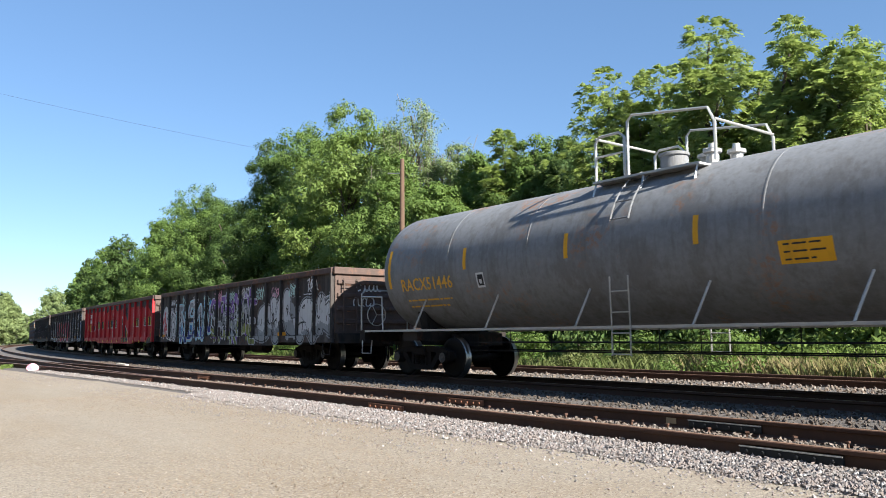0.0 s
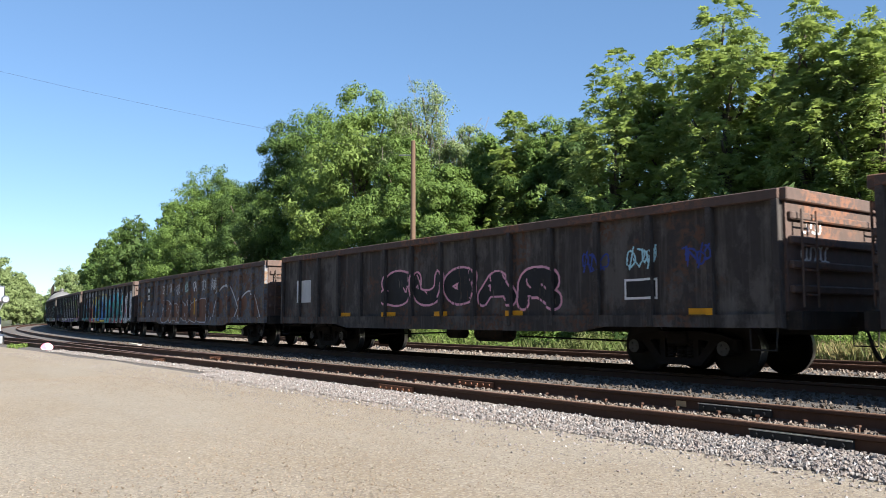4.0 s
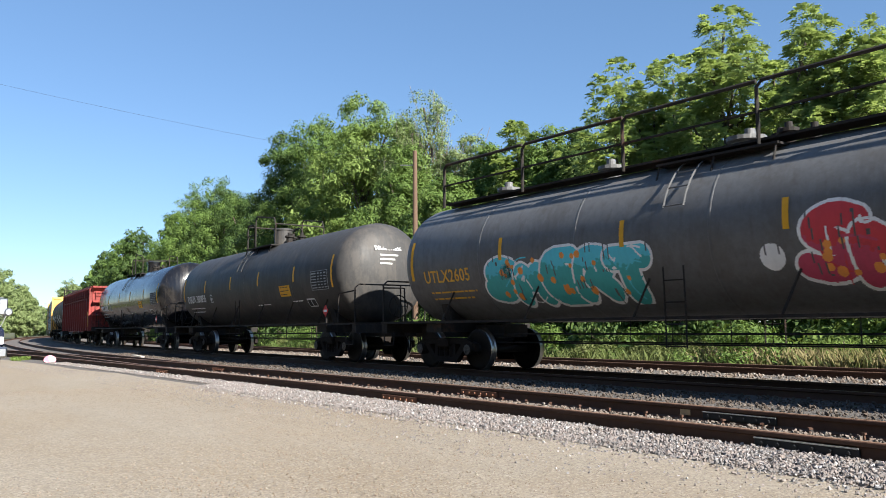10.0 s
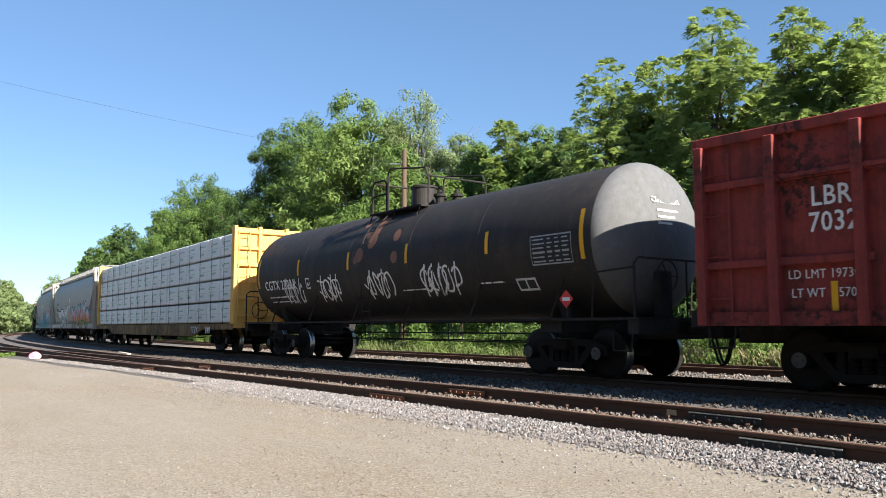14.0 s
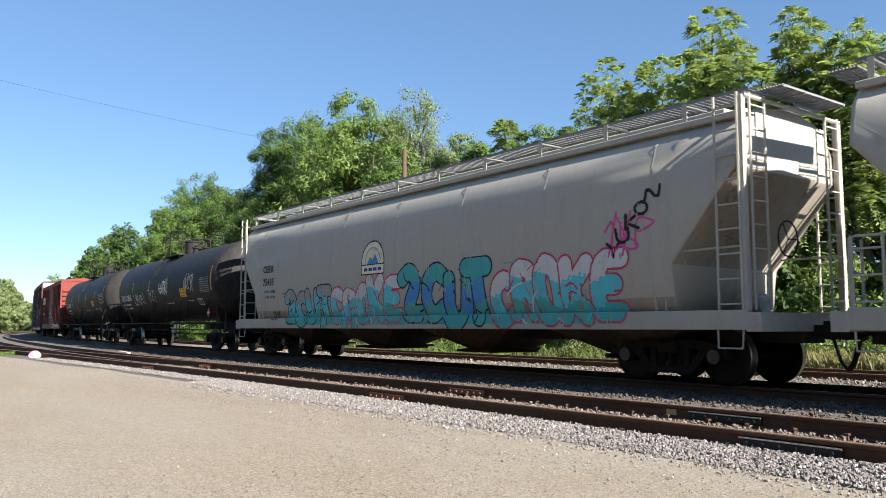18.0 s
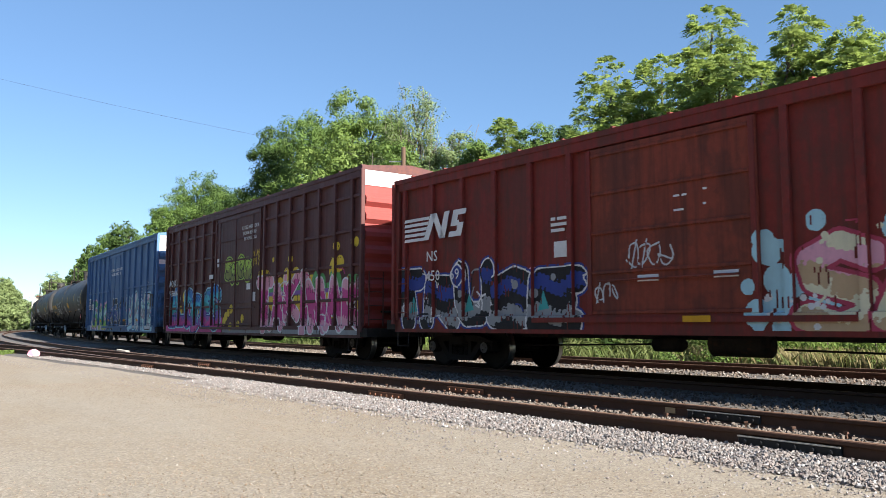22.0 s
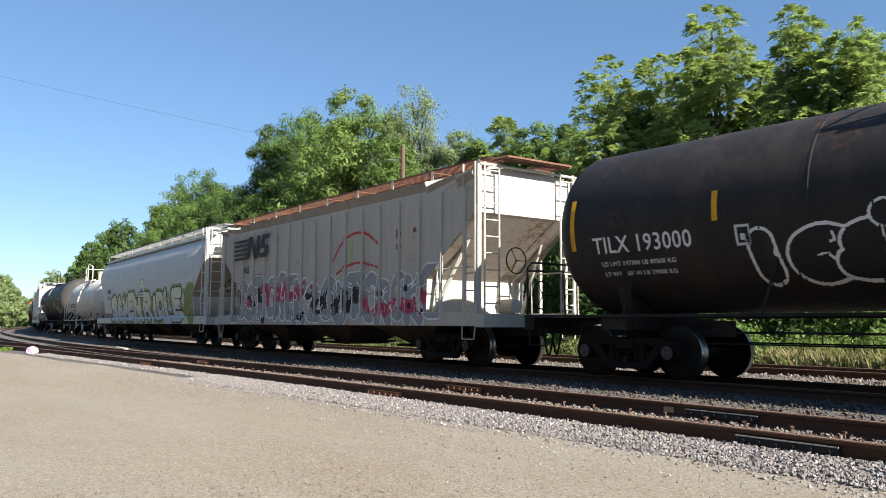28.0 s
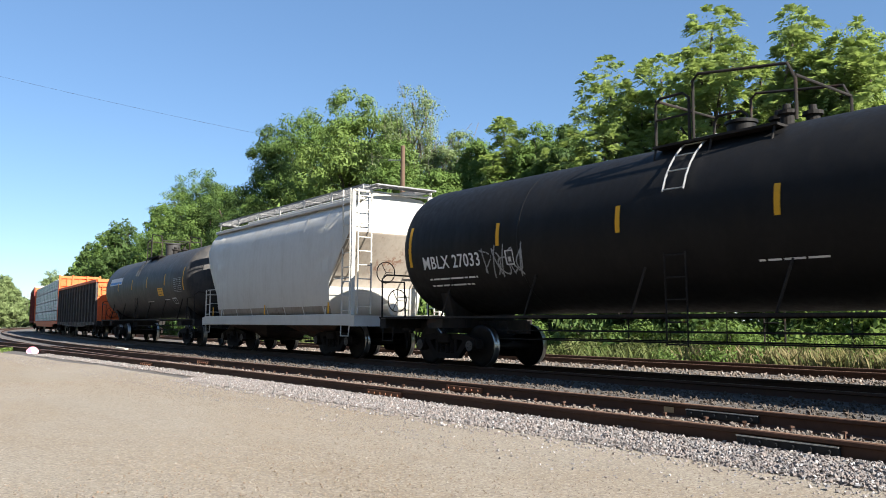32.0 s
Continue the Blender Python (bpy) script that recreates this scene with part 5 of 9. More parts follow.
# ---------------------------------------------------------------- spray paint and marks on the car sides
INK = {}
for ink, col in dict(white=(0.820, 0.820, 0.820), silver=(0.644, 0.658, 0.672), grey=(0.336, 0.350, 0.364), black=(0.022, 0.022, 0.025), sky=(0.448, 0.728, 0.820), cyan=(0.112, 0.588, 0.700),
                     teal=(0.070, 0.420, 0.420), blue=(0.070, 0.280, 0.630), navy=(0.042, 0.070, 0.308), violet=(0.280, 0.140, 0.448), green=(0.140, 0.420, 0.154), lime=(0.476, 0.644, 0.112),
                     mint=(0.588, 0.820, 0.756), yellow=(0.80, 0.60, 0.07), amber=(0.80, 0.36, 0.02), orange=(0.820, 0.308, 0.070), red=(0.588, 0.056, 0.070), crimson=(0.504, 0.070, 0.126),
                     pink=(0.820, 0.420, 0.532), magenta=(0.672, 0.098, 0.336), tan=(0.588, 0.420, 0.252), brown=(0.224, 0.105, 0.063), olive=(0.280, 0.308, 0.084), cream=(0.820, 0.784, 0.560)).items():
    INK[ink] = painted("paint_" + ink, col, rust=0.2, dirt=0.42, rough=0.55, rust_colour=tuple(0.45 * v + 0.02 for v in col), dirt_colour=tuple(0.5 * v + 0.03 for v in col))
INKS = list(INK)
GLYPH = {
    'A': [[(0, 0), (.5, 1), (1, 0)], [(.22, .38), (.78, .38)]], 'B': [[(0, 0), (0, 1), (.7, 1), (.85, .78), (.6, .54), (0, .52)], [(.6, .54), (.98, .3), (.75, 0), (0, 0)]],
    'C': [[(1, .85), (.6, 1), (.12, .8), (0, .45), (.2, .1), (.6, 0), (1, .15)]], 'D': [[(0, 0), (0, 1), (.6, .95), (1, .5), (.6, .05), (0, 0)]],
    'E': [[(1, 1), (0, 1), (0, 0), (1, 0)], [(0, .52), (.75, .52)]], 'G': [[(1, .85), (.5, 1), (.08, .75), (0, .4), (.3, 0), (.9, .1), (1, .45), (.6, .45)]],
    'H': [[(0, 0), (0, 1)], [(1, 0), (1, 1)], [(0, .5), (1, .5)]], 'I': [[(.5, 0), (.5, 1)]], 'K': [[(0, 0), (0, 1)], [(1, 1), (.05, .45), (1, 0)]],
    'L': [[(0, 1), (0, 0), (1, 0)]], 'M': [[(0, 0), (.08, 1), (.5, .35), (.92, 1), (1, 0)]], 'N': [[(0, 0), (0, 1), (1, 0), (1, 1)]],
    'O': [[(.5, 1), (.1, .8), (0, .45), (.2, .08), (.6, 0), (.95, .25), (1, .65), (.8, .95), (.5, 1)]], 'P': [[(0, 0), (0, 1), (.8, .95), (1, .7), (.7, .45), (0, .42)]],
    'R': [[(0, 0), (0, 1), (.8, .95), (.95, .7), (.6, .48), (0, .45)], [(.5, .46), (1, 0)]], 'S': [[(1, .85), (.55, 1), (.08, .82), (.15, .58), (.85, .42), (.95, .15), (.5, 0), (0, .12)]],
    'T': [[(0, 1), (1, 1)], [(.5, 1), (.5, 0)]], 'U': [[(0, 1), (.02, .3), (.3, 0), (.75, .02), (1, .35), (1, 1)]], 'V': [[(0, 1), (.5, 0), (1, 1)]],
    'W': [[(0, 1), (.22, 0), (.5, .7), (.78, 0), (1, 1)]], 'X': [[(0, 0), (1, 1)], [(0, 1), (1, 0)]], 'Y': [[(0, 1), (.5, .5), (1, 1)], [(.5, .5), (.45, 0)]],
    'Z': [[(0, 1), (1, 1), (0, 0), (1, 0)]], '2': [[(0, .8), (.5, 1), (.95, .72), (0, 0), (1, 0)]],
}


def rounded(pts, times):
    for _ in range(times):
        out = [pts[0]]
        for a, b in zip(pts[:-1], pts[1:]):
            out += [(a[0] * .75 + b[0] * .25, a[1] * .75 + b[1] * .25), (a[0] * .25 + b[0] * .75, a[1] * .25 + b[1] * .75)]
        pts = out + [pts[-1]]
    return pts


class Side:
    """A painter's field on the side of a car that faces the lot; drape(x, z) gives how far out the surface lies."""

    def __init__(self, car, x0, x1, z0, z1, drape, cuts=(), res=0.0135, wobble=1):
        self.car, self.x0, self.z0, self.res = car, x0, z0, res
        self.nx, self.nz = int((x1 - x0) / res), int((z1 - z0) / res)
        self.grid = np.full((self.nz, self.nx), -1, np.int16)
        self.drape, self.cuts = drape, sorted(int((c - x0) / res) for c in cuts)
        self.gx = x0 + (np.arange(self.nx) + 0.5) * res
        self.gz = z0 + (np.arange(self.nz) + 0.5) * res
        self.rng = np.random.default_rng(wobble)
        self.lift = 0.004
        self.floor = None

    def field(self, strokes, pad):
        """Distance to the strokes, on the part of the grid that they touch."""
        xs = [p[0] for s in strokes for p in s]
        zs = [p[1] for s in strokes for p in s]
        i0, i1 = max(0, int((min(xs) - pad - self.x0) / self.res)), min(self.nx, int((max(xs) + pad - self.x0) / self.res) + 1)
        k0, k1 = max(0, int((min(zs) - pad - self.z0) / self.res)), min(self.nz, int((max(zs) + pad - self.z0) / self.res) + 1)
        if i1 <= i0 or k1 <= k0:
            return None, None
        X, Z = np.meshgrid(self.gx[i0:i1], self.gz[k0:k1])
        best = np.full(X.shape, 9.0)
        for s in strokes:
            for (ax, az), (bx, bz) in zip(s[:-1], s[1:]):
                dx, dz = bx - ax, bz - az
                t = np.clip(((X - ax) * dx + (Z - az) * dz) / (dx * dx + dz * dz + 1e-9), 0, 1)
                best = np.minimum(best, np.hypot(X - ax - t * dx, Z - az - t * dz))
        return best, (slice(k0, k1), slice(i0, i1))

    def ink(self, mask, where, colour):
        g = self.grid[where]
        g[mask] = INKS.index(colour)

    def tint(self, mask, where, colours):
        """Fills with one colour, or with two or three that change with height and drift."""
        if isinstance(colours, str):
            return self.ink(mask, where, colours)
        k, i = where
        Z = self.gz[k][:, None] + 0.10 * np.sin(self.gx[i][None] * 2.3 + self.z0) + 0.06 * np.sin(self.gx[i][None] * 7.1)
        Z = Z + 0.05 * np.sin(self.gx[i][None] * 31 + self.gz[k][:, None] * 19) * np.sin(self.gx[i][None] * 17 - self.gz[k][:, None] * 37)
        lo, hi = Z[mask].min() if mask.any() else 0, Z[mask].max() if mask.any() else 1
        f = (Z - lo) / max(0.05, hi - lo)
        n = len(colours)
        for j, c in enumerate(colours):
            self.ink(mask & (f >= j / n) & (f < (j + 1) / n + (1 if j == n - 1 else 0)), where, c)

    def stroke(self, pts, width, colour, smooth=2):
        d, w = self.field([rounded(list(pts), smooth)], width)
        if d is not None:
            self.ink(d < width / 2, w, colour)
        return self

    def poly(self, pts, colour):
        X, Z = np.meshgrid(self.gx, self.gz)
        inside = np.zeros(X.shape, bool)
        n = len(pts)
        for a in range(n):
            (xa, za), (xb, zb) = pts[a], pts[(a + 1) % n]
            hit = ((za > Z) != (zb > Z)) & (X < (xb - xa) * (Z - za) / (zb - za + 1e-12) + xa)
            inside ^= hit
        self.tint(inside, (slice(0, self.nz), slice(0, self.nx)), colour)
        return self

    def rect(self, x0, x1, z0, z1, colour):
        return self.poly([(x0, z0), (x1, z0), (x1, z1), (x0, z1)], colour)

    def disc(self, x, z, r, colour):
        d, w = self.field([[(x, z), (x + 0.001, z)]], r)
        if d is not None:
            self.tint(d < r, w, colour)
        return self

    def word(self, text, x0, x1, z0, z1, fill, line="black", glow=None, fat=0.34, edge=0.05, halo=0.12, bubble=2, jitter=0.09, shine=None):
        """Fat spray-can letters that jostle between x0 and x1."""
        n = len(text)
        step = (x1 - x0) / n
        th = step * fat
        done = []
        for i, c in enumerate(text):
            if c not in GLYPH:
                continue
            j = self.rng.uniform(-jitter, jitter, 4) * (z1 - z0)
            bx, bw = x0 + i * step + th * 0.35, step * 1.12 - th * 0.75
            bz, bh = z0 + th / 2 + j[0], (z1 - z0) - th + j[1]
            lean = j[2] + 0.5 * j[3]
            done.append([rounded([(bx + u * bw + lean * v, bz + v * bh) for u, v in s], bubble) for s in GLYPH[c]])
        if glow:
            for s in done:
                d, w = self.field(s, th / 2 + halo + 0.05)
                if d is not None:
                    self.tint(d < th / 2 + edge + halo, w, glow)
        for s in done:
            d, w = self.field(s, th / 2 + edge + 0.05)
            if d is None:
                continue
            if line:
                self.ink(d < th / 2 + edge, w, line)
            self.tint(d < th / 2, w, fill)
            # folds and chips drawn inside the letter
            for _ in range(3):
                u, v = self.rng.random(2)
                cx, cz = s[0][0][0] + (step * 0.8) * (u - 0.1), z0 + (z1 - z0) * (0.15 + 0.7 * v)
                lead = self.rng.uniform(-0.16, 0.16, 4) * (z1 - z0)
                e, w2 = self.field([rounded([(cx - lead[0], cz - lead[1]), (cx, cz), (cx + lead[2], cz + lead[3])], 1)], 0.05)
                if e is None:
                    continue
                k, i = w2
                X, Zz = np.meshgrid(self.gx[i], self.gz[k])
                k0, i0 = w[0].start, w[1].start
                kk = np.clip(np.arange(k.start, k.stop) - k0, 0, d.shape[0] - 1)
                ii = np.clip(np.arange(i.start, i.stop) - i0, 0, d.shape[1] - 1)
                self.ink((e < 0.02) & (d[np.ix_(kk, ii)] < th / 2), w2, line or "black")
            if shine:
                k, i = w
                self.ink((d > th * 0.28) & (d < th * 0.38) & (np.sin(self.gx[i][None] * 9 + self.gz[k][:, None] * 5) > 0.2), w, shine)
        if z1 - z0 > 0.9 and step > 0.5:
            shades = [line or "black"] + ([fill] if isinstance(fill, str) else list(fill)) + ([glow] if isinstance(glow, str) else [])
            self.scrawl(x0, x1, z0 + 0.05, z1 - 0.05, shades, int(3.5 * n))
        return self

    def scrawl(self, x0, x1, z0, z1, colours, n):
        """Thin sweeping lines that run through a piece."""
        for k in range(n):
            u, v = self.rng.random(2)
            cx, cz = x0 + (x1 - x0) * u, z0 + (z1 - z0) * v
            a, bend, ln = self.rng.uniform(0, 6.28), self.rng.uniform(-1.2, 1.2), self.rng.uniform(0.14, 0.4)
            pts = [(cx, cz)]
            for j in range(3):
                a += bend * 0.5
                pts.append((pts[-1][0] + ln / 2 * math.cos(a), min(z1, max(z0, pts[-1][1] + ln / 2 * math.sin(a)))))
            self.stroke(pts, self.rng.uniform(0.018, 0.042), colours[k % len(colours)], 2)
        return self

    def tag(self, x, z, size, colour, letters=5, width=0.035, seed=None):
        """A quick hand style scribble: loops that cannot be read."""
        rng = self.rng
        for k in range(letters):
            cx = x + size * 0.52 * k
            pts = []
            a0, turn = rng.uniform(0, 6.28), rng.choice((-1, 1))
            for j in range(6):
                a = a0 + turn * j * rng.uniform(0.8, 1.5)
                pts.append((cx + size * 0.34 * math.cos(a) + 0.1 * size * rng.normal(), z + size * (0.5 + 0.55 * math.sin(a)) + 0.06 * size * rng.normal()))
            self.stroke(pts, width, colour)
            if rng.random() < 0.6:
                self.stroke([(cx - 0.2 * size, z - 0.1 * size), (cx + 0.1 * size, z + size * 1.15)], width, colour)
        return self

    def splash(self, x0, x1, z0, z1, colour, n=14, r=0.25):
        """A cloudy patch of thin paint."""
        for _ in range(n):
            a, b = self.rng.random(2)
            self.disc(x0 + (x1 - x0) * a, z0 + (z1 - z0) * b, r * self.rng.uniform(0.5, 1.1), colour)
        return self

    def lay(self, name="graffiti", label=""):
        """Makes the painted field one thin skin on the car, and wipes the field."""
        verts, faces, idx, used = [], [], [], []
        if self.floor is not None:
            self.grid[(self.gz[:, None] < self.floor(self.gx)[None]) & (self.gz[:, None] > self.z0 + 0.3)] = -1
        if name == "graffiti":
            # bare streaks where rain and knocks have taken the paint off
            rough = np.kron(self.rng.random((self.nz // 12 + 2, self.nx // 2 + 2)), np.ones((12, 2)))[:self.nz, :self.nx]
            broad = np.kron(self.rng.random((self.nz // 22 + 2, self.nx // 26 + 2)), np.ones((22, 26)))[:self.nz, :self.nx]
            self.grid[(rough > 0.9) & (broad > 0.55)] = -1
        cuts = set(self.cuts)
        for k in range(self.nz):
            row = self.grid[k]
            if (row < 0).all():
                continue
            edges = np.flatnonzero(np.diff(row)) + 1
            marks = sorted({0, self.nx, *edges.tolist(), *[c for c in cuts if 0 < c < self.nx]})
            za, zb = self.z0 + k * self.res, self.z0 + (k + 1) * self.res
            for a, b in zip(marks[:-1], marks[1:]):
                c = int(row[a])
                if c < 0:
                    continue
                xm = self.x0 + (a + b) / 2 * self.res
                ya, yb = -self.drape(xm, za) - self.lift, -self.drape(xm, zb) - self.lift
                xa, xb = self.x0 + a * self.res, self.x0 + b * self.res
                v = len(verts)
                verts += [(xa, ya, za), (xb, ya, za), (xb, yb, zb), (xa, yb, zb)]
                faces.append((v, v + 1, v + 2, v + 3))
                if c not in used:
                    used.append(c)
                idx.append(used.index(c))
        self.grid[:] = -1
        self.lift += 0.0015
        if faces:
            me = raw_mesh(name, verts, faces, [INK[INKS[c]] for c in used], idx)
            part(name, me, None, self.car, label)
        return self


def emblem(side, x, z, r):
    """A half-round company emblem as plain shapes: an arch, a ring, a hill and a foot band."""
    side.disc(x, z, r, "black").disc(x, z, r - 0.035, "cream").disc(x, z, r * 0.68, "grey").disc(x, z, r * 0.62, "cream")
    side.poly([(x - r * 0.55, z - r * 0.15), (x - r * 0.2, z + r * 0.25), (x, z + r * 0.05), (x + r * 0.2, z + r * 0.38), (x + r * 0.55, z - r * 0.15)], "blue")
    side.rect(x - r, x + r, z - r * 0.6, z - r * 0.1, "black").rect(x - r + 0.03, x + r - 0.03, z - r * 0.55, z - r * 0.16, "cream")
    for k in range(4):
        side.rect(x - r * 0.75 + k * r * 0.4, x - r * 0.45 + k * r * 0.4, z - r * 0.42, z - r * 0.28, "navy")
    side.grid[side.gz < z - r * 0.6] = -1
    return side.lay("emblem", "half-round company emblem")


def gon_side(car, length, ribs, half=1.45, bottom=0.79, top=2.8, seed=1):
    body = length - 1.25
    step = body / ribs
    rib_x = [-body / 2 + i * step for i in range(ribs + 1)]
    cuts = [x + s * 0.056 for x in rib_x for s in (-1, 1)]

    def drape(x, z):
        near = abs((x + body / 2 + step / 2) % step - step / 2) < 0.056
        return half + (0.118 if near else 0.021) if z > bottom + 0.2 else half + 0.118 if near else half + 0.092
    return Side(car, -body / 2 + 0.02, body / 2 - 0.02, bottom - 0.08, top - 0.17, drape, cuts, wobble=seed)


def tank_side(car, tank_len, dia, zc, seed=1):
    r = dia / 2

    def drape(x, z):
        return math.sqrt(max(0.01, r * r - (z - zc) ** 2))
    return Side(car, -tank_len / 2 + 0.65, tank_len / 2 - 0.65, zc - r * 0.8, zc + r * 0.8, drape, wobble=seed)


def hopper_side(car, length, top, half, bottom, style="round", ribs=0, slope=2.2, seed=1):
    b2 = (length - 1.35) / 2
    e2 = b2 - 0.12
    if style == "round":
        zs = [bottom + 0.12, bottom + 0.5, bottom + 1.1, bottom + 1.9, top - 0.95 - car["drop"]]
        ys = [half - 0.17, half - 0.06, half, half - 0.01, half - 0.08]
    else:
        zs, ys = [0, 9], [half - 0.07, half - 0.07]
    rib_x = [float(x) for x in np.linspace(-e2 + 0.3, e2 - 0.3, ribs)] if ribs else []
    cuts = [x + s * 0.036 for x in rib_x for s in (-1, 1)]

    def drape(x, z):
        if z < bottom + 0.2:
            return half - 0.017
        if any(abs(x - q) < 0.036 for q in rib_x):
            return half + 0.006
        return float(np.interp(z, zs, ys))
    side = Side(car, -e2 + 0.3, e2 - 0.3, bottom - 0.09, top - 1.2, drape, cuts, wobble=seed)
    sl, rt = car["slope"], top - car["drop"]
    side.floor = lambda x: np.interp(e2 - np.abs(x), [0, sl * 0.04, sl * 0.985, sl], [rt - 1.15, rt - 1.2, bottom + 0.95, bottom + 0.12]) + 0.02
    return side


def box_side(car, length, top, posts, door, half=1.48, bottom=0.95, seed=1, high=3.4):
    b2 = (length - 1.55) / 2
    w = half - 0.09
    cuts = [x + s * 0.061 for x in posts for s in (-1, 1)] + [door[0], door[1], door[0] + 0.1, door[1] - 0.1]

    def drape(x, z):
        if z < bottom + 0.17:
            return half + 0.004
        if door[0] < x < door[1]:
            return w + 0.112 if (x < door[0] + 0.1 or x > door[1] - 0.1) else w + 0.077
        if any(abs(x - q) < 0.061 for q in posts):
            return w + 0.092
        return w + 0.002
    return Side(car, -b2 + 0.14, b2 - 0.14, bottom - 0.1, high, drape, cuts, wobble=seed)


def reflectors(car, xs, z0, z1, y, mat=None, w=0.1):
    """Upright yellow reflector strips, each its own."""
    for x in xs:
        part("reflector", boxes((x - w / 2, x + w / 2, y - 0.006, y, z0, z1)), mat or M_YELLOW, car)


def tank_reflectors(car, xs, dia, zc, z0, z1, mat=None):
    r = dia / 2
    for x in xs:
        bm = bmesh.new()
        n = 5
        vs = []
        for i in range(n + 1):
            z = z0 + (z1 - z0) * i / n
            y = -math.sqrt(r * r - (z - zc) ** 2) - 0.006
            vs.append((bm.verts.new((x - 0.05, y, z)), bm.verts.new((x + 0.05, y, z))))
        for (a, b), (c, d) in zip(vs[:-1], vs[1:]):
            bm.faces.new((a, b, d, c))
        part("reflector", bm, mat or M_YELLOW, car)


def tank_letters(car, text, x, z, size, mat, dia, zc, **k):
    r = dia / 2
    zm = z + size / 2
    y = -math.sqrt(r * r - (zm - zc) ** 2)
    lean = math.degrees(math.asin(max(-1, min(1, (zm - zc) / r))))
    m = pose(x, y, zm, 90, 0, 0) @ pose(0, 0, 0, -lean, 0, 0) @ pose(0, -size / 2, 0.008)
    return lettering(car, text, x, z, size, mat, m=m, **k)


def tank_panel(car, x, z, w, h, mat, dia, zc, name="placard", label=""):
    r = dia / 2
    bm = bmesh.new()
    n = 5
    vs = []
    for i in range(n + 1):
        zz = z + h * i / n
        y = -math.sqrt(r * r - (zz - zc) ** 2) - 0.005
        vs.append((bm.verts.new((x, y, zz)), bm.verts.new((x + w, y, zz))))
    for (a, b), (c, d) in zip(vs[:-1], vs[1:]):
        bm.faces.new((a, b, d, c))
    return part(name, bm, mat, car, label)


def tank_bars(car, x, z, rows, mat, dia, zc, height=0.05, gap=0.045):
    r = dia / 2
    bm = bmesh.new()
    for i, w in enumerate(rows):
        z0 = z - i * (height + gap)
        u, k = 0.0, 0
        while u < w:
            d = min(w - u, 0.14 + 0.11 * ((i * 7 + k * 5) % 4))
            ya = -math.sqrt(r * r - (z0 - zc) ** 2) - 0.009
            yb = -math.sqrt(r * r - (z0 + height - zc) ** 2) - 0.009
            v = [bm.verts.new(p) for p in ((x + u, ya, z0), (x + u + d - 0.04, ya, z0), (x + u + d - 0.04, yb, z0 + height), (x + u, yb, z0 + height))]
            bm.faces.new(v)
            u += d
            k += 1
    return part("stencil", bm, mat, car, "fine stencilled lines")


def diamond(car, x, y, z, size, mat):
    bm = bmesh.new()
    prism(bm, [(x - size, z), (x, z - size), (x + size, z), (x, z + size)], 'y', y - 0.012, y)
    p = part("hazard_placard", bm, mat, car, "diamond hazard placard")
    bm = boxes((x - size * 0.55, x + size * 0.55, y - 0.016, y - 0.012, z - size * 0.2, z + size * 0.2))
    part("placard_band", bm, M_LETTER, p)
    return p


def data_table(car, x, z, w, h, dia, zc):
    """A stencilled data table on a tank: pale frame lines and rows of bars."""
    s = tank_side(car, car["body"], dia, zc)
    s.rect(x, x + w, z, z + h, "grey").rect(x + 0.02, x + w - 0.02, z + 0.02, z + h - 0.02, "black")
    for k in range(6):
        zz = z + 0.05 + k * (h - 0.06) / 6
        for u, v in ((0.05, 0.36), (0.42, 0.54), (0.6, 0.72), (0.78, 0.94)):
            s.rect(x + w * u, x + w * (v - 0.03 * ((k * 3) % 2)), zz, zz + 0.03, "grey")
    s.lay("data_table", "stencilled white data table")
def posts_between(b, n, skip=None):
    xs = [float(x) for x in np.linspace(-b + 0.5, b - 0.5, n)]
    return [x for x in xs if not (skip and skip[0] - 0.15 < x < skip[1] + 0.15)]


# boundaries between cars at 16 s
CUT = [-254.4, -236.0, -219.4, -202.4, -185.1, -167.4, -149.79, -132.3, -114.81, -97.68, -77.85, -60.3, -41.05, -24.11, -6.45, 16.68, 37.22, 57.35,
       76.0, 94.4, 111.3, 129.15, 146.6, 165.6, 183.3, 201.85, 217.7, 237.5, 251.3, 270.4, 282.52, 300.4, 317.2, 342.5, 359.8]


def L(i):
    return CUT[i] - CUT[i - 1]


def gon(i, mat, chord, label, **k):
    return place(gondola(L(i), 2.80, mat, chord, label, seed=i, **k), CUT[i - 1], CUT[i])


def tank(i, dia, zc, mat, label, **k):
    car = place(tank_car(L(i), L(i) - k.pop("ends", 2.4), dia, zc, mat, label, **k), CUT[i - 1], CUT[i])
    car["dia"], car["zc"] = dia, zc
    return car


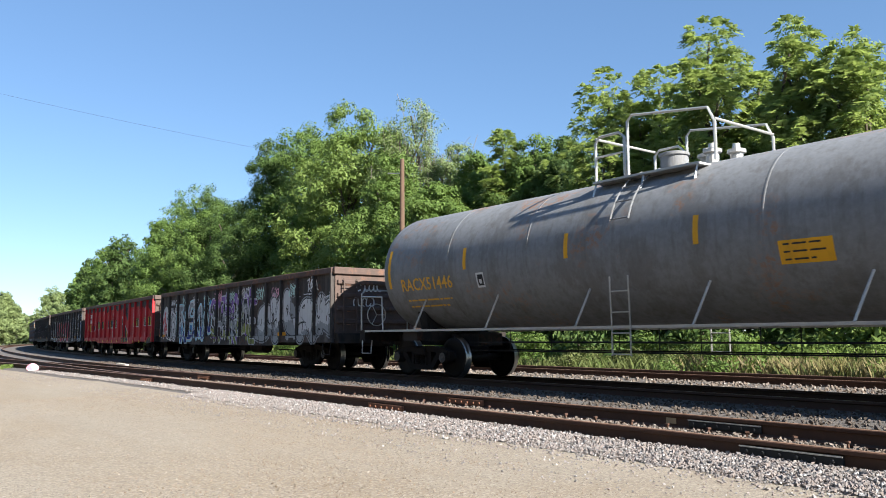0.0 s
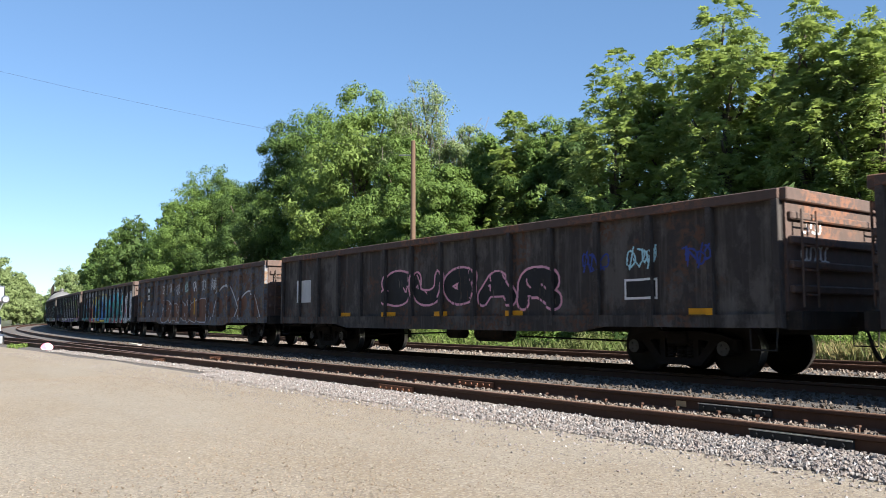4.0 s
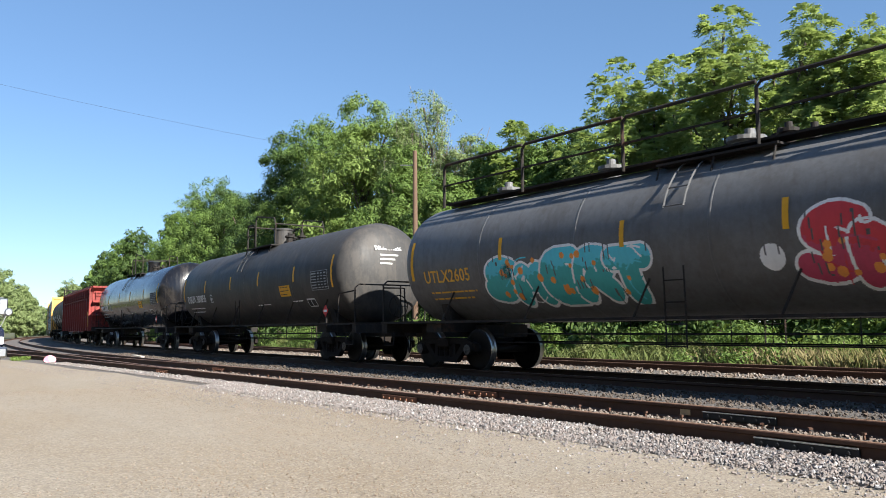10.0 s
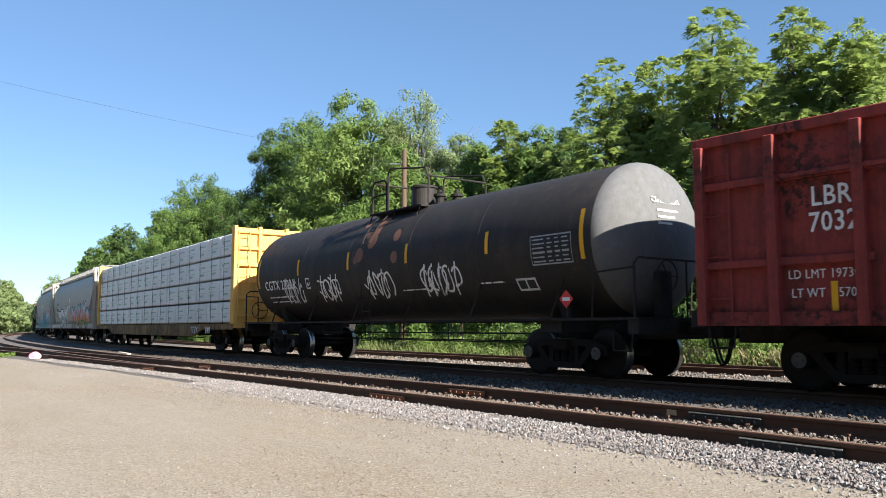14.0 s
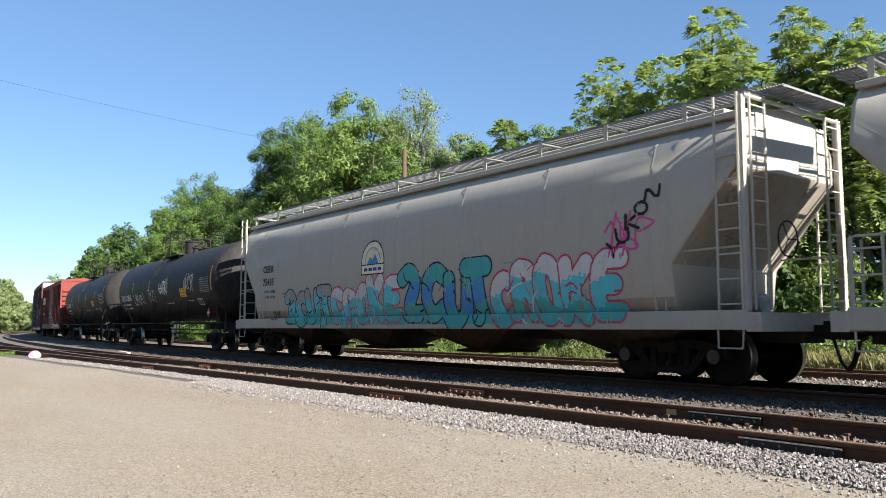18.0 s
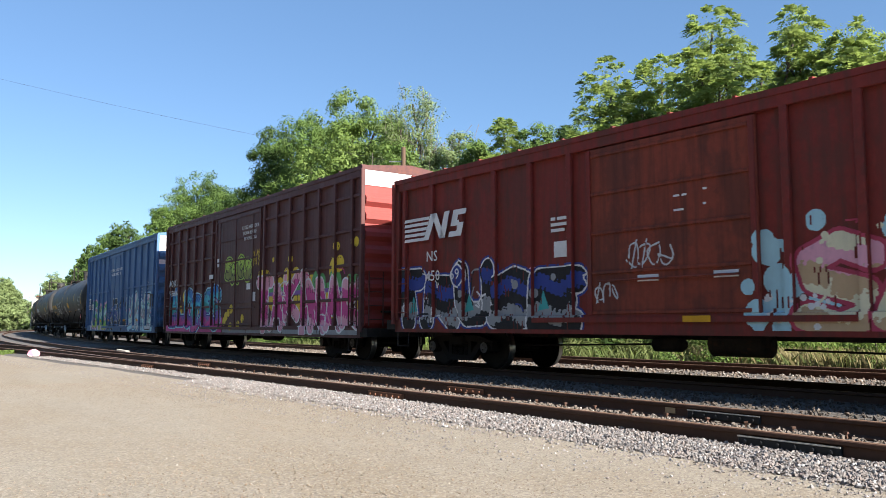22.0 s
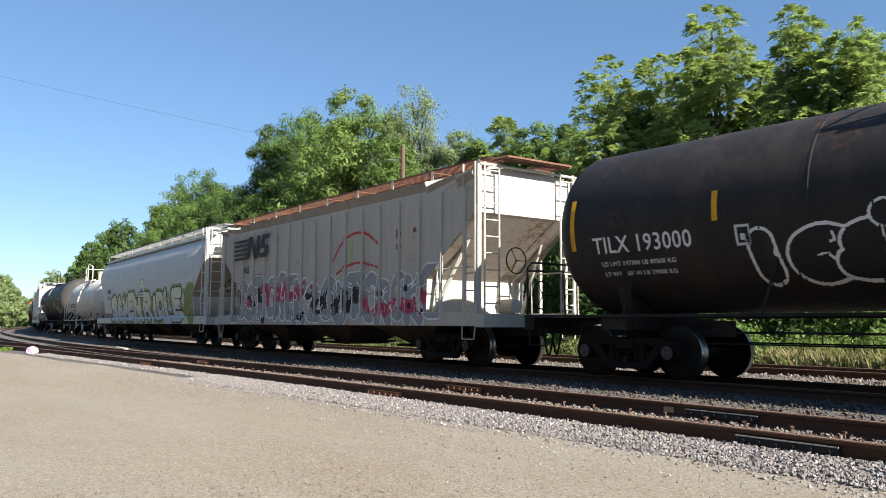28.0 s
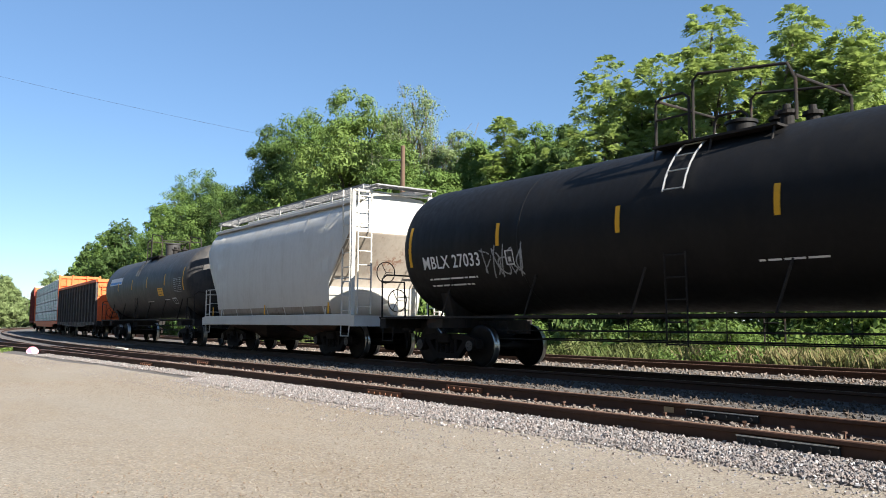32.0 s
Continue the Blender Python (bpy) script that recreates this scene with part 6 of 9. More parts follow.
def dress_tank(car, marks, mat=None, size=0.295, sign=True, table=True, plac=True, stripes=True, side_x=1.2, sign_x=0.4, ink=None, weights=()):
    """Reporting marks, reflectors, a data table and signs, where such tanks carry them."""
    mat = mat or M_LETTER
    b2, dia, zc = car["body"] / 2, car["dia"], car["zc"]
    zl = zc - 0.5
    if marks:
        tank_letters(car, marks, -b2 + side_x, zl, size, mat, dia, zc, bold=0.004, squeeze=0.88)
        for k in range(2):
            if weights:
                tank_letters(car, weights[k], -b2 + side_x + 0.1, zl - 0.22 - 0.17 * k, 0.085, mat, dia, zc)
            else:
                tank_bars(car, -b2 + side_x + 0.1, zl - 0.24 - 0.14 * k, [1.7 - 0.2 * k], mat, dia, zc, 0.035)
        m = pose(b2 - 0.062, -0.045 * len(marks), zc + 0.62, 90, 0, 90) @ pose(0, 0, 0, -20, 0, 0)
        lettering(car, marks, 0, 0, 0.13, mat, m=m, squeeze=0.78)
        for k in range(3):
            part("stencil", boxes((b2 - 0.045 + 0.012 * k, b2 - 0.03 + 0.012 * k, -0.34, 0.24 - 0.1 * k, zc + 0.46 - 0.12 * k, zc + 0.50 - 0.12 * k)), mat, car)
        if b2 > 7.2:
            s = tank_side(car, car["body"], dia, zc)
            x0 = -b2 + side_x + 2.75
            s.rect(x0, x0 + 0.24, zl - 0.04, zl + 0.26, "silver").rect(x0 + 0.03, x0 + 0.21, zl - 0.01, zl + 0.23, "black").rect(x0 + 0.08, x0 + 0.16, zl + 0.03, zl + 0.13, "silver").lay("stencil", "small framed letter box")
    if stripes:
        tank_reflectors(car, [-b2 + 0.75], dia, zc, zc - 0.42, zc + 0.5)
        tank_reflectors(car, [b2 * f for f in (-0.55, -0.18, 0.17, 0.55)], dia, zc, zc - 0.14, zc + 0.33)
        tank_reflectors(car, [b2 - 0.85], dia, zc, zc - 0.42, zc + 0.5)
    if sign:
        x0 = b2 * sign_x
        tank_panel(car, x0, zc - 0.56, 0.8, 0.34, M_YELLOW, dia, zc, "warning_sign", "yellow emergency notice")
        for k, w in enumerate((0.6, 0.66, 0.5)):
            tank_bars(car, x0 + 0.07, zc - 0.29 - 0.11 * k, [w], ink or M_LETTER_K, dia, zc, 0.026)
    if table:
        data_table(car, b2 - 2.2, zc - 0.46, 1.1, 0.56, dia, zc)
        s = tank_side(car, car["body"], dia, zc)
        x0 = b2 - 2.8
        s.rect(x0, x0 + 0.56, zc - 0.92, zc - 0.68, "silver").rect(x0 + 0.035, x0 + 0.25, zc - 0.885, zc - 0.715, "black").rect(x0 + 0.285, x0 + 0.525, zc - 0.885, zc - 0.715, "black").lay("stencil", "framed stencil box")
        tank_bars(car, b2 * 0.12, zc - 0.78, [1.1], mat, dia, zc, 0.03)
        tank_bars(car, b2 * 0.5, zc - 0.74, [0.8], mat, dia, zc, 0.03)
    if plac:
        diamond(car, b2 - 1.35, -1.36, 1.45, 0.17, M_RED_SIGN)
        part("placard_bracket", boxes((b2 - 1.38, b2 - 1.32, -1.35, -1.32, 1.06, 1.5)), M_STEEL_DARK, car)


def bars_y(car, x, z, rows, mat, y, height=0.06, gap=0.05):
    return bars(car, x, z, rows, mat, -y, height, gap)


def gon_marks(car, a, b, x=None, z=2.25, size=0.225, mat=None):
    b2 = car["body"] / 2
    x = -b2 + 1.28 if x is None else x
    step = car["body"] / 14
    x = -b2 + round((x + b2) / step) * step + 0.12
    lettering(car, a, x, z, size, mat or M_LETTER, y=-1.478, squeeze=0.78, bold=0.004)
    lettering(car, b, x, z - size * 1.35, size, mat or M_LETTER, y=-1.478, squeeze=0.78, bold=0.004)


def end_tags(car, seed, inks, z0=1.75, rows=2, size=0.26):
    """Hand-sprayed scribbles on the car's front end wall, each a flat ribbon."""
    rng = random.Random(seed)
    x = car["body"] / 2 + 0.045
    for r in range(rows):
        y = rng.uniform(-1.0, -0.7)
        z = z0 + 0.42 * r
        for k in range(rng.choice((4, 5, 6))):
            a0, turn = rng.uniform(0, 6.28), rng.choice((-1, 1))
            pts = rounded([(y + size * 0.3 * math.cos(a0 + turn * j * 1.1) + 0.08 * size * rng.uniform(-1, 1), z + size * (0.5 + 0.5 * math.sin(a0 + turn * j * 1.1))) for j in range(5)], 2)
            bm = bmesh.new()
            row = []
            for j, (py, pz) in enumerate(pts):
                qy, qz = pts[min(j + 1, len(pts) - 1)]
                ry, rz = pts[max(j - 1, 0)]
                d = Vector((0, qy - ry, qz - rz)).normalized() * 0.018
                row.append((bm.verts.new((x, py - d.z, pz + d.y)), bm.verts.new((x, py + d.z, pz - d.y))))
            for (a, b), (c, d) in zip(row[:-1], row[1:]):
                bm.faces.new((a, b, d, c))
            bmesh.ops.recalc_face_normals(bm, faces=bm.faces)
            part("graffiti", bm, INK[inks[r % len(inks)]], car)
            y += size * 0.5
    return car


def plates(side, xs, z=0.98, w=0.5, h=0.11):
    for x in xs:
        side.rect(x, x + w, z, z + h, "amber").lay("reflector", "amber reflector plate")


def top_tags(side, z, colours, n, x0, x1, size=0.3):
    for i in range(n):
        x = x0 + (x1 - x0) * (i + 0.2) / n
        side.tag(x, z + side.rng.uniform(-0.06, 0.06), size, colours[i % len(colours)], 4, 0.032)
    side.lay("graffiti", "row of small sprayed tags")


# --- head of the visible train: a grey tank
c1 = tank(1, 2.85, 2.5, M_GREY_TANK, "weathered grey tank car with rust patches and yellow marks", fittings="hoop", seam=(-5, -2.5, 2.5, 5), rail_mat=M_GALV, dome=(0.25, 0.28), ladder_dx=-0.15)
dress_tank(c1, "RACX51446", M_LETTER_Y, table=False, sign_x=0.34)

# --- graffiti gondolas
c2 = gon(2, M_GON, M_GON_TOP, "dark steel gondola covered in white graffiti")
s = gon_side(c2, L(2), 14, seed=2)
s.splash(-7.6, -6.9, 1.1, 2.0, "silver", 8, 0.3).word("XK", -7.75, -6.75, 1.0, 2.0, "red", "white", None, 0.2, 0.03).lay("graffiti", "red and white scrawl")
s.word("OBO", -6.65, -5.7, 0.9, 1.9, "silver", "black", "white", 0.5, 0.03, 0.06).lay("graffiti", "silver bubble letters")
s.splash(-5.6, -1.8, 1.0, 2.2, "blue", 12, 0.2).word("TXEKIN", -5.6, -1.9, 0.9, 2.15, ("navy", "black", "grey"), "silver", "sky", 0.26, 0.045, 0.06, 1, 0.14).lay("graffiti", "silver blue block letters")
s.splash(-1.7, 2.4, 0.9, 2.3, "violet", 16, 0.22).splash(-1.7, 2.4, 0.85, 1.5, "olive", 12, 0.2).word("SHTRKBNE", -1.7, 2.4, 0.88, 2.15, ("olive", "black", "grey", "black", "violet"), "silver", None, 0.3, 0.04, 0.05, 1, 0.18).lay("graffiti", "white outlined angular letters")
s.splash(2.5, 7.8, 0.9, 2.2, "grey", 20, 0.2).word("SYLRK", 2.5, 7.7, 0.92, 2.2, ("grey", "silver", "silver"), "black", "grey", 0.46, 0.03, 0.04, 2, 0.12).lay("graffiti", "silver bubble letters with black lines")
top_tags(s, 2.2, ("mint", "white", "mint", "pink"), 10, -5.2, 7.2)
plates(s, (-7.7, 4.2))
gon_marks(c2, "MW CX", "201 003")

c3 = gon(3, M_GON_RED, M_GON_TOP, "red gondola with black panels and yellow trim")
s = gon_side(c3, L(3), 14, seed=3)
for x, w, z in ((-4.45, 1.7, 1.48), (-1.7, 2.05, 1.5), (4.15, 0.9, 1.5), (6.1, 1.3, 1.52)):
    s.rect(x - 0.03, x + w + 0.03, z - 0.03, z + 0.36, "silver").rect(x, x + w, z, z + 0.38, "black")
    for k in (0.12, 0.34, 0.6, 0.86):
        s.poly([(x + w * k, z), (x + w * k + 0.07, z), (x + w * k + 0.03, z + 0.38), (x + w * k - 0.05, z + 0.38)], "yellow")
s.poly([(1.3, 2.62), (3.15, 2.62), (3.15, 1.7), (2.95, 1.72), (2.3, 2.15)], "black")
s.poly([(1.62, 2.0), (2.1, 1.85), (3.35, 0.8), (1.9, 0.75), (1.7, 1.5)], "black")
s.stroke([(1.62, 2.02), (1.95, 1.8), (2.65, 1.4), (3.4, 0.82)], 0.045, "white").rect(3.13, 3.17, 1.75, 2.6, "white")
s.stroke([(1.98, 1.65), (2.1, 0.78)], 0.07, "yellow", 0).stroke([(2.12, 1.6), (2.22, 0.78)], 0.06, "yellow", 0).stroke([(2.68, 1.3), (2.74, 0.8)], 0.07, "yellow", 0).poly([(2.98, 1.95), (3.12, 1.95), (3.12, 1.6)], "yellow")
s.splash(-8.0, 8.0, 2.4, 2.62, "black", 60, 0.14)
s.poly([(5.4, 2.62), (7.6, 2.62), (7.6, 1.7), (7.42, 1.95), (7.1, 2.22), (6.5, 2.42)], "black").poly([(7.6, 1.6), (7.6, 0.72), (6.7, 0.72), (7.15, 0.95), (7.42, 1.3)], "black").rect(7.36, 7.42, 0.85, 1.4, "yellow")
for x in np.arange(-7.4, 7.4, 1.18):
    s.rect(x, x + 0.12, 0.74, 0.84, "yellow")
s.rect(-6.0, -5.3, 1.4, 1.66, "black").stroke([(-5.9, 1.36), (-5.2, 1.36), (-5.15, 1.6)], 0.035, "silver")
for x in (-4.25, -0.05, 4.45, 6.7):
    s.rect(x, x + 0.035, 1.0, 2.3, "silver")
s.lay("graffiti", "black windows with yellow bars and pale outlines")
s.tag(-6.8, 1.35, 0.34, "yellow", 3, 0.06).lay("graffiti", "yellow tag")
bm = boxes((-7.9, 7.9, -1.478, -1.472, 2.42, 2.62))
part("black_band", bm, M_LETTER_K, c3, "black band under the rim")
gon_marks(c3, "MW CX", "201 011", z=2.1, x=-6.35)

c4 = gon(4, M_GON, M_GON_TOP, "dark steel gondola with red and white graffiti")
s = gon_side(c4, L(4), 14, seed=4)
s.rect(-7.5, -5.6, 0.9, 2.05, "silver").splash(-7.4, -5.7, 1.0, 2.0, "black", 9, 0.16).splash(-7.4, -5.7, 1.0, 1.9, "white", 7, 0.18).lay("graffiti", "silver and black sprayed panel")
s.word("UOR", -5.6, -3.75, 0.85, 2.15, "grey", "black", "white", 0.4, 0.03, 0.08, 0).lay("graffiti", "boxy grey letters")
s.word("PULSE", -3.67, 0.2, 0.8, 2.1, ("crimson", "crimson", "red"), "white", None, 0.44, 0.04, 0.03).word("VB", 0.1, 2.4, 0.78, 2.25, "crimson", "white", None, 0.44, 0.045).lay("graffiti", "crimson bubble letters outlined in white")
s.splash(2.75, 5.1, 1.1, 2.0, "grey", 22, 0.13).word("KOLM", 2.7, 5.1, 0.95, 2.1, ("grey", "silver", "black"), "black", "silver", 0.22, 0.045, 0.04, 1).tag(3.7, 2.0, 0.2, "black", 3, 0.03).lay("graffiti", "silver letters on a grey haze")
s.stroke([(5.4, 0.85), (5.4, 1.3), (5.7, 1.75), (6.1, 1.95), (6.3, 1.75), (6.1, 1.6)], 0.05, "silver").stroke([(5.7, 0.85), (6.0, 1.15), (6.35, 1.3), (6.55, 1.6), (6.3, 1.7)], 0.05, "silver")
s.word("SRF", 6.65, 7.75, 0.85, 1.95, ("grey", "black", "navy"), "silver", None, 0.34, 0.055).splash(6.7, 7.7, 0.9, 1.3, "blue", 8, 0.08).lay("graffiti", "thin silver outlined letters")
s.rect(5.58, 6.08, 1.24, 1.6, "white").rect(5.62, 6.04, 1.28, 1.56, "black").rect(5.82, 5.84, 1.28, 1.56, "white").lay("stencil_panel", "framed data panel")
s.rect(7.7, 7.93, 1.28, 1.8, "amber").lay("stencil_panel", "amber stencil panel")
s.rect(7.6, 7.93, 1.12, 1.22, "crimson").lay("stencil_panel", "red strip")
s.tag(5.75, 2.15, 0.3, "white", 4, 0.035).tag(7.2, 2.2, 0.3, "white", 5, 0.04).tag(6.75, 2.5, 0.26, "cream", 4, 0.03).tag(1.2, 2.3, 0.16, "mint", 4, 0.03).lay("graffiti", "small tags")
plates(s, (-5.9, -2.2, -0.1, 1.9, 4.85))
gon_marks(c4, "MW CX", "201065", x=-5.6, z=2.3)
c5 = gon(5, M_GON, M_GON_TOP, "dark rusty gondola with pink outlined letters")
s = gon_side(c5, L(5), 14, seed=5)
for k, c in enumerate("SUGAR"):
    s.word(c, -2.4 + k * 1.25, -1.4 + k * 1.25, 1.2, 2.0, "black", "pink", None, 0.3, 0.05)
s.lay("graffiti", "pink outlined letters")
s.rect(-7.1, -6.4, 1.4, 2.05, "silver").rect(5.3, 6.0, 1.25, 1.6, "white").rect(5.34, 5.96, 1.29, 1.56, "black").lay("stencil_panel", "pale stencil panels")
top_tags(s, 1.75, ("navy", "sky"), 3, 4.2, 7.4)
plates(s, (-4.6, -2.4, -0.3, 2.2, 6.6))

c6 = gon(6, M_GON_RUST, M_GON_TOP, "rust brown gondola with a black number panel")
s = gon_side(c6, L(6), 14, seed=6)
s.splash(-4.2, 7.5, 1.1, 1.9, "brown", 14, 0.3).word("DANKE", -4.0, 2.2, 0.85, 1.75, "brown", "silver", None, 0.46, 0.035).stroke([(2.8, 0.9), (3.4, 2.0), (4.6, 2.2), (5.2, 1.7), (5.9, 0.9)], 0.07, "silver").stroke([(5.2, 1.0), (6.0, 1.8), (7.0, 1.9), (7.6, 1.0)], 0.06, "silver").lay("graffiti", "faded brown letters with white outlines")
top_tags(s, 2.05, ("white", "silver", "white", "mint"), 7, -4.2, 3.6, 0.34)
s.rect(-6.72, -5.55, 1.72, 2.45, "black").lay("number_panel", "black number panel")
reflectors(c6, (-7.85, -3.6, 0.6, 4.4), 1.1, 1.75, -1.476)
lettering(c6, "AMGX", -6.65, 2.14, 0.225, M_LETTER, y=-1.482, bold=0.008, squeeze=0.84)
lettering(c6, "2526", -6.6, 1.81, 0.225, M_LETTER, y=-1.482, bold=0.008, squeeze=0.95)
s.stroke([(-6.2, 1.2), (-5.8, 1.0), (-5.5, 1.35)], 0.05, "silver").stroke([(-7.6, 1.6), (-7.2, 1.4), (-7.5, 1.2), (-7.0, 1.5)], 0.035, "silver").lay("graffiti", "white scrawl")

c7 = gon(7, M_GON, M_GON_TOP, "dark gondola with blue, green and red graffiti")
s = gon_side(c7, L(7), 14, seed=7)
s.word("MNK", -7.7, -5.7, 0.9, 1.95, "black", "cyan", ("teal", "violet"), 0.46, 0.04, 0.05).lay("graffiti", "black bubble letters outlined in turquoise")
s.splash(-4.6, 5.8, 0.95, 1.5, "red", 30, 0.4).splash(-4.0, 0.6, 1.6, 2.15, "yellow", 16, 0.2)
s.word("MUZ", -4.1, 0.4, 0.8, 2.2, ("blue", "blue", "sky"), "black", "yellow", 0.38, 0.04, 0.1, 0)
s.word("ESRM", 0.5, 5.2, 0.8, 2.25, ("teal", "teal", "cyan"), "black", "silver", 0.4, 0.06, 0.04, 0, 0.14)
s.splash(1.8, 2.5, 1.0, 2.1, "violet", 8, 0.16).splash(-2.6, -2.0, 0.9, 2.0, "green", 8, 0.16)
s.lay("graffiti", "large blue, green and turquoise letters on red and yellow")
s.word("CLUB", 5.75, 7.8, 0.85, 2.1, ("silver", "white"), "black", "white", 0.46, 0.035, 0.05).lay("graffiti", "silver bubble letters")
s.rect(4.9, 5.5, 1.3, 1.7, "white").rect(4.94, 5.46, 1.34, 1.66, "black").lay("stencil_panel", "framed black data panel")
top_tags(s, 2.28, ("white", "silver"), 11, -7.5, 5.4, 0.3)
top_tags(s, 1.6, ("white", "pink"), 3, -5.6, -4.4, 0.26)
lettering(c7, "MW", -5.72, 2.3, 0.2, M_LETTER, y=-1.478, squeeze=0.8)
lettering(c7, "200", -5.72, 2.02, 0.2, M_LETTER, y=-1.478, squeeze=0.8)
lettering(c7, "CX", -4.54, 2.3, 0.2, M_LETTER, y=-1.478, squeeze=0.8)
lettering(c7, "984", -4.54, 2.02, 0.2, M_LETTER, y=-1.478, squeeze=0.8)

c8 = gon(8, M_GON, M_GON_TOP, "dark gondola with silver letters on green graffiti")
s = gon_side(c8, L(8), 14, seed=8)
s.word("OES", -7.8, -5.6, 0.85, 1.85, ("navy", "silver"), "white", "navy", 0.36, 0.03, 0.05).lay("graffiti", "blue and white letters")
s.splash(-3.2, 6.3, 1.2, 2.3, "green", 60, 0.3).splash(4.9, 6.4, 0.95, 2.0, "lime", 14, 0.35)
s.word("NEGOMEN", -3.1, 5.2, 0.82, 2.2, ("silver", "silver", "cream"), "black", "violet", 0.4, 0.05, 0.07, 0, 0.1).lay("graffiti", "big silver letters edged in violet on green")
s.word("KEY", 6.2, 7.8, 0.9, 2.1, ("pink", "silver"), "crimson", "white", 0.34, 0.03, 0.05).lay("graffiti", "pink and silver letters")
top_tags(s, 2.1, ("white", "cyan", "silver"), 3, -5.5, -3.0, 0.24)
top_tags(s, 1.3, ("cyan", "mint"), 3, -5.3, -3.2, 0.4)
top_tags(s, 2.3, ("white",), 5, -3.0, 7.5, 0.3)
s.rect(6.9, 7.6, 1.25, 1.6, "white").rect(6.94, 7.56, 1.29, 1.56, "violet").lay("stencil_panel", "framed data panel")
plates(s, (-7.6, -3.6, -0.9, 1.4, 3.8, 6.6))
gon_marks(c8, "MW CX", "201 031", x=-6.3)

c9 = gon(9, M_GON, M_GON_TOP, "dark gondola with pale turquoise and white graffiti")
s = gon_side(c9, L(9), 14, seed=9)
s.word("DUBS", -7.8, -5.7, 0.8, 2.1, ("black", "teal", "black"), "sky", "teal", 0.36, 0.035, 0.06).lay("graffiti", "turquoise outlined letters")
s.splash(-5.3, -2.1, 0.85, 1.9, "teal", 26, 0.2).splash(-5.3, -2.2, 0.9, 1.8, "tan", 9, 0.12).word("STHEL", -5.3, -2.1, 0.8, 2.0, ("sky", "mint", "silver"), "grey", None, 0.4, 0.025, 0.05, 0, 0.12).lay("graffiti", "pale turquoise block letters")
s.splash(-1.8, 3.8, 0.9, 2.2, "brown", 26, 0.25)
s.splash(-2.0, -1.0, 0.9, 2.0, "silver", 14, 0.3).splash(-1.9, -1.1, 1.0, 1.7, "tan", 6, 0.2).tag(-1.8, 1.5, 0.22, "brown", 3, 0.03).tag(-1.75, 1.2, 0.22, "brown", 3, 0.03)
s.splash(-0.9, 1.2, 0.95, 2.1, "white", 16, 0.2).word("WYK", -1.0, 1.2, 0.85, 2.25, ("black", "navy", "black"), "white", None, 0.24, 0.05, 0.03, 1, 0.2).word("LERD", 1.0, 4.0, 0.82, 2.25, ("tan", "silver", "tan", "brown"), "black", "silver", 0.26, 0.04, 0.03, 1, 0.2).lay("graffiti", "black, white and tan letters")
s.splash(4.4, 7.4, 1.0, 2.1, "pink", 22, 0.34)
s.word("SOK", 4.2, 7.5, 0.82, 2.3, ("mint", "mint"), "black", "pink", 0.38, 0.07, 0.12, 1).lay("graffiti", "mint letters on pink")
top_tags(s, 2.25, ("silver", "white", "sky"), 4, 2.0, 7.4, 0.34)
s.rect(5.3, 5.95, 1.3, 1.66, "white").rect(5.34, 5.91, 1.34, 1.62, "black").lay("stencil_panel", "framed data panel")
s.rect(7.0, 7.55, 1.55, 1.82, "amber")
plates(s, (-7.4, -3.9, 1.0, 3.6))
gon_marks(c9, "MW CX", "301038", x=-6.35)

for n_, (car_, inks_) in enumerate(((c2, ("silver", "white")), (c3, ("cream", "white")), (c4, ("white", "silver")), (c5, ("silver",)), (c7, ("white", "cream")), (c8, ("silver", "white")), (c9, ("cream", "white")))):
    end_tags(car_, 300 + n_, inks_, rows=2)

# --- tanks
c10 = tank(10, 2.85, 2.47, M_DARK_TANK, "charcoal tank car with long top rails and graffiti", fittings="long", seam=(-5.5, -2.7, 0.2, 3.0, 5.6))
dress_tank(c10, "UTLX2605", M_LETTER_Y, sign=False, table=False)
s = tank_side(c10, L(10) - 2.4, 2.85, 2.47, 10)
s.word("SMERT", -5.35, -1.1, 1.38, 2.38, ("teal", "teal", "cyan"), "white", None, 0.5, 0.05).splash(-5.1, -1.3, 1.5, 2.3, "orange", 26, 0.075).lay("graffiti", "turquoise bubble letters with orange dots")
s.word("SNEAK", 1.6, 5.8, 1.45, 2.55, ("crimson", "red"), "white", None, 0.42, 0.05).splash(1.9, 5.6, 1.6, 2.4, "orange", 22, 0.07)
s.disc(1.2, 1.95, 0.2, "white").disc(6.2, 2.2, 0.24, "white").disc(6.2, 2.22, 0.17, "crimson").disc(6.35, 1.8, 0.17, "white").lay("graffiti", "red bubble letters outlined in white")
c11 = tank(11, 2.9, 2.52, M_BLACK, "dark charcoal tank car with white lettering", fittings="hoop", seam=(-4, 0, 4))
dress_tank(c11, "DBUX 300856")
c12 = tank(12, 3.0, 2.62, M_BLACK_GLOSS, "clean glossy black tank car", ends=3.0, fittings="hoop", seam=(-4, 4))
dress_tank(c12, "VMSX 300708")

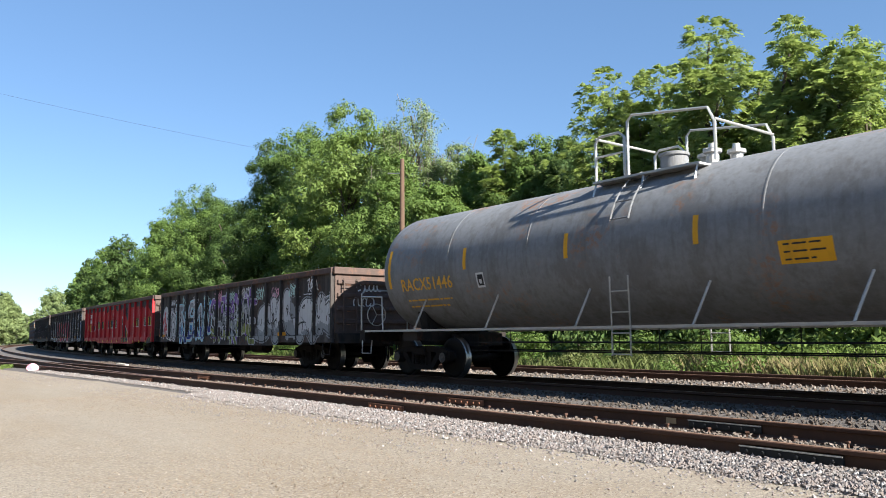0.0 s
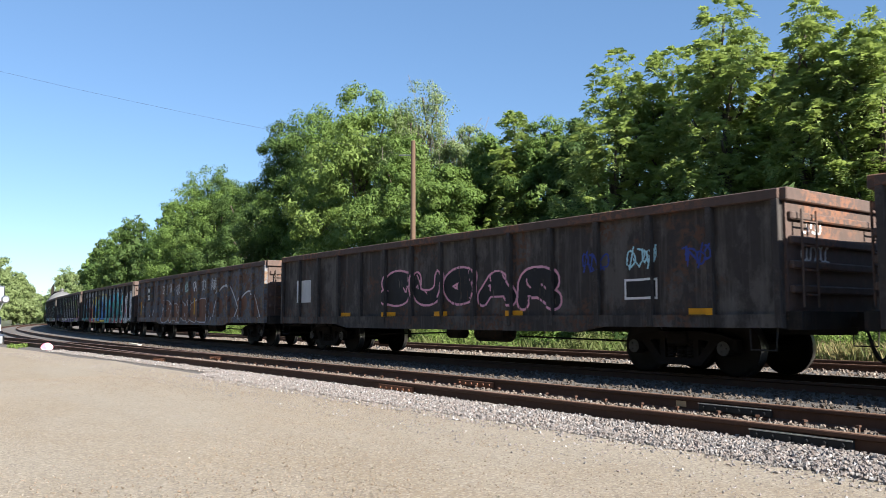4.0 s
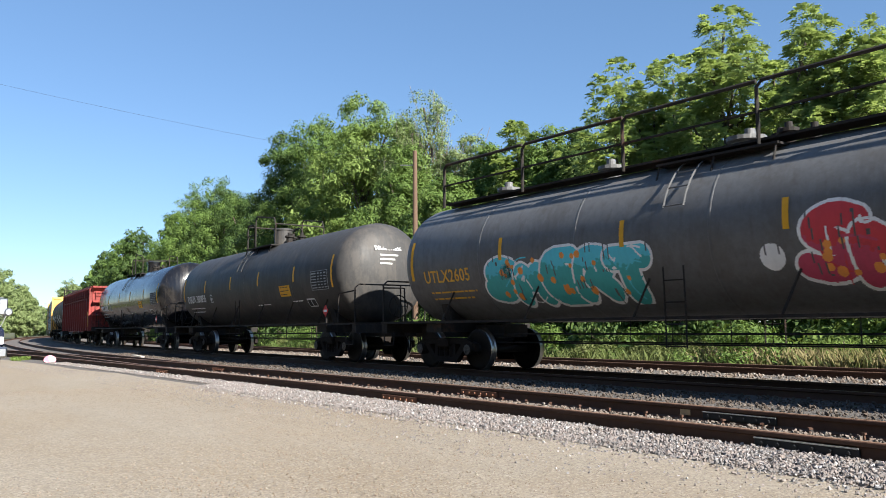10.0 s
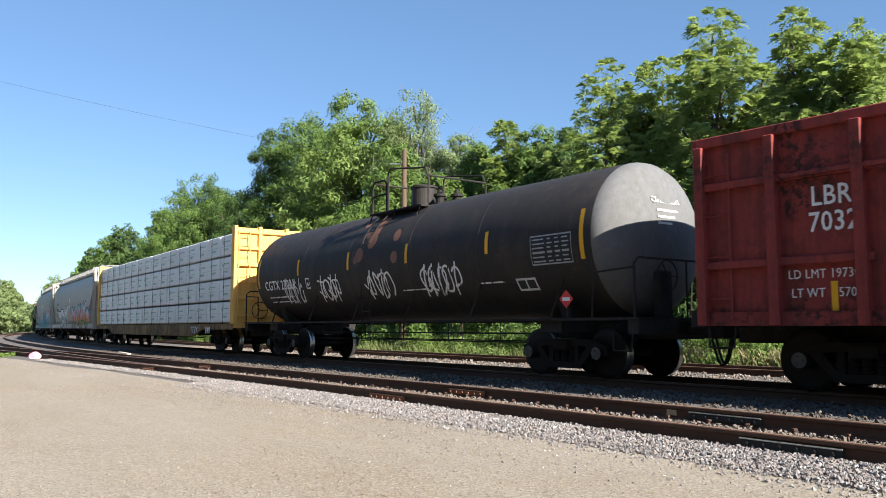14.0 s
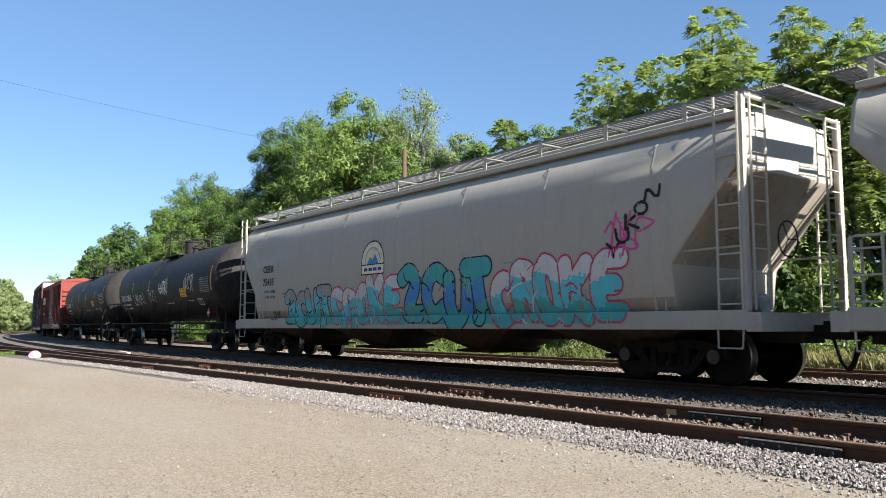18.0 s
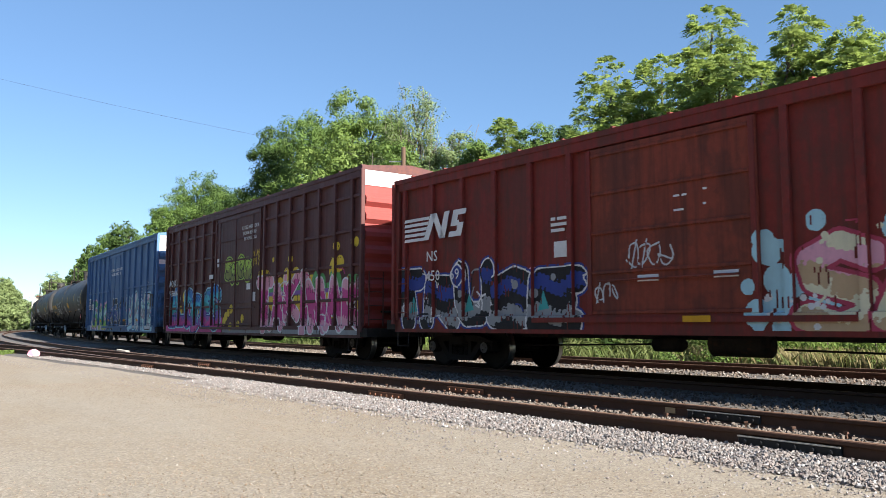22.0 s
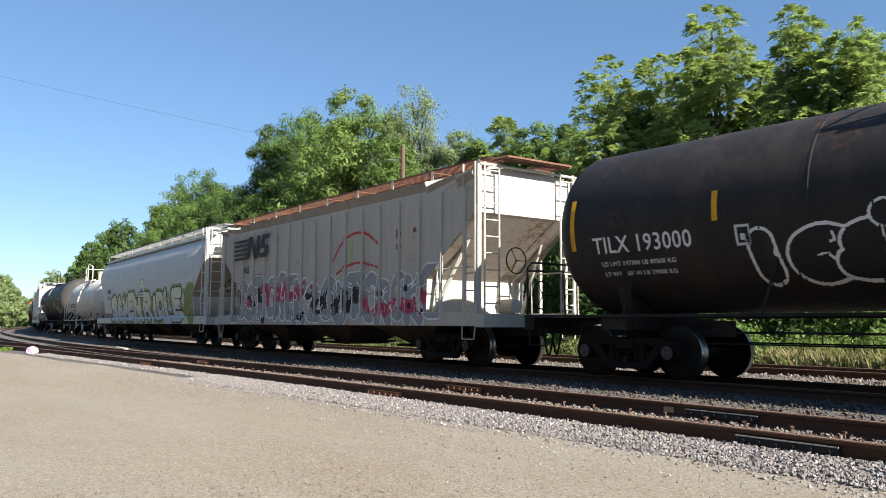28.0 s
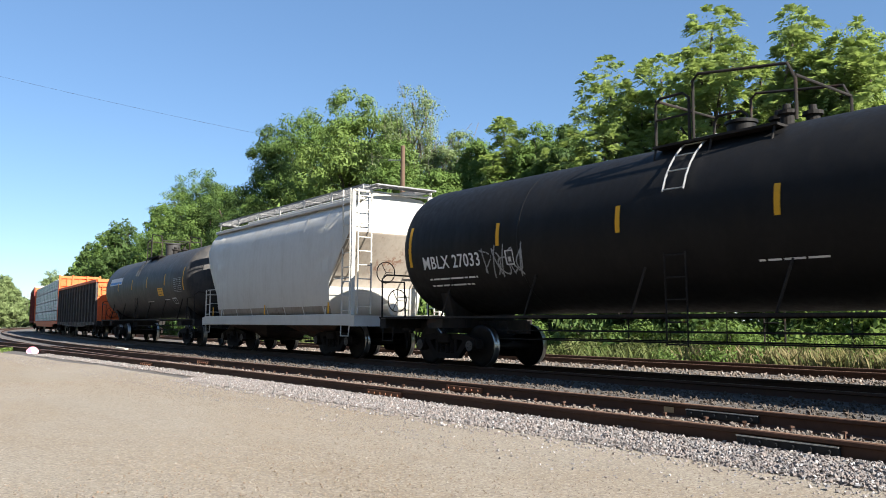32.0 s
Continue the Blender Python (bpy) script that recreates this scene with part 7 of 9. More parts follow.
# --- tall red gondola with heavy posts
c13 = place(gondola(L(13), 3.83, M_LBR, M_LBR, "tall oxide red gondola with heavy side ribs", ribs=13, half=1.5, bottom=0.95, rib=(0.075, 0.13), end_mat=M_LBR), CUT[12], CUT[13])
b = c13["body"] / 2
for z in (1.85, 3.05):
    for x0, x1 in ((-b + 0.05, -b + 2.55), (b - 2.5, b - 0.05)):
        part("belt_rail", boxes((x0, x1, -1.62, -1.5, z - 0.06, z + 0.06), bevel=0.015), M_LBR, c13)
lettering(c13, "LBR", -b + 1.72, 2.60, 0.28, M_LETTER, y=-1.53, squeeze=0.85, bold=0.004)
lettering(c13, "7032", -b + 1.68, 2.24, 0.28, M_LETTER, y=-1.53, squeeze=0.85, bold=0.004)
lettering(c13, "LD LMT 197300", -b + 1.36, 1.60, 0.13, M_LETTER, y=-1.53, squeeze=0.85)
lettering(c13, "LT WT  65700", -b + 1.4, 1.34, 0.13, M_LETTER, y=-1.53, squeeze=0.85)
bars_y(c13, b - 2.1, 1.3, [0.4, 0.7], M_LETTER, 1.53)
reflectors(c13, [-b + 2.0 + 2.35 * k for k in range(6)], 1.05, 1.55, -1.535, w=0.09)
reflectors(c13, [b - 0.9], 1.2, 2.2, -1.63, w=0.12)
part("tarp_bar", boxes((-b + 1.4, b - 2.6, -1.66, -1.6, 3.02, 3.08)), M_LBR, c13, "bent bar along the side")
for z in (1.9, 2.75):
    part("end_beam", boxes((b, b + 0.42, -1.5, 1.5, z, z + 0.14), bevel=0.02), M_LBR, c13)
bm = bmesh.new()
prism(bm, [(b + 0.02, 3.44), (b + 0.42, 3.72), (b + 0.42, 3.835), (b + 0.02, 3.835)], 'y', -1.53, 1.53)
part("end_flare", bm, M_LBR, c13, "flared top of the end wall")
for y in (-0.45, 0.6):
    bm = bmesh.new()
    prism(bm, [(b + 0.03, 1.1), (b + 0.2, 1.2), (b + 0.24, 2.8), (b + 0.4, 3.74), (b + 0.03, 3.74)], 'y', y - 0.02, y + 0.02)
    part("end_gusset", bm, M_LBR, c13)

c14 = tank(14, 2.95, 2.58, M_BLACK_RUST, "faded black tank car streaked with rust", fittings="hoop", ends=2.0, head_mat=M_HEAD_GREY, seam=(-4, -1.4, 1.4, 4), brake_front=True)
dress_tank(c14, "CGTX 23221", sign=False)
s = tank_side(c14, L(14) - 2.0, 2.95, 2.58, 14)
for x, n in ((-5.2, 4), (-3.0, 4), (-0.4, 4), (2.0, 5)):
    s.tag(x, 1.72, 0.55, "white" if n != 4 or x > -4 else "silver", n, 0.05)
s.lay("graffiti", "white sprayed tags")
s.splash(-1.2, 1.0, 2.6, 3.7, "brown", 10, 0.2).lay("rust_stain", "rusty stain round the manway")

# --- wrapped lumber on a flatcar
c15 = place(lumber_car(L(15), M_WRAP_W, M_YELLOW_FLAT, "yellow flatcar stacked with white wrapped lumber"), CUT[14], CUT[15])
lettering(c15, "TTZX", 6.6, 0.72, 0.26, M_LETTER, y=-1.475)
lettering(c15, "840", 8.4, 0.72, 0.26, M_LETTER, y=-1.475)

# --- covered hoppers
c16 = place(hopper(L(16), 4.62, M_WHITE_HOPPER, "pale grey covered hopper with white and orange graffiti", eave=True, bays=4, slope=1.3), CUT[15], CUT[16])
s = hopper_side(c16, L(16), 4.62, 1.53, 0.98, seed=16)
s.splash(-6.6, -0.8, 1.2, 2.0, "orange", 9, 0.2).word("TDM", -6.1, -1.5, 0.9, 2.05, ("silver", "white"), "black", None, 0.3, 0.08, 0.02, 0, 0.2).lay("graffiti", "white block letters on orange")
s.word("MIULXG", 1.3, 7.8, 1.0, 2.25, ("olive", "olive", "orange", "pink", "silver", "cyan"), "black", "magenta", 0.38, 0.07, 0.03, 0, 0.2).lay("graffiti", "turquoise, orange and green letters")
s.tag(0.2, 1.9, 0.4, "crimson", 4, 0.035).tag(-8.0, 1.9, 0.6, "black", 3, 0.03).lay("graffiti", "small tags")
emblem(s, -0.35, 2.55, 0.46)
lettering(c16, "TCMX", -7.1, 2.55, 0.2, M_LETTER_K, y=-1.535, bold=0.004)
lettering(c16, "450509", -7.1, 2.15, 0.2, M_LETTER_K, y=-1.535, bold=0.004)
bars_y(c16, -7.0, 1.85, [0.9, 0.7], M_LETTER_K, 1.54, 0.05)
c17 = place(hopper(L(17), 4.62, M_WHITE_HOPPER, "pale grey covered hopper with turquoise graffiti", eave=True, bays=4, slope=1.2, rear_ladder=True), CUT[16], CUT[17])
s = hopper_side(c17, L(17), 4.62, 1.53, 0.98, seed=17)
s.rect(-5.8, 6.9, 0.98, 1.22, "teal")
s.word("2CUT", -5.9, -3.2, 0.95, 2.05, ("teal", "cyan", "grey"), "black", None, 0.46, 0.035).word("CROKE", -3.1, 0.2, 0.95, 2.05, ("teal", "cyan", "silver"), "crimson", None, 0.48, 0.035)
s.word("2CUT", 0.3, 3.6, 0.95, 2.25, ("teal", "blue", "teal"), "black", None, 0.46, 0.04).word("CROKE", 3.6, 7.0, 0.95, 2.25, ("teal", "cyan", "silver"), "crimson", None, 0.48, 0.04).lay("graffiti", "row of turquoise bubble letters")
s.tag(6.9, 2.2, 0.6, "magenta", 3, 0.04).tag(-6.8, 1.15, 0.22, "black", 4, 0.03).lay("graffiti", "small tags")
emblem(s, -0.95, 2.55, 0.54)
for k, c in enumerate("YUKON"):
    s.word(c, 6.75 + 0.2 * k, 7.03 + 0.2 * k, 2.08 + 0.23 * k, 2.36 + 0.23 * k, "black", None, None, 0.2, 0, 0, 1)
s.lay("graffiti", "black handwritten tag")
lettering(c17, "CEFX", -7.45, 2.6, 0.22, M_LETTER_K, y=-1.535, bold=0.006)
lettering(c17, "75435", -7.45, 2.2, 0.22, M_LETTER_K, y=-1.535, bold=0.006)
lettering(c17, "LD LMT 218500", -7.35, 1.97, 0.08, M_LETTER_K, y=-1.535)
lettering(c17, "LT WT  67500", -7.3, 1.8, 0.08, M_LETTER_K, y=-1.535)

c18 = tank(18, 3.0, 2.68, M_BLACK_DEEP, "black tank car with white lettering and tags", fittings="hoop", ends=2.8, seam=(-4, 4))
dress_tank(c18, "TILX 318541", weights=("LD LMT 198000LB 89800KG", "LT WT   65000LB 29500KG"))
s = tank_side(c18, L(18) - 2.8, 3.0, 2.68, 18)
s.word("LAKAI", -4.3, -2.4, 1.95, 2.45, "silver", None, None, 0.12, 0, 0, 1).word("TKO", -1.8, -0.6, 2.02, 2.55, "silver", None, None, 0.1, 0, 0, 1).tag(0.3, 2.35, 0.5, "white", 5, 0.05).tag(4.0, 2.35, 0.6, "silver", 4, 0.045).lay("graffiti", "white sprayed tags")
c19 = tank(19, 3.0, 2.68, M_BLACK_DEEP, "black tank car with a red hazard placard", fittings="hoop", seam=(-4, 4), ladder_dx=0.2)
dress_tank(c19, "TILX 318542", weights=("LD LMT 197900LB 89600KG", "LT WT   65100LB 29900KG"))
s = tank_side(c19, L(19) - 2.4, 3.0, 2.68, 19)
s.tag(-2.6, 1.95, 0.42, "brown", 4, 0.04).tag(0.6, 2.0, 0.42, "brown", 4, 0.04).lay("graffiti", "faded brown tags")


def stripe_logo(car, x, z, size, mat, y):
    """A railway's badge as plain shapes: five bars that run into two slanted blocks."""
    bm = bmesh.new()
    for k in range(5):
        zz = z + k * size * 0.2
        prism(bm, [(x, zz), (x + size * (1.3 + 0.08 * k), zz), (x + size * (1.35 + 0.08 * k), zz + size * 0.12), (x + size * 0.04, zz + size * 0.12)], 'y', y - 0.006, y)
    badge = part("badge", bm, mat, car, "striped railway badge")
    for pts in ([(1.3, 0), (1.6, 0), (2.1, 1), (1.75, 1)], [(2.3, 0), (2.62, 0), (2.92, 1), (2.62, 1)], [(1.8, 1), (2.12, 1), (2.62, 0), (2.3, 0)],
                [(2.85, 0), (3.6, 0), (3.66, 0.2), (2.91, 0.2)], [(3.34, 0.2), (3.66, 0.2), (3.75, 0.5), (3.43, 0.5)], [(2.99, 0.4), (3.43, 0.4), (3.49, 0.6), (3.05, 0.6)],
                [(3.05, 0.6), (3.37, 0.6), (3.43, 0.8), (3.11, 0.8)], [(3.11, 0.8), (3.86, 0.8), (3.92, 1.0), (3.17, 1.0)]):
        bm = bmesh.new()
        prism(bm, [(x + size * u, z + size * v) for u, v in pts], 'y', y - 0.008, y)
        part("badge_block", bm, mat, badge)
    return badge


# --- boxcars
P20 = posts_between(7.85, 15, (-1.65, 1.65))
c20 = place(boxcar(L(20), 4.40, M_NS_BOX, "red boxcar with outside posts and graffiti", P20, (-1.65, 1.65), low=0.18, roof_mat=M_NS_BOX, door_mat=M_NS_DOOR, rods=False), CUT[19], CUT[20])
s = box_side(c20, L(20), 4.40, P20, (-1.65, 1.65), seed=20)
s.splash(-7.6, -2.0, 1.1, 2.2, "pink", 9, 0.12).word("TRUSE", -7.75, -2.0, 0.85, 2.15, ("black", "grey", "black", "navy", "black"), "white", "navy", 0.42, 0.035, 0.04, 0, 0.12).splash(-7.4, -2.3, 1.0, 1.9, "grey", 12, 0.09).disc(-5.42, 2.0, 0.27, "white").disc(-5.42, 2.0, 0.23, "navy")
for x in (-7.2, -5.2, -3.0):
    s.poly([(x, 1.2), (x + 0.3, 1.25), (x + 0.15, 1.6)], "teal")
s.lay("graffiti", "navy block letters outlined in white")
s.splash(1.3, 4.4, 0.85, 1.6, "sky", 30, 0.22).splash(1.7, 7.6, 1.7, 2.45, "sky", 24, 0.2)
s.word("SALEM", 2.2, 7.6, 0.82, 2.4, ("tan", "cream", "tan", "pink", "cream"), "crimson", None, 0.34, 0.06, 0.04, 0, 0.08)
s.splash(2.2, 7.6, 0.9, 2.3, "cream", 26, 0.05).splash(1.6, 3.0, 0.9, 1.4, "white", 12, 0.05).lay("graffiti", "tan and orange letters on pale blue")
s.tag(-0.6, 1.9, 0.4, "silver", 4, 0.03).tag(-1.4, 1.35, 0.3, "silver", 3, 0.03).lay("graffiti", "small tags on the door")
stripe_logo(c20, -7.3, 2.85, 0.58, M_LETTER, -1.484)
lettering(c20, "450887", 0, 0, 0.17, M_LETTER, m=pose(7.712, 0.1, 4.02, 90, 0, 90), bold=0.004)
part("stencil", boxes((7.816, 7.824, -0.5, 0.1, 3.42, 3.48)), M_LETTER, c20)
lettering(c20, "450", -6.45, 1.92, 0.24, M_LETTER, y=-1.492)
lettering(c20, "69", -5.6, 1.92, 0.24, M_LETTER, y=-1.492)
lettering(c20, "NS", -6.45, 2.36, 0.24, M_LETTER, y=-1.486)
bars_y(c20, 0.2, 3.0, [0.3, 0.24, 0.4], M_LETTER, 1.475, 0.035, 0.2)
bars_y(c20, 0.75, 3.05, [0.12, 0.1], M_LETTER, 1.475, 0.035, 0.2)
for x in (-0.55, 0.9):
    part("notice", boxes((x, x + 0.42, -1.478, -1.468, 1.66, 1.77)), M_LETTER, c20, "grimy white strip")
part("reflector", boxes((0.35, 0.85, -1.53, -1.52, 0.98, 1.08)), M_YELLOW, c20, "amber reflector plate")
part("reflector", boxes((7.0, 7.42, -1.4, -1.392, 1.5, 1.6), (7.3, 7.42, -1.4, -1.392, 1.6, 2.05)), M_YELLOW, c20, "amber corner plate")
bars_y(c20, -2.6, 2.9, [0.5, 0.5, 0.4], M_LETTER, 1.42)
part("notice", boxes((-2.55, -2.2, -1.40, -1.392, 2.2, 2.5)), M_LETTER, c20)

P21 = posts_between(8.1, 17, (-2.4, 1.7))
c21 = place(boxcar(L(21), 5.05, M_BROWN_BOX, "tall brown boxcar with bright graffiti", P21, (-2.4, 1.7), bottom=0.75, low=0.15, end_top=M_LETTER, end_mat=M_BOX_END, roof_mat=M_BROWN_BOX,
                   belts=[(z, x0, x1) for z in (1.6, 2.5, 3.4, 4.3) for x0, x1 in ((-8.0, -2.5), (1.8, 8.0))]), CUT[20], CUT[21])
s = box_side(c21, L(21), 5.05, P21, (-2.4, 1.7), bottom=0.75, seed=21, high=3.9)
s.splash(-8.0, -2.2, 0.8, 2.2, "yellow", 26, 0.26).rect(-8.0, -1.6, 0.68, 1.2, "magenta").splash(-7.9, -1.8, 0.9, 1.4, "magenta", 20, 0.25)
s.word("ELODES", -7.9, -1.9, 0.85, 2.3, ("magenta", "violet", "teal", "cyan", "blue"), "navy", "sky", 0.38, 0.05, 0.05, 1, 0.13).lay("graffiti", "blue and turquoise letters on yellow and magenta")
s.splash(1.8, 8.0, 1.4, 2.6, "yellow", 22, 0.3).splash(1.9, 8.0, 1.9, 2.3, "green", 12, 0.2).rect(-1.5, 8.0, 0.68, 0.8, "grey")
s.rect(1.9, 8.0, 1.95, 2.1, "green").rect(1.9, 8.0, 1.82, 1.95, "violet").word("TAKINAK", 1.5, 8.0, 0.85, 2.5, ("pink", "magenta", "magenta", "pink"), "white", None, 0.38, 0.05, 0.07, 0, 0.2).lay("graffiti", "tall pink letters with white flames")
s.word("SMOG", -1.35, 0.9, 2.42, 3.2, ("olive", "lime"), "black", "lime", 0.4, 0.04, 0.05).lay("graffiti", "olive bubble letters on the door")
s.splash(-1.8, 0.4, 0.8, 1.5, "yellow", 8, 0.16).splash(2.5, 8.0, 2.7, 3.1, "yellow", 4, 0.13).tag(1.2, 2.9, 0.4, "yellow", 3, 0.03).lay("graffiti", "yellow dots and tag")
for k, txt in enumerate(("CLOSE AND LOCK", "DOOR BEFORE", "MOVING CAR")):
    lettering(c21, txt, 0.15 + 0.1 * k, 4.12 - k * 0.19, 0.12, M_LETTER, y=-1.505)
lettering(c21, "AO K", -7.75, 2.5, 0.26, M_LETTER, y=-1.484, bold=0.004)
lettering(c21, "115084", -7.7, 2.1, 0.24, M_LETTER, y=-1.494, bold=0.004)
for x, z, w, h in ((-3.0, 2.6, 0.4, 0.16), (-2.2, 3.0, 0.18, 0.3), (0.6, 2.1, 0.3, 0.2), (1.1, 1.7, 0.24, 0.3)):
    part("notice", boxes((x, x + w, -1.485, -1.475, z, z + h)), M_LETTER, c21)
P22 = posts_between(7.75, 13, (-1.95, 1.25))
c22 = place(boxcar(L(22), 4.98, M_BLUE_BOX, "tall blue boxcar with pale graffiti", P22, (-1.95, 1.25), bottom=0.75, low=0.15, end_top=M_LETTER, roof_mat=M_BLUE_BOX,
                   belts=[(z, x0, x1) for z in (2.75,) for x0, x1 in ((-7.7, -2.05), (1.35, 7.7))], ribs_end=6, cap=1.5), CUT[21], CUT[22])
s = box_side(c22, L(22), 4.98, P22, (-1.95, 1.25), bottom=0.75, seed=22)
s.splash(-7.6, -2.3, 0.75, 1.7, "silver", 40, 0.26).splash(-7.4, -2.6, 1.5, 2.1, "pink", 14, 0.16).word("SARS", -6.4, -2.2, 0.75, 2.2, ("lime", "green", "mint", "green"), "olive", "pink", 0.36, 0.03, 0.08, 1, 0.1).lay("graffiti", "green letters on a grey cloud")
s.splash(-1.9, 1.9, 0.7, 2.1, "black", 26, 0.2).word("KEUL", -1.85, 1.9, 0.75, 2.05, ("black", "navy", "black"), "silver", None, 0.3, 0.035, 0, 0, 0.14)
s.splash(1.8, 7.4, 0.72, 1.5, "sky", 34, 0.25).word("UINZ", 2.0, 7.0, 0.78, 2.4, ("silver", "mint", "grey", "mint", "silver"), "black", "sky", 0.38, 0.035, 0.07, 1, 0.1).word("UINZ", 2.2, 6.9, 0.95, 2.2, ("silver", "grey"), "teal", None, 0.07, 0.02, 0, 1, 0.1)
s.splash(2.0, 7.0, 0.9, 2.2, "pink", 26, 0.06).splash(2.0, 7.0, 0.8, 1.5, "grey", 22, 0.08).lay("graffiti", "pale mint letters with black edges")
plates(s, (-6.3, -4.6, -1.9, 1.2, 4.1), 1.12)
for k, txt in enumerate(("CLOSE AND LOCK DOORS", "BEFORE MOVING CAR")):
    lettering(c22, txt, -1.35 + 0.1 * k, 3.72 - k * 0.22, 0.15, M_LETTER, y=-1.505)
for txt, x, z, w in (("NS", -7.3, 2.2, 0.42), ("4734", -7.34, 1.86, 0.6), ("72", -6.38, 1.86, 0.36)):
    part("number_plate", boxes((x - 0.05, x + w, -1.492, -1.484, z - 0.04, z + 0.26)), M_LETTER, c22, "white painted field")
    lettering(c22, txt, x, z, 0.2, M_LETTER_K, y=-1.494, squeeze=0.85)
bars_y(c22, 5.0, 2.75, [0.16] * 6, M_LETTER, 1.4, 0.05, 0.1)
bars_y(c22, 6.1, 2.85, [0.16] * 6, M_LETTER, 1.4, 0.05, 0.1)
part("data_sign", boxes((6.95, 7.5, -1.5, -1.488, 1.75, 2.3)), M_LETTER_K, c22)

# --- more tanks
c23 = tank(23, 3.0, 2.65, M_BLACK, "black tank car with orange lettering", fittings="hoop", seam=(-4, 4))
dress_tank(c23, "UTLX 209566", M_LETTER_Y, sign_x=0.12)
s = tank_side(c23, L(23) - 2.4, 3.0, 2.65, 23)
s.word("MNE", -4.6, -2.2, 1.8, 2.5, "black", "silver", "silver", 0.3, 0.05, 0.0, 0).tag(-0.6, 1.7, 0.5, "white", 2, 0.04).lay("graffiti", "white outlined scrawl")
c24 = tank(24, 3.0, 2.65, M_BLACK, "black tank car with white stencils", fittings="hoop", seam=(-4, 4))
dress_tank(c24, "TILX 351602")
c25 = tank(25, 3.05, 2.66, M_BLACK_RUST, "black tank car with a rusty crown", fittings="hoop", seam=(-3, 3))
dress_tank(c25, "TILX 193000", weights=("LD LMT 197300 LB 89500 KG", "LT WT   65700 LB 29800 KG"))
s = tank_side(c25, L(25) - 2.4, 3.05, 2.66, 25)
s.word("ICSR", -4.1, -1.2, 1.6, 2.45, "black", "white", None, 0.5, 0.05).tag(-1.1, 1.8, 0.4, "white", 4, 0.03).disc(-2.0, 2.4, 0.2, "white").disc(-2.0, 2.4, 0.16, "black").lay("graffiti", "white outlined bubble letters")

c26 = place(hopper(L(26), 4.50, M_NS_HOPPER, "chalky white ribbed hopper with red and grey graffiti", "ribbed", ribs=17, bays=3, slope=1.75, drop=0.06, board_mat=M_RUST_GRATE), CUT[25], CUT[26])
s = hopper_side(c26, L(26), 4.50, 1.53, 0.98, "ribbed", 17, seed=26)
s.word("2CST", -6.25, -3.4, 0.95, 2.3, ("grey", "black", "grey"), "white", "crimson", 0.46, 0.045, 0.02).word("CREK", -3.3, -0.6, 0.95, 2.35, ("grey", "grey", "crimson", "grey"), "white", None, 0.46, 0.045).word("2CUT", -0.5, 2.6, 0.95, 2.2, ("grey", "black", "grey"), "white", None, 0.46, 0.035).word("CROKE", 2.6, 5.9, 0.95, 2.2, ("grey", "crimson", "grey", "grey"), "white", None, 0.46, 0.035)
s.splash(-6.2, 5.6, 1.0, 1.9, "black", 16, 0.12).splash(-6.0, 0.0, 1.4, 2.1, "crimson", 14, 0.13).lay("graffiti", "grey and red bubble letters outlined in white")
s.stroke([(1.0, 2.6), (1.6, 3.2), (2.6, 3.3), (3.3, 2.9)], 0.07, "red").stroke([(2.0, 3.2), (2.0, 2.5), (1.5, 2.3)], 0.07, "lime").stroke([(1.2, 2.25), (2.2, 2.55), (3.4, 2.3)], 0.06, "red").disc(4.2, 3.05, 0.13, "brown").disc(4.25, 2.75, 0.07, "brown").disc(4.9, 3.1, 0.07, "brown").lay("graffiti", "red and lime sketch")
stripe_logo(c26, -5.8, 3.0, 0.72, M_LETTER_K, -1.54)
lettering(c26, "NS", -5.1, 2.55, 0.24, M_LETTER_K, y=-1.463, bold=0.004)
c27 = place(hopper(L(27), 4.62, M_NEW_WHITE, "white rounded covered hopper with green graffiti", eave=True, bays=4, slope=1.4), CUT[26], CUT[27])
s = hopper_side(c27, L(27), 4.62, 1.53, 0.98, seed=27)
s.splash(-6.0, 8.2, 1.3, 2.2, "olive", 60, 0.28).splash(6.8, 8.2, 1.0, 2.2, "olive", 14, 0.35)
s.word("SAMEN", -5.85, -0.25, 0.88, 2.1, ("silver", "cream"), "black", "olive", 0.36, 0.05, 0.1, 0, 0.14).word("RIDLE", 0.45, 6.3, 0.88, 2.25, ("silver", "cream"), "black", "olive", 0.36, 0.06, 0.1, 0, 0.14).rect(-5.6, 7.2, 1.1, 1.17, "sky").lay("graffiti", "cream block letters on olive green")
emblem(s, 0.1, 2.4, 0.55)
lettering(c27, "SHQX", -6.9, 2.45, 0.2, M_LETTER_K, y=-1.535)
lettering(c27, "15325", -6.9, 2.1, 0.2, M_LETTER_K, y=-1.535)
bars_y(c27, 4.6, 3.2, [1.5, 1.2, 1.0, 1.7, 1.6, 1.2], M_LETTER_K, 1.46, 0.07, 0.06)

c28 = tank(28, 2.6, 2.40, M_WHITE_TANK, "white tank car with rust stains on its dome", fittings="hoop", rail_mat=M_WHITE_TANK, dome_mat=M_WHITE_RUST, seam=(-2.6, 0, 2.6), ladder_dx=-0.3, ladder_full=True, dome=(0.36, 0.42))
dress_tank(c28, "GATX 225711", M_LETTER_K, sign=False, table=False, weights=("LD LMT 221500 LB 100600 KG", "LT WT   64200 LB 29100 KG"))
s = tank_side(c28, L(28) - 2.4, 2.6, 2.40, 28)
for x in (-0.9, -0.3, 0.5, 1.1):
    s.stroke([(x, 3.5), (x + 0.03, 3.2), (x - 0.02, 2.9 - 0.2 * abs(x))], 0.05, "tan", 1)
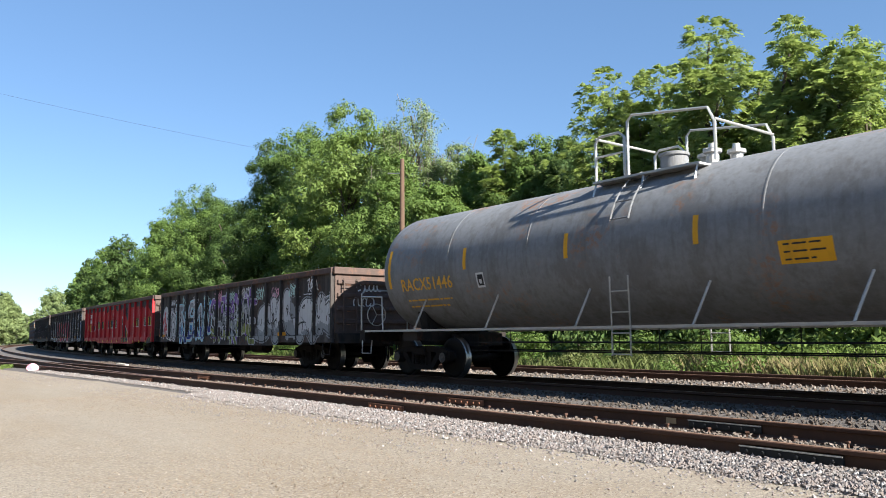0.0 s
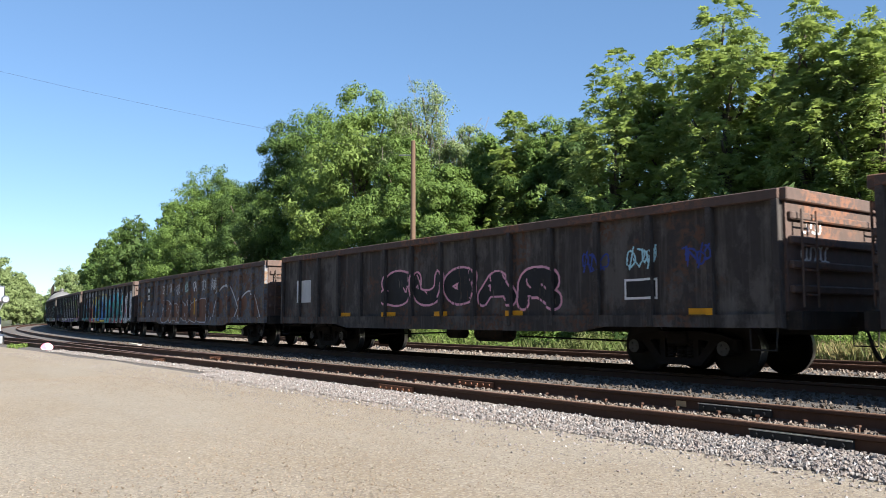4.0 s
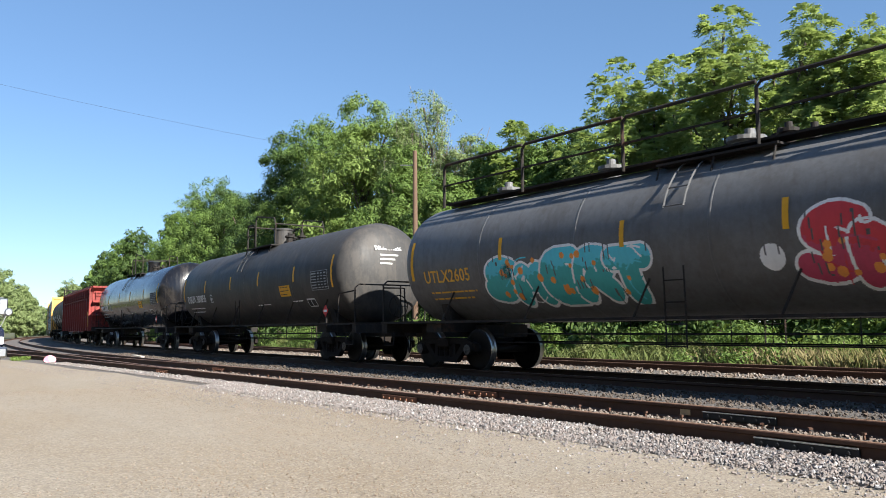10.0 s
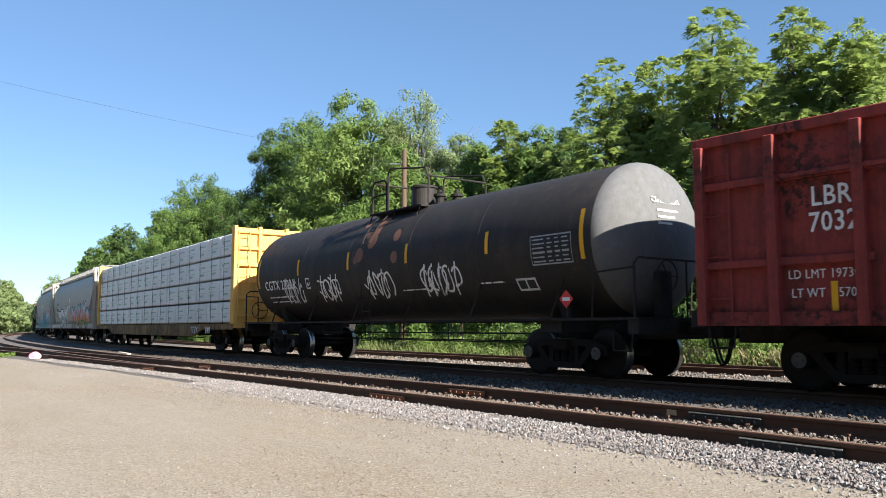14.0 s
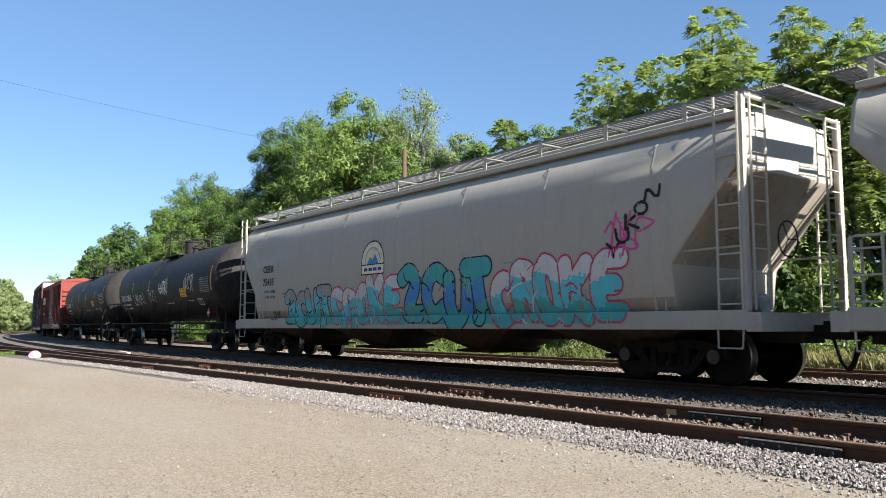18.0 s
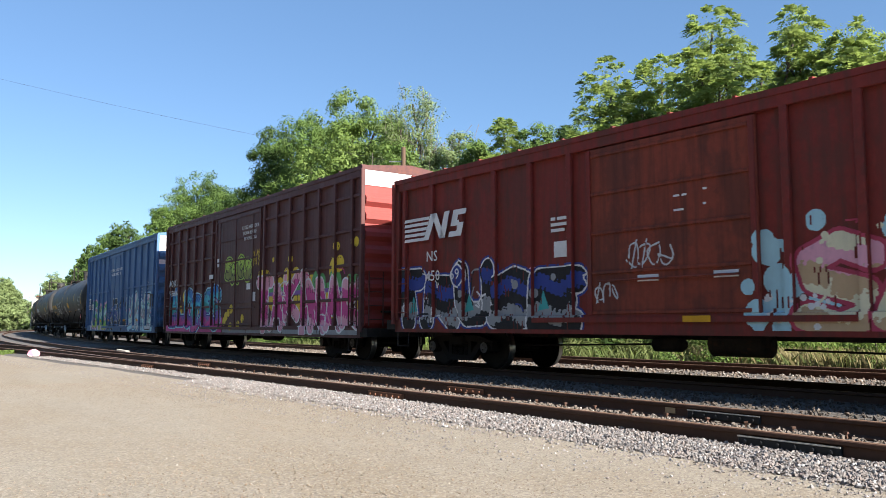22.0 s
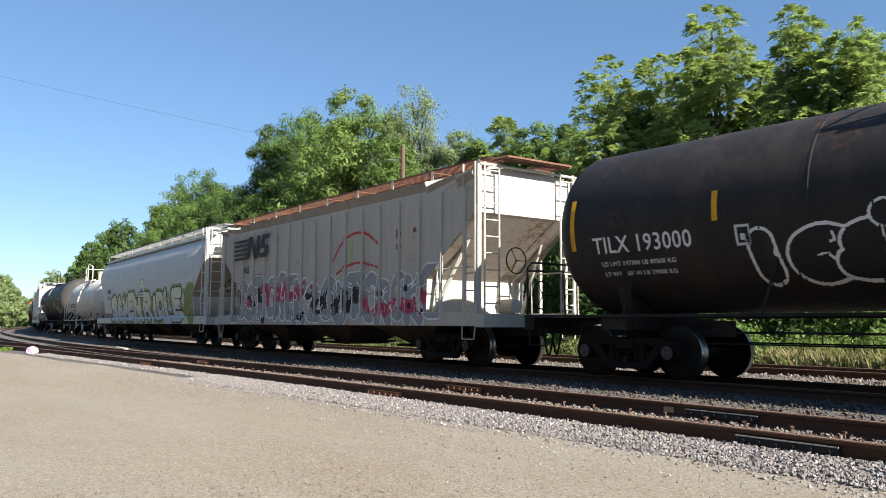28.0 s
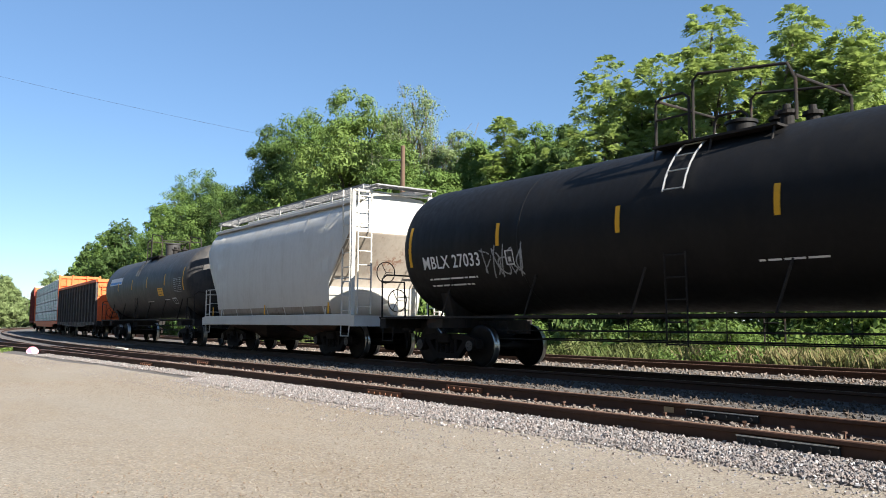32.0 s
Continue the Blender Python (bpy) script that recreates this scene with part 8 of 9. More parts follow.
s.lay("rust_stain", "rusty runs below the dome")
# paler black on the front head carries the sun that falls there
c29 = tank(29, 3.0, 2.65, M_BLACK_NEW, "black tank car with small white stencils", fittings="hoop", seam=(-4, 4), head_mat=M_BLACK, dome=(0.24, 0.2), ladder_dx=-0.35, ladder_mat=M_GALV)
dress_tank(c29, "MBLX 27033", plac=False)
s = tank_side(c29, L(29) - 2.4, 3.0, 2.65, 29)
s.word("NOKR", 4.2, 6.9, 1.7, 2.15, "black", "silver", None, 0.4, 0.03).tag(-5.0, 1.95, 0.5, "grey", 5, 0.03).lay("graffiti", "grey outlined tag")
c30 = place(hopper(L(30), 4.62, M_NEW_WHITE, "clean white two-bay covered hopper", bays=2, eave=True, slope=1.1), CUT[29], CUT[30])
reflectors(c30, (-4.5, 0.0, 4.2), 1.2, 1.5, -1.51, w=0.08)
c31 = tank(31, 3.0, 2.65, M_BLACK, "black tank car with blue and white lettering", fittings="hoop", seam=(-4, 4))
dress_tank(c31, "", plac=False)
s = tank_side(c31, L(31) - 2.4, 3.0, 2.65, 31)
s.rect(-6.2, -3.6, 2.85, 3.2, "silver").rect(-6.1, -3.7, 2.9, 3.0, "blue").lay("emblem", "white and blue company panel")
c32 = place(gondola(L(32), 3.4, M_GON, M_ORANGE, "dark gondola with orange ends", end_mat=M_ORANGE), CUT[31], CUT[32])
c33 = place(lumber_car(L(33), M_WRAP_W, M_ORANGE, "orange flatcar stacked with white wrapped lumber"), CUT[32], CUT[33])
c34 = place(boxcar(L(34), 4.6, M_NS_BOX, "red boxcar at the tail of the visible train", posts_between(7.6, 14, (-1.6, 1.6)), (-1.6, 1.6)), CUT[33], CUT[34])


def bearing(turn, dist):
    """A place at that many degrees to the left of +y from the camera."""
    a = radians(turn)
    return -math.sin(a) * dist, math.cos(a) * dist


def shot(px):
    """Degrees to the left of +y of a column of the picture at rest."""
    return 50.536 - math.degrees(math.atan((px - 784) / 1416.5))


def beside(turn, lat):
    """Where that bearing meets the strip at lat beside the main track, and how far off that is."""
    s = np.arange(-40, 220, 0.5)
    x, y, _ = line(s, lat)
    a = np.degrees(np.arctan2(-x, y))
    ss = float(np.interp(turn, a, s))
    x, y, _ = line(ss, lat)
    return float(x), float(y), math.hypot(x, y)


def rise(top, dist):
    """The height of what reaches to that row of the picture at that distance."""
    return EYE + dist * math.tan(radians(5.476) + math.atan((441 - top) / 1416.5))


# ---------------------------------------------------------------- trees
def leaf_material(name, ca, cb, cc, through=(0.22, 0.33, 0.04), share=0.3):
    m, nt, n, l, b = nodes_of(name)
    geo = n.new("ShaderNodeNewGeometry")
    big = noise_node(nt, 0.35, 4, 0.6, "Object")
    r = ramp(nt, geo.outputs["Random Per Island"], 0.0, 1.0, (*ca, 1), (*cb, 1))
    c = mix(nt, ramp(nt, big.outputs[0], 0.4, 0.65).outputs[0], r.outputs[0], cc)
    l.new(c, b.inputs["Base Color"])
    b.inputs["Roughness"].default_value = 0.6
    b.inputs["Specular IOR Level"].default_value = 0.16
    tr = n.new("ShaderNodeBsdfTranslucent")
    l.new(mix(nt, 0.5, c, through), tr.inputs[0])
    ms = n.new("ShaderNodeMixShader")
    ms.inputs[0].default_value = share
    l.new(b.outputs[0], ms.inputs[1])
    l.new(tr.outputs[0], ms.inputs[2])
    l.new(ms.outputs[0], n["Material Output"].inputs[0])
    return m


M_LEAF = leaf_material("green_leaves", (0.076, 0.130, 0.032), (0.161, 0.231, 0.063), (0.096, 0.161, 0.037), (0.209, 0.285, 0.042))
M_LEAF_B = leaf_material("bright_leaves", (0.106, 0.160, 0.038), (0.203, 0.274, 0.077), (0.127, 0.194, 0.046), (0.245, 0.320, 0.052))
M_LEAF_D = leaf_material("dark_leaves", (0.048, 0.088, 0.025), (0.102, 0.149, 0.047), (0.061, 0.108, 0.029), (0.150, 0.211, 0.036))
M_LEAF_F = leaf_material("feathered_leaves", (0.180, 0.250, 0.078), (0.360, 0.425, 0.175), (0.210, 0.285, 0.095), (0.430, 0.530, 0.115), 0.48)
M_LEAF_G = leaf_material("greyish_leaves", (0.136, 0.185, 0.072), (0.246, 0.304, 0.136), (0.162, 0.212, 0.084), (0.255, 0.339, 0.093))
M_LEAF_Y = leaf_material("yellowish_weeds", (0.088, 0.117, 0.036), (0.169, 0.182, 0.073), (0.100, 0.129, 0.040), (0.226, 0.242, 0.065))
M_GRASS_DRY = leaf_material("dry_grass", (0.202, 0.161, 0.081), (0.307, 0.257, 0.146), (0.177, 0.161, 0.065), (0.322, 0.274, 0.129), 0.3)
M_BARK = plain("tree_bark", (0.10, 0.08, 0.06), 0.95, 0, 8, 0.4, 0.8, 0.03)
M_TWIG = plain("grey_twigs", (0.2, 0.17, 0.14), 0.95, 0, 8, 0.3, 0.4, 0.01)


def unit(v):
    return v / (np.linalg.norm(v, axis=-1, keepdims=True) + 1e-9)


def leaf_cloud(centres, radii, per, size, rng, flat=0.8, droop=0.3, thin=0.42, out=None):
    """Leaves on the shells of many small clumps, facing outward: each leaf is a small pointed blade."""
    n = len(centres) * per
    c = np.repeat(centres, per, 0)
    r = np.repeat(radii, per)[:, None]
    d = unit(rng.normal(size=(n, 3)))
    p = c + d * r * rng.random((n, 1)) ** 0.3 * np.array([1, 1, flat])
    face = d * 0.9 + rng.normal(0, 0.26, (n, 3)) + np.array([0, 0, 0.2])
    if out is not None:
        face += np.repeat(out, per, 0) * 0.35
    up = unit(face)
    t = unit(np.cross(up, rng.normal(size=(n, 3))))
    t[:, 2] -= droop * rng.random(n)
    b = np.cross(up, t)
    s = size * rng.uniform(0.55, 1.3, (n, 1))
    return np.stack([p - t * s, p + t * s * 0.7 + b * s * thin - up * s * 0.1, p + t * s * 0.7 - b * s * thin - up * s * 0.1], 1)


def leaf_sprays(centres, per, length, rng, leaflets=11, out=None):
    """Rosettes of feathered leaves: broad leaflets in pairs along stalks that arch out from a twig's end and droop."""
    n = len(centres) * per
    c = np.repeat(centres, per, 0)
    lead = np.array([0, 0, 0.45]) if out is None else np.repeat(out, per, 0) * 0.75 + np.array([0, 0, 0.3])
    d = unit(rng.normal(0, 0.5, size=(n, 3)) + lead)
    base = c + d * 0.05
    ln = length * rng.uniform(0.65, 1.25, (n, 1))
    side = unit(np.cross(d, np.array([0, 0, 1.0])))
    up = unit(np.cross(side, d))
    blades_ = []
    for k in range(leaflets):
        f = (k // 2 + 1) / ((leaflets + 1) // 2)
        p = base + d * ln * f + np.array([0, 0, -0.6]) * ln * f * f
        w = side * (1 if k % 2 else -1)
        o = unit(w * 0.85 + d * 0.55 + np.array([0, 0, -0.3]) + rng.normal(0, 0.14, (n, 3)))
        s = ln * 0.42 * rng.uniform(0.8, 1.2, (n, 1)) * (1.1 - 0.3 * f)
        b = unit(np.cross(o, up)) * s * 0.27
        blades_.append(np.stack([p + o * s * 0.15 + b, p + o * s, p + o * s * 0.15 - b], 1))
    return np.concatenate(blades_)


def leaf_mesh(name, V, material):
    """One mesh of many loose leaves, each with as many corners as V gives it."""
    n, c = V.shape[:2]
    me = bpy.data.meshes.new(name)
    me.vertices.add(n * c)
    me.vertices.foreach_set("co", V.astype(np.float32).ravel())
    me.loops.add(n * c)
    me.loops.foreach_set("vertex_index", np.arange(n * c, dtype=np.int32))
    me.polygons.add(n)
    me.polygons.foreach_set("loop_start", np.arange(0, n * c, c, dtype=np.int32))
    me.update(calc_edges=True)
    me.materials.append(material)
    return me


def limbs(bm, start, ends, r0, rng):
    for e in ends:
        a, e = Vector(start), Vector(e)
        mid = a.lerp(e, 0.5) + Vector(rng.normal(0, 0.08, 3)) * (e - a).length
        rod(bm, a, mid, r0, 5)
        rod(bm, mid, e, r0 * 0.55, 5)


def tree(x, y, height, width, label, mat, seed, leaves=14000, size=0.17, lobes=17, low=0.06, clumps=320, feather=False, sparse=False, name="tree", group="trees along the railway"):
    """Trunk, limbs and a crown of uneven lobes set with leaf clumps."""
    rng = np.random.default_rng(seed)
    t = thing(name, label, "tree", group, m=pose(x, y, -0.12))
    bm = bmesh.new()
    pts = [(Vector((rng.normal(0, 0.1) * i, rng.normal(0, 0.1) * i, height * 0.78 * i / 6)), 0.022 * height * (1 - 0.145 * i) ** 1.2) for i in range(7)]
    for (a, ra), (b, rb) in zip(pts[:-1], pts[1:]):
        rod(bm, a, b, (ra + rb) / 2, 7)
    part("trunk", bm, M_BARK, t)
    w = width / 2
    cent, rad = [], []
    for i in range(lobes):
        f = (i + 0.5) / lobes
        z = height * (low + 0.1 + (0.84 - low - 0.1) * f) + rng.normal(0, 0.025 * height)
        reach = w * min(1.0, 0.75 + 0.9 * f) * (1.0 if f < 0.5 else 1.0 - 0.5 * (f - 0.5) / 0.5)
        span = reach * rng.uniform(0.35, 0.72)
        a = i * 2.4 + rng.uniform(-0.5, 0.5)
        rad.append(max(0.12 * w, (reach - span * 0.75) * rng.uniform(0.75, 1.05)))
        cent.append(np.array([span * math.cos(a), span * math.sin(a), z]))
    for f, q in ((0.88, 0.36), (0.79, 0.45), (0.68, 0.5)):
        cent.append(np.array([0, 0, height * f]))
        rad.append(min(w * q, height * 0.12))
    cent, rad = np.array(cent), np.array(rad)
    bm = bmesh.new()
    for c in cent:
        limbs(bm, (0, 0, max(0.3, c[2] * 0.62)), [tuple(c)], 0.0065 * height, rng)
    part("limb", bm, M_BARK, t)
    k = rng.choice(len(cent), clumps, p=(rad ** 2) / (rad ** 2).sum())
    d = unit(rng.normal(size=(clumps, 3)))
    q = cent[k] + d * rad[k][:, None] * rng.uniform(0.5, 1.04, (clumps, 1)) ** 0.6 * np.array([1, 1, 0.9])
    keep = (q[:, 2] > low * height * 0.5) & (q[:, 2] < height * 0.985)
    q = q[keep]
    out = unit(unit(d[keep]) + 0.6 * unit(q - np.array([0, 0, height * 0.5])))
    rr = np.minimum(width * rng.uniform(0.055, 0.11, len(q)), 0.85 if height < 25 else 1.3)
    per = max(3, leaves // len(q))
    if feather:
        V = leaf_sprays(q, max(1, per // 11), size * 3.3, rng, out=out)
    else:
        V = leaf_cloud(q, rr, per, size, rng, out=out)
    if not sparse:
        inner = cent[rng.integers(0, len(cent), 900)] + unit(rng.normal(size=(900, 3))) * 0.7 * w * 0.3
        V = np.concatenate([V, leaf_cloud(inner, np.full(900, 0.4), 5, size * (0.55 if feather else 0.9), rng)])
    part("crown", leaf_mesh("crown", V, mat), None, t, "dense leafy crown with gaps" if not sparse else "thin crown with bare twigs")
    if sparse:
        bm = bmesh.new()
        for c in q[::2]:
            c = Vector(c)
            rod(bm, c * 0.94, c + Vector(rng.normal(0, 0.4, 3)) + Vector((0, 0, 0.6)), 0.014, 4)
        part("bare_twig", bm, M_TWIG, t, "grey bare twigs")
    return t


LEAFY = "tall broadleaf tree in full summer leaf"
FEATHER = "tall tree with drooping feathered leaves"
# column and top row of each crown, its width across, and how far behind the main track it stands
for k, (px, top, wide, lat, mat, kind) in enumerate((
        (1085, 92, 250, 14.0, M_LEAF, "f"), (1180, 90, 200, 16.0, M_LEAF, "f"), (1275, 6, 215, 14.5, M_LEAF_B, "f"), (1430, 10, 150, 13.5, M_LEAF_B, "f"), (1530, 48, 150, 13.5, M_LEAF_B, "f"), (1640, 330, 150, 14.5, M_LEAF, "n"),
        (893, 180, 110, 17.0, M_LEAF_B, "f"), (948, 208, 150, 18.0, M_LEAF, "n"), (842, 240, 140, 17.5, M_LEAF, "n"), (1010, 212, 130, 18.0, M_LEAF_D, "n"),
        (728, 152, 150, 18.0, M_LEAF_G, "s"), (690, 190, 110, 19.0, M_LEAF_B, "n"), (620, 160, 210, 17.0, M_LEAF_B, "n"), (548, 200, 180, 18.0, M_LEAF, "n"), (482, 222, 130, 17.0, M_LEAF_D, "n"), (700, 250, 170, 15.0, M_LEAF, "n"), (770, 300, 150, 14.0, M_LEAF, "n"),
        (350, 312, 190, 17.0, M_LEAF, "n"), (415, 335, 130, 19.0, M_LEAF_D, "n"), (312, 340, 120, 18.5, M_LEAF_D, "n"), (375, 330, 130, 18.5, M_LEAF_D, "n"),
        (812, 222, 90, 19.0, M_LEAF_G, "s"), (770, 235, 100, 19.0, M_LEAF_G, "s"), (1362, 100, 120, 15.5, M_LEAF, "f"))):
    x, y, d = beside(shot(px), lat)
    h = rise(top, d) * (1.0 if kind == "f" else 1.06 if kind == "s" else 1.02)
    w = wide * d / 1416.5 * (1.08 if kind == "f" else 1.25)
    far = d > 60
    if kind == "f":
        tree(x, y, h, w, FEATHER, M_LEAF_F, 40 + k, leaves=78000 if px < 1380 else 60000, size=0.125, clumps=860 if px < 1380 else 640, feather=True, low=0.3 if px > 1500 else 0.06)
    elif kind == "s":
        tree(x, y, h, w, "half-bare tree with thin foliage and grey twigs", mat, 40 + k, leaves=30000, size=0.10, clumps=560, sparse=True)
    else:
        tree(x, y, h, w, LEAFY, mat, 40 + k, leaves=52000 if far else 80000, size=0.15 if far else 0.11, clumps=430)

# the wood goes on beside the curve
for k, (px, top, wide, d) in enumerate(((285, 372, 80, 118), (212, 404, 80, 150), (186, 418, 60, 165), (160, 442, 56, 285), (140, 466, 40, 300), (245, 428, 80, 160))):
    x, y = bearing(shot(px), d)
    tree(x, y, rise(top, d) * 1.02, wide * d / 1416.5 * 1.25, "tall leafy tree far along the curve", M_LEAF_D if k % 2 else M_LEAF, 70 + k, leaves=15000, size=0.3 if d < 200 else 0.5, clumps=420)

# trees beyond the outside of the curve
for k, (px, top, wide, d) in enumerate(((2, 500, 70, 150), (-45, 470, 90, 140), (22, 518, 46, 190), (-110, 455, 110, 130), (95, 492, 60, 230), (60, 540, 60, 240))):
    x, y = bearing(shot(px), d)
    tree(x, y, rise(top, d), wide * d / 1416.5, "distant leafy tree beside the curve", M_LEAF_G, 90 + k, leaves=20000, size=0.24, clumps=260, name="tree")
x, y = bearing(shot(30), 205)
tree(x, y, rise(515, 205), 55 * 205 / 1416.5, "bare grey tree far down the line", M_LEAF_B, 99, leaves=300, size=0.2, clumps=240, sparse=True)


# ---------------------------------------------------------------- undergrowth behind the far track
def shrub(seed, mat, w, h, leaves, size):
    rng = np.random.default_rng(seed)
    t = thing("shrub", "wild leafy shrub in the undergrowth", "shrub", "undergrowth along the tracks")
    n = 46
    q = rng.normal(0, 0.38, (n, 3)) * np.array([w, w, 0]) / 1.1
    q[:, 2] = h * rng.random(n) ** 0.8 * np.clip(1.15 - np.hypot(q[:, 0], q[:, 1]) / w, 0.25, 1)
    bm = bmesh.new()
    for c in q[::5]:
        rod(bm, (c[0] * 0.2, c[1] * 0.2, -0.2), tuple(c), 0.018, 4)
    part("stem", bm, M_BARK, t)
    part("foliage", leaf_mesh("foliage", leaf_cloud(q, np.full(n, 0.34 * min(w, h) ** 0.5), leaves // n, size, rng), mat), None, t)
    return t


low = [shrub(200 + i, m, w, h, 5600, s * 1.15) for i, (m, w, h, s) in enumerate(((M_LEAF_Y, 1.6, 0.75, 0.042), (M_LEAF_B, 1.5, 1.0, 0.045), (M_LEAF, 1.9, 1.4, 0.055)))]
high = [shrub(210 + i, m, w, h, 3600, s * 0.9) for i, (m, w, h, s) in enumerate(((M_LEAF, 3.4, 4.2, 0.15), (M_LEAF_D, 3.6, 5.4, 0.16), (M_LEAF_B, 3.0, 3.4, 0.14)))]
rs = random.Random(5)
k = 0
for s in np.arange(-20, 62, 1.25):
    x, y, _ = line(s + rs.uniform(-0.5, 0.5), rs.uniform(8.0, 10.4))
    m = pose(x, y, -0.1, 0, 0, rs.uniform(0, 360))
    if k < 3:
        low[k].matrix_basis = m
    else:
        copy_thing(low[rs.choice((0, 0, 1, 2))], m)
    k += 1
k = 0
for lat0, step in ((11.6, 2.3), (14.5, 3.0)):
    for s in np.arange(-24, 120, step):
        x, y, _ = line(s + rs.uniform(-0.8, 0.8), lat0 + rs.uniform(-0.8, 0.8))
        m = pose(x, y, -0.1, 0, 0, rs.uniform(0, 360))
        if k < 3:
            high[k].matrix_basis = m
        else:
            copy_thing(high[rs.choice((0, 1, 1, 2))], m)
        k += 1


def blades(name, count, s0, s1, l0, l1, h0, h1, mat, label, seed):
    rng = np.random.default_rng(seed)
    ss, ll = rng.uniform(s0, s1, count), rng.uniform(l0, l1, count)
    x, y, _ = line(ss, ll)
    p = np.c_[x, y, np.full(count, -0.12)]
    h = rng.uniform(h0, h1, (count, 1))
    lean = rng.normal(0, 0.28, (count, 3)) * h
    lean[:, 2] = 0
    a = rng.uniform(0, math.pi, count)
    w = np.c_[np.cos(a), np.sin(a), np.zeros(count)] * (0.006 + 0.009 * h)
    up = np.array([0, 0, 1.0]) * h
    V = np.stack([p - w, p + w, p + up * 0.6 + lean * 0.4 + w * 0.7, p + up + lean], 1)
    me = leaf_mesh(name, V, mat)
    return tagged(new(name, me), label, "grass", kind="stuff")


blades("tall_grass", 26000, -16, 45, 7.3, 11.0, 0.15, 0.65, M_LEAF_Y, "sunlit tall weeds beside the far track", 31)
blades("dry_grass", 6000, -2, 14, 7.5, 9.0, 0.3, 0.75, M_GRASS_DRY, "dry straw-coloured grass tufts", 32)
blades("grass", 9000, 40, 140, -14, -8.5, 0.2, 0.6, M_LEAF_Y, "rough grass on the outside of the curve", 33)

# ---------------------------------------------------------------- the pole, its wire and what lies about
M_POLE = plain("pole_wood", (0.124, 0.077, 0.050), 0.9, 0, 7, 0.35, 0.5, 0.01)
px_, py_, pd_ = beside(shot(712), 9.3)
ph = rise(261, pd_)
pole = thing("utility_pole", "bare brown wooden utility pole behind the tracks", "pole", m=pose(px_, py_, 0))
bm = bmesh.new()
lathe(bm, [(-0.3, 0.15), (ph * 0.5, 0.13), (ph - 0.02, 0.105), (ph, 0.09)], 'z', 12)
part("post", bm, M_POLE, pole)
bm = bmesh.new()
rod(bm, (0, 0, ph - 0.72), (-0.85, -0.25, ph - 0.62), 0.03, 6)
part("bracket_arm", bm, M_GALV, pole, "short steel arm")
wx, wy = bearing(shot(-200), 46)
wz = rise(182, 46)
bm = bmesh.new()
a, b = Vector((px_ - 0.6, py_ - 0.2, ph - 0.62)), Vector((wx, wy, wz))
pts = []
for i in range(25):
    f = i / 24
    p = a.lerp(b, f)
    p.z -= 0.22 * 4 * f * (1 - f)
    pts.append(p)
path_rod(bm, pts, 0.006, 4)
wire = thing("overhead_wire", "thin sagging overhead wire", "wire")
part("cable", bm, M_LETTER_K, wire)
far = thing("utility_pole", "far wooden utility pole that carries the wire", "pole", m=pose(wx, wy, 0))
bm = bmesh.new()
lathe(bm, [(-0.3, 0.16), (wz + 0.3, 0.11)], 'z', 12)
part("post", bm, M_POLE, far)

# joint bars on the siding rails
M_BAR = plain("black_joint_bar", (0.018, 0.019, 0.02), 0.7, 0.0, 12, 0.3)
M_BAR_RUST = plain("rusty_joint_bar", (0.22, 0.095, 0.05), 0.8, 0.1, 14, 0.35, 0.3)


def along(px, row, lat):
    """How far along the siding a mark on the rail at lat stands."""
    s = np.arange(-12, 60, 0.05)
    pts = np.array([siding(q, lat)[:2] for q in s])
    return float(np.interp(shot(px), np.degrees(np.arctan2(-pts[:, 0], pts[:, 1])), s))


def joint_bar(px0, px1, lat, mat, label, top_line=False):
    s0, s1 = along(px1, 0, lat), along(px0, 0, lat)
    x, y, a = siding((s0 + s1) / 2, lat)
    ln = s1 - s0
    t = thing("joint_bar", label, "rail joint", "joint bars", m=pose(x, y, ZR - 0.171, 0, 0, -math.degrees(a)))
    bm = boxes((-ln / 2, ln / 2, -0.05, -0.014, 0.03, 0.118), bevel=0.008)
    part("plate", bm, mat, t)
    if top_line:
        part("edge_strip", boxes((-ln / 2, ln / 2, -0.058, -0.05, 0.105, 0.116)), M_GALV, t, "pale strip along the top edge")
    for i in range(6):
        bm = bmesh.new()
        lathe(bm, [(-0.072, 0.012), (-0.07, 0.017), (-0.05, 0.017)], 'y', 6, (-ln / 2 + ln * (i + 0.5) / 6, 0, 0.07))
        part("bolt", bm, mat, t)
    return t


joint_bar(1302, 1480, 0.0, M_BAR, "black bolted joint bar on the near siding rail", True)
joint_bar(1214, 1340, GAUGE, M_BAR, "black bolted joint bar on the far siding rail", True)
joint_bar(795, 857, GAUGE, M_BAR_RUST, "rusty bolted joint bar on the far siding rail")
joint_bar(657, 717, 0.0, M_BAR_RUST, "orange rusty joint bar on the near siding rail")
joint_bar(357, 378, GAUGE, M_BAR_RUST, "rusty joint bar on the far siding rail")
joint_bar(258, 278, 0.0, M_BAR_RUST, "rusty joint bar on the near siding rail")
s_ = along(1182, 0, GAUGE)
x, y, a = siding(s_, GAUGE)
t = thing("rail_tag", "small pale metal tag fixed to the rail's web", "tag", m=pose(x, y, ZR - 0.171, 0, 0, -math.degrees(a)))
part("plate", boxes((-0.07, 0.07, -0.024, -0.016, 0.05, 0.115)), M_LUMBER, t)

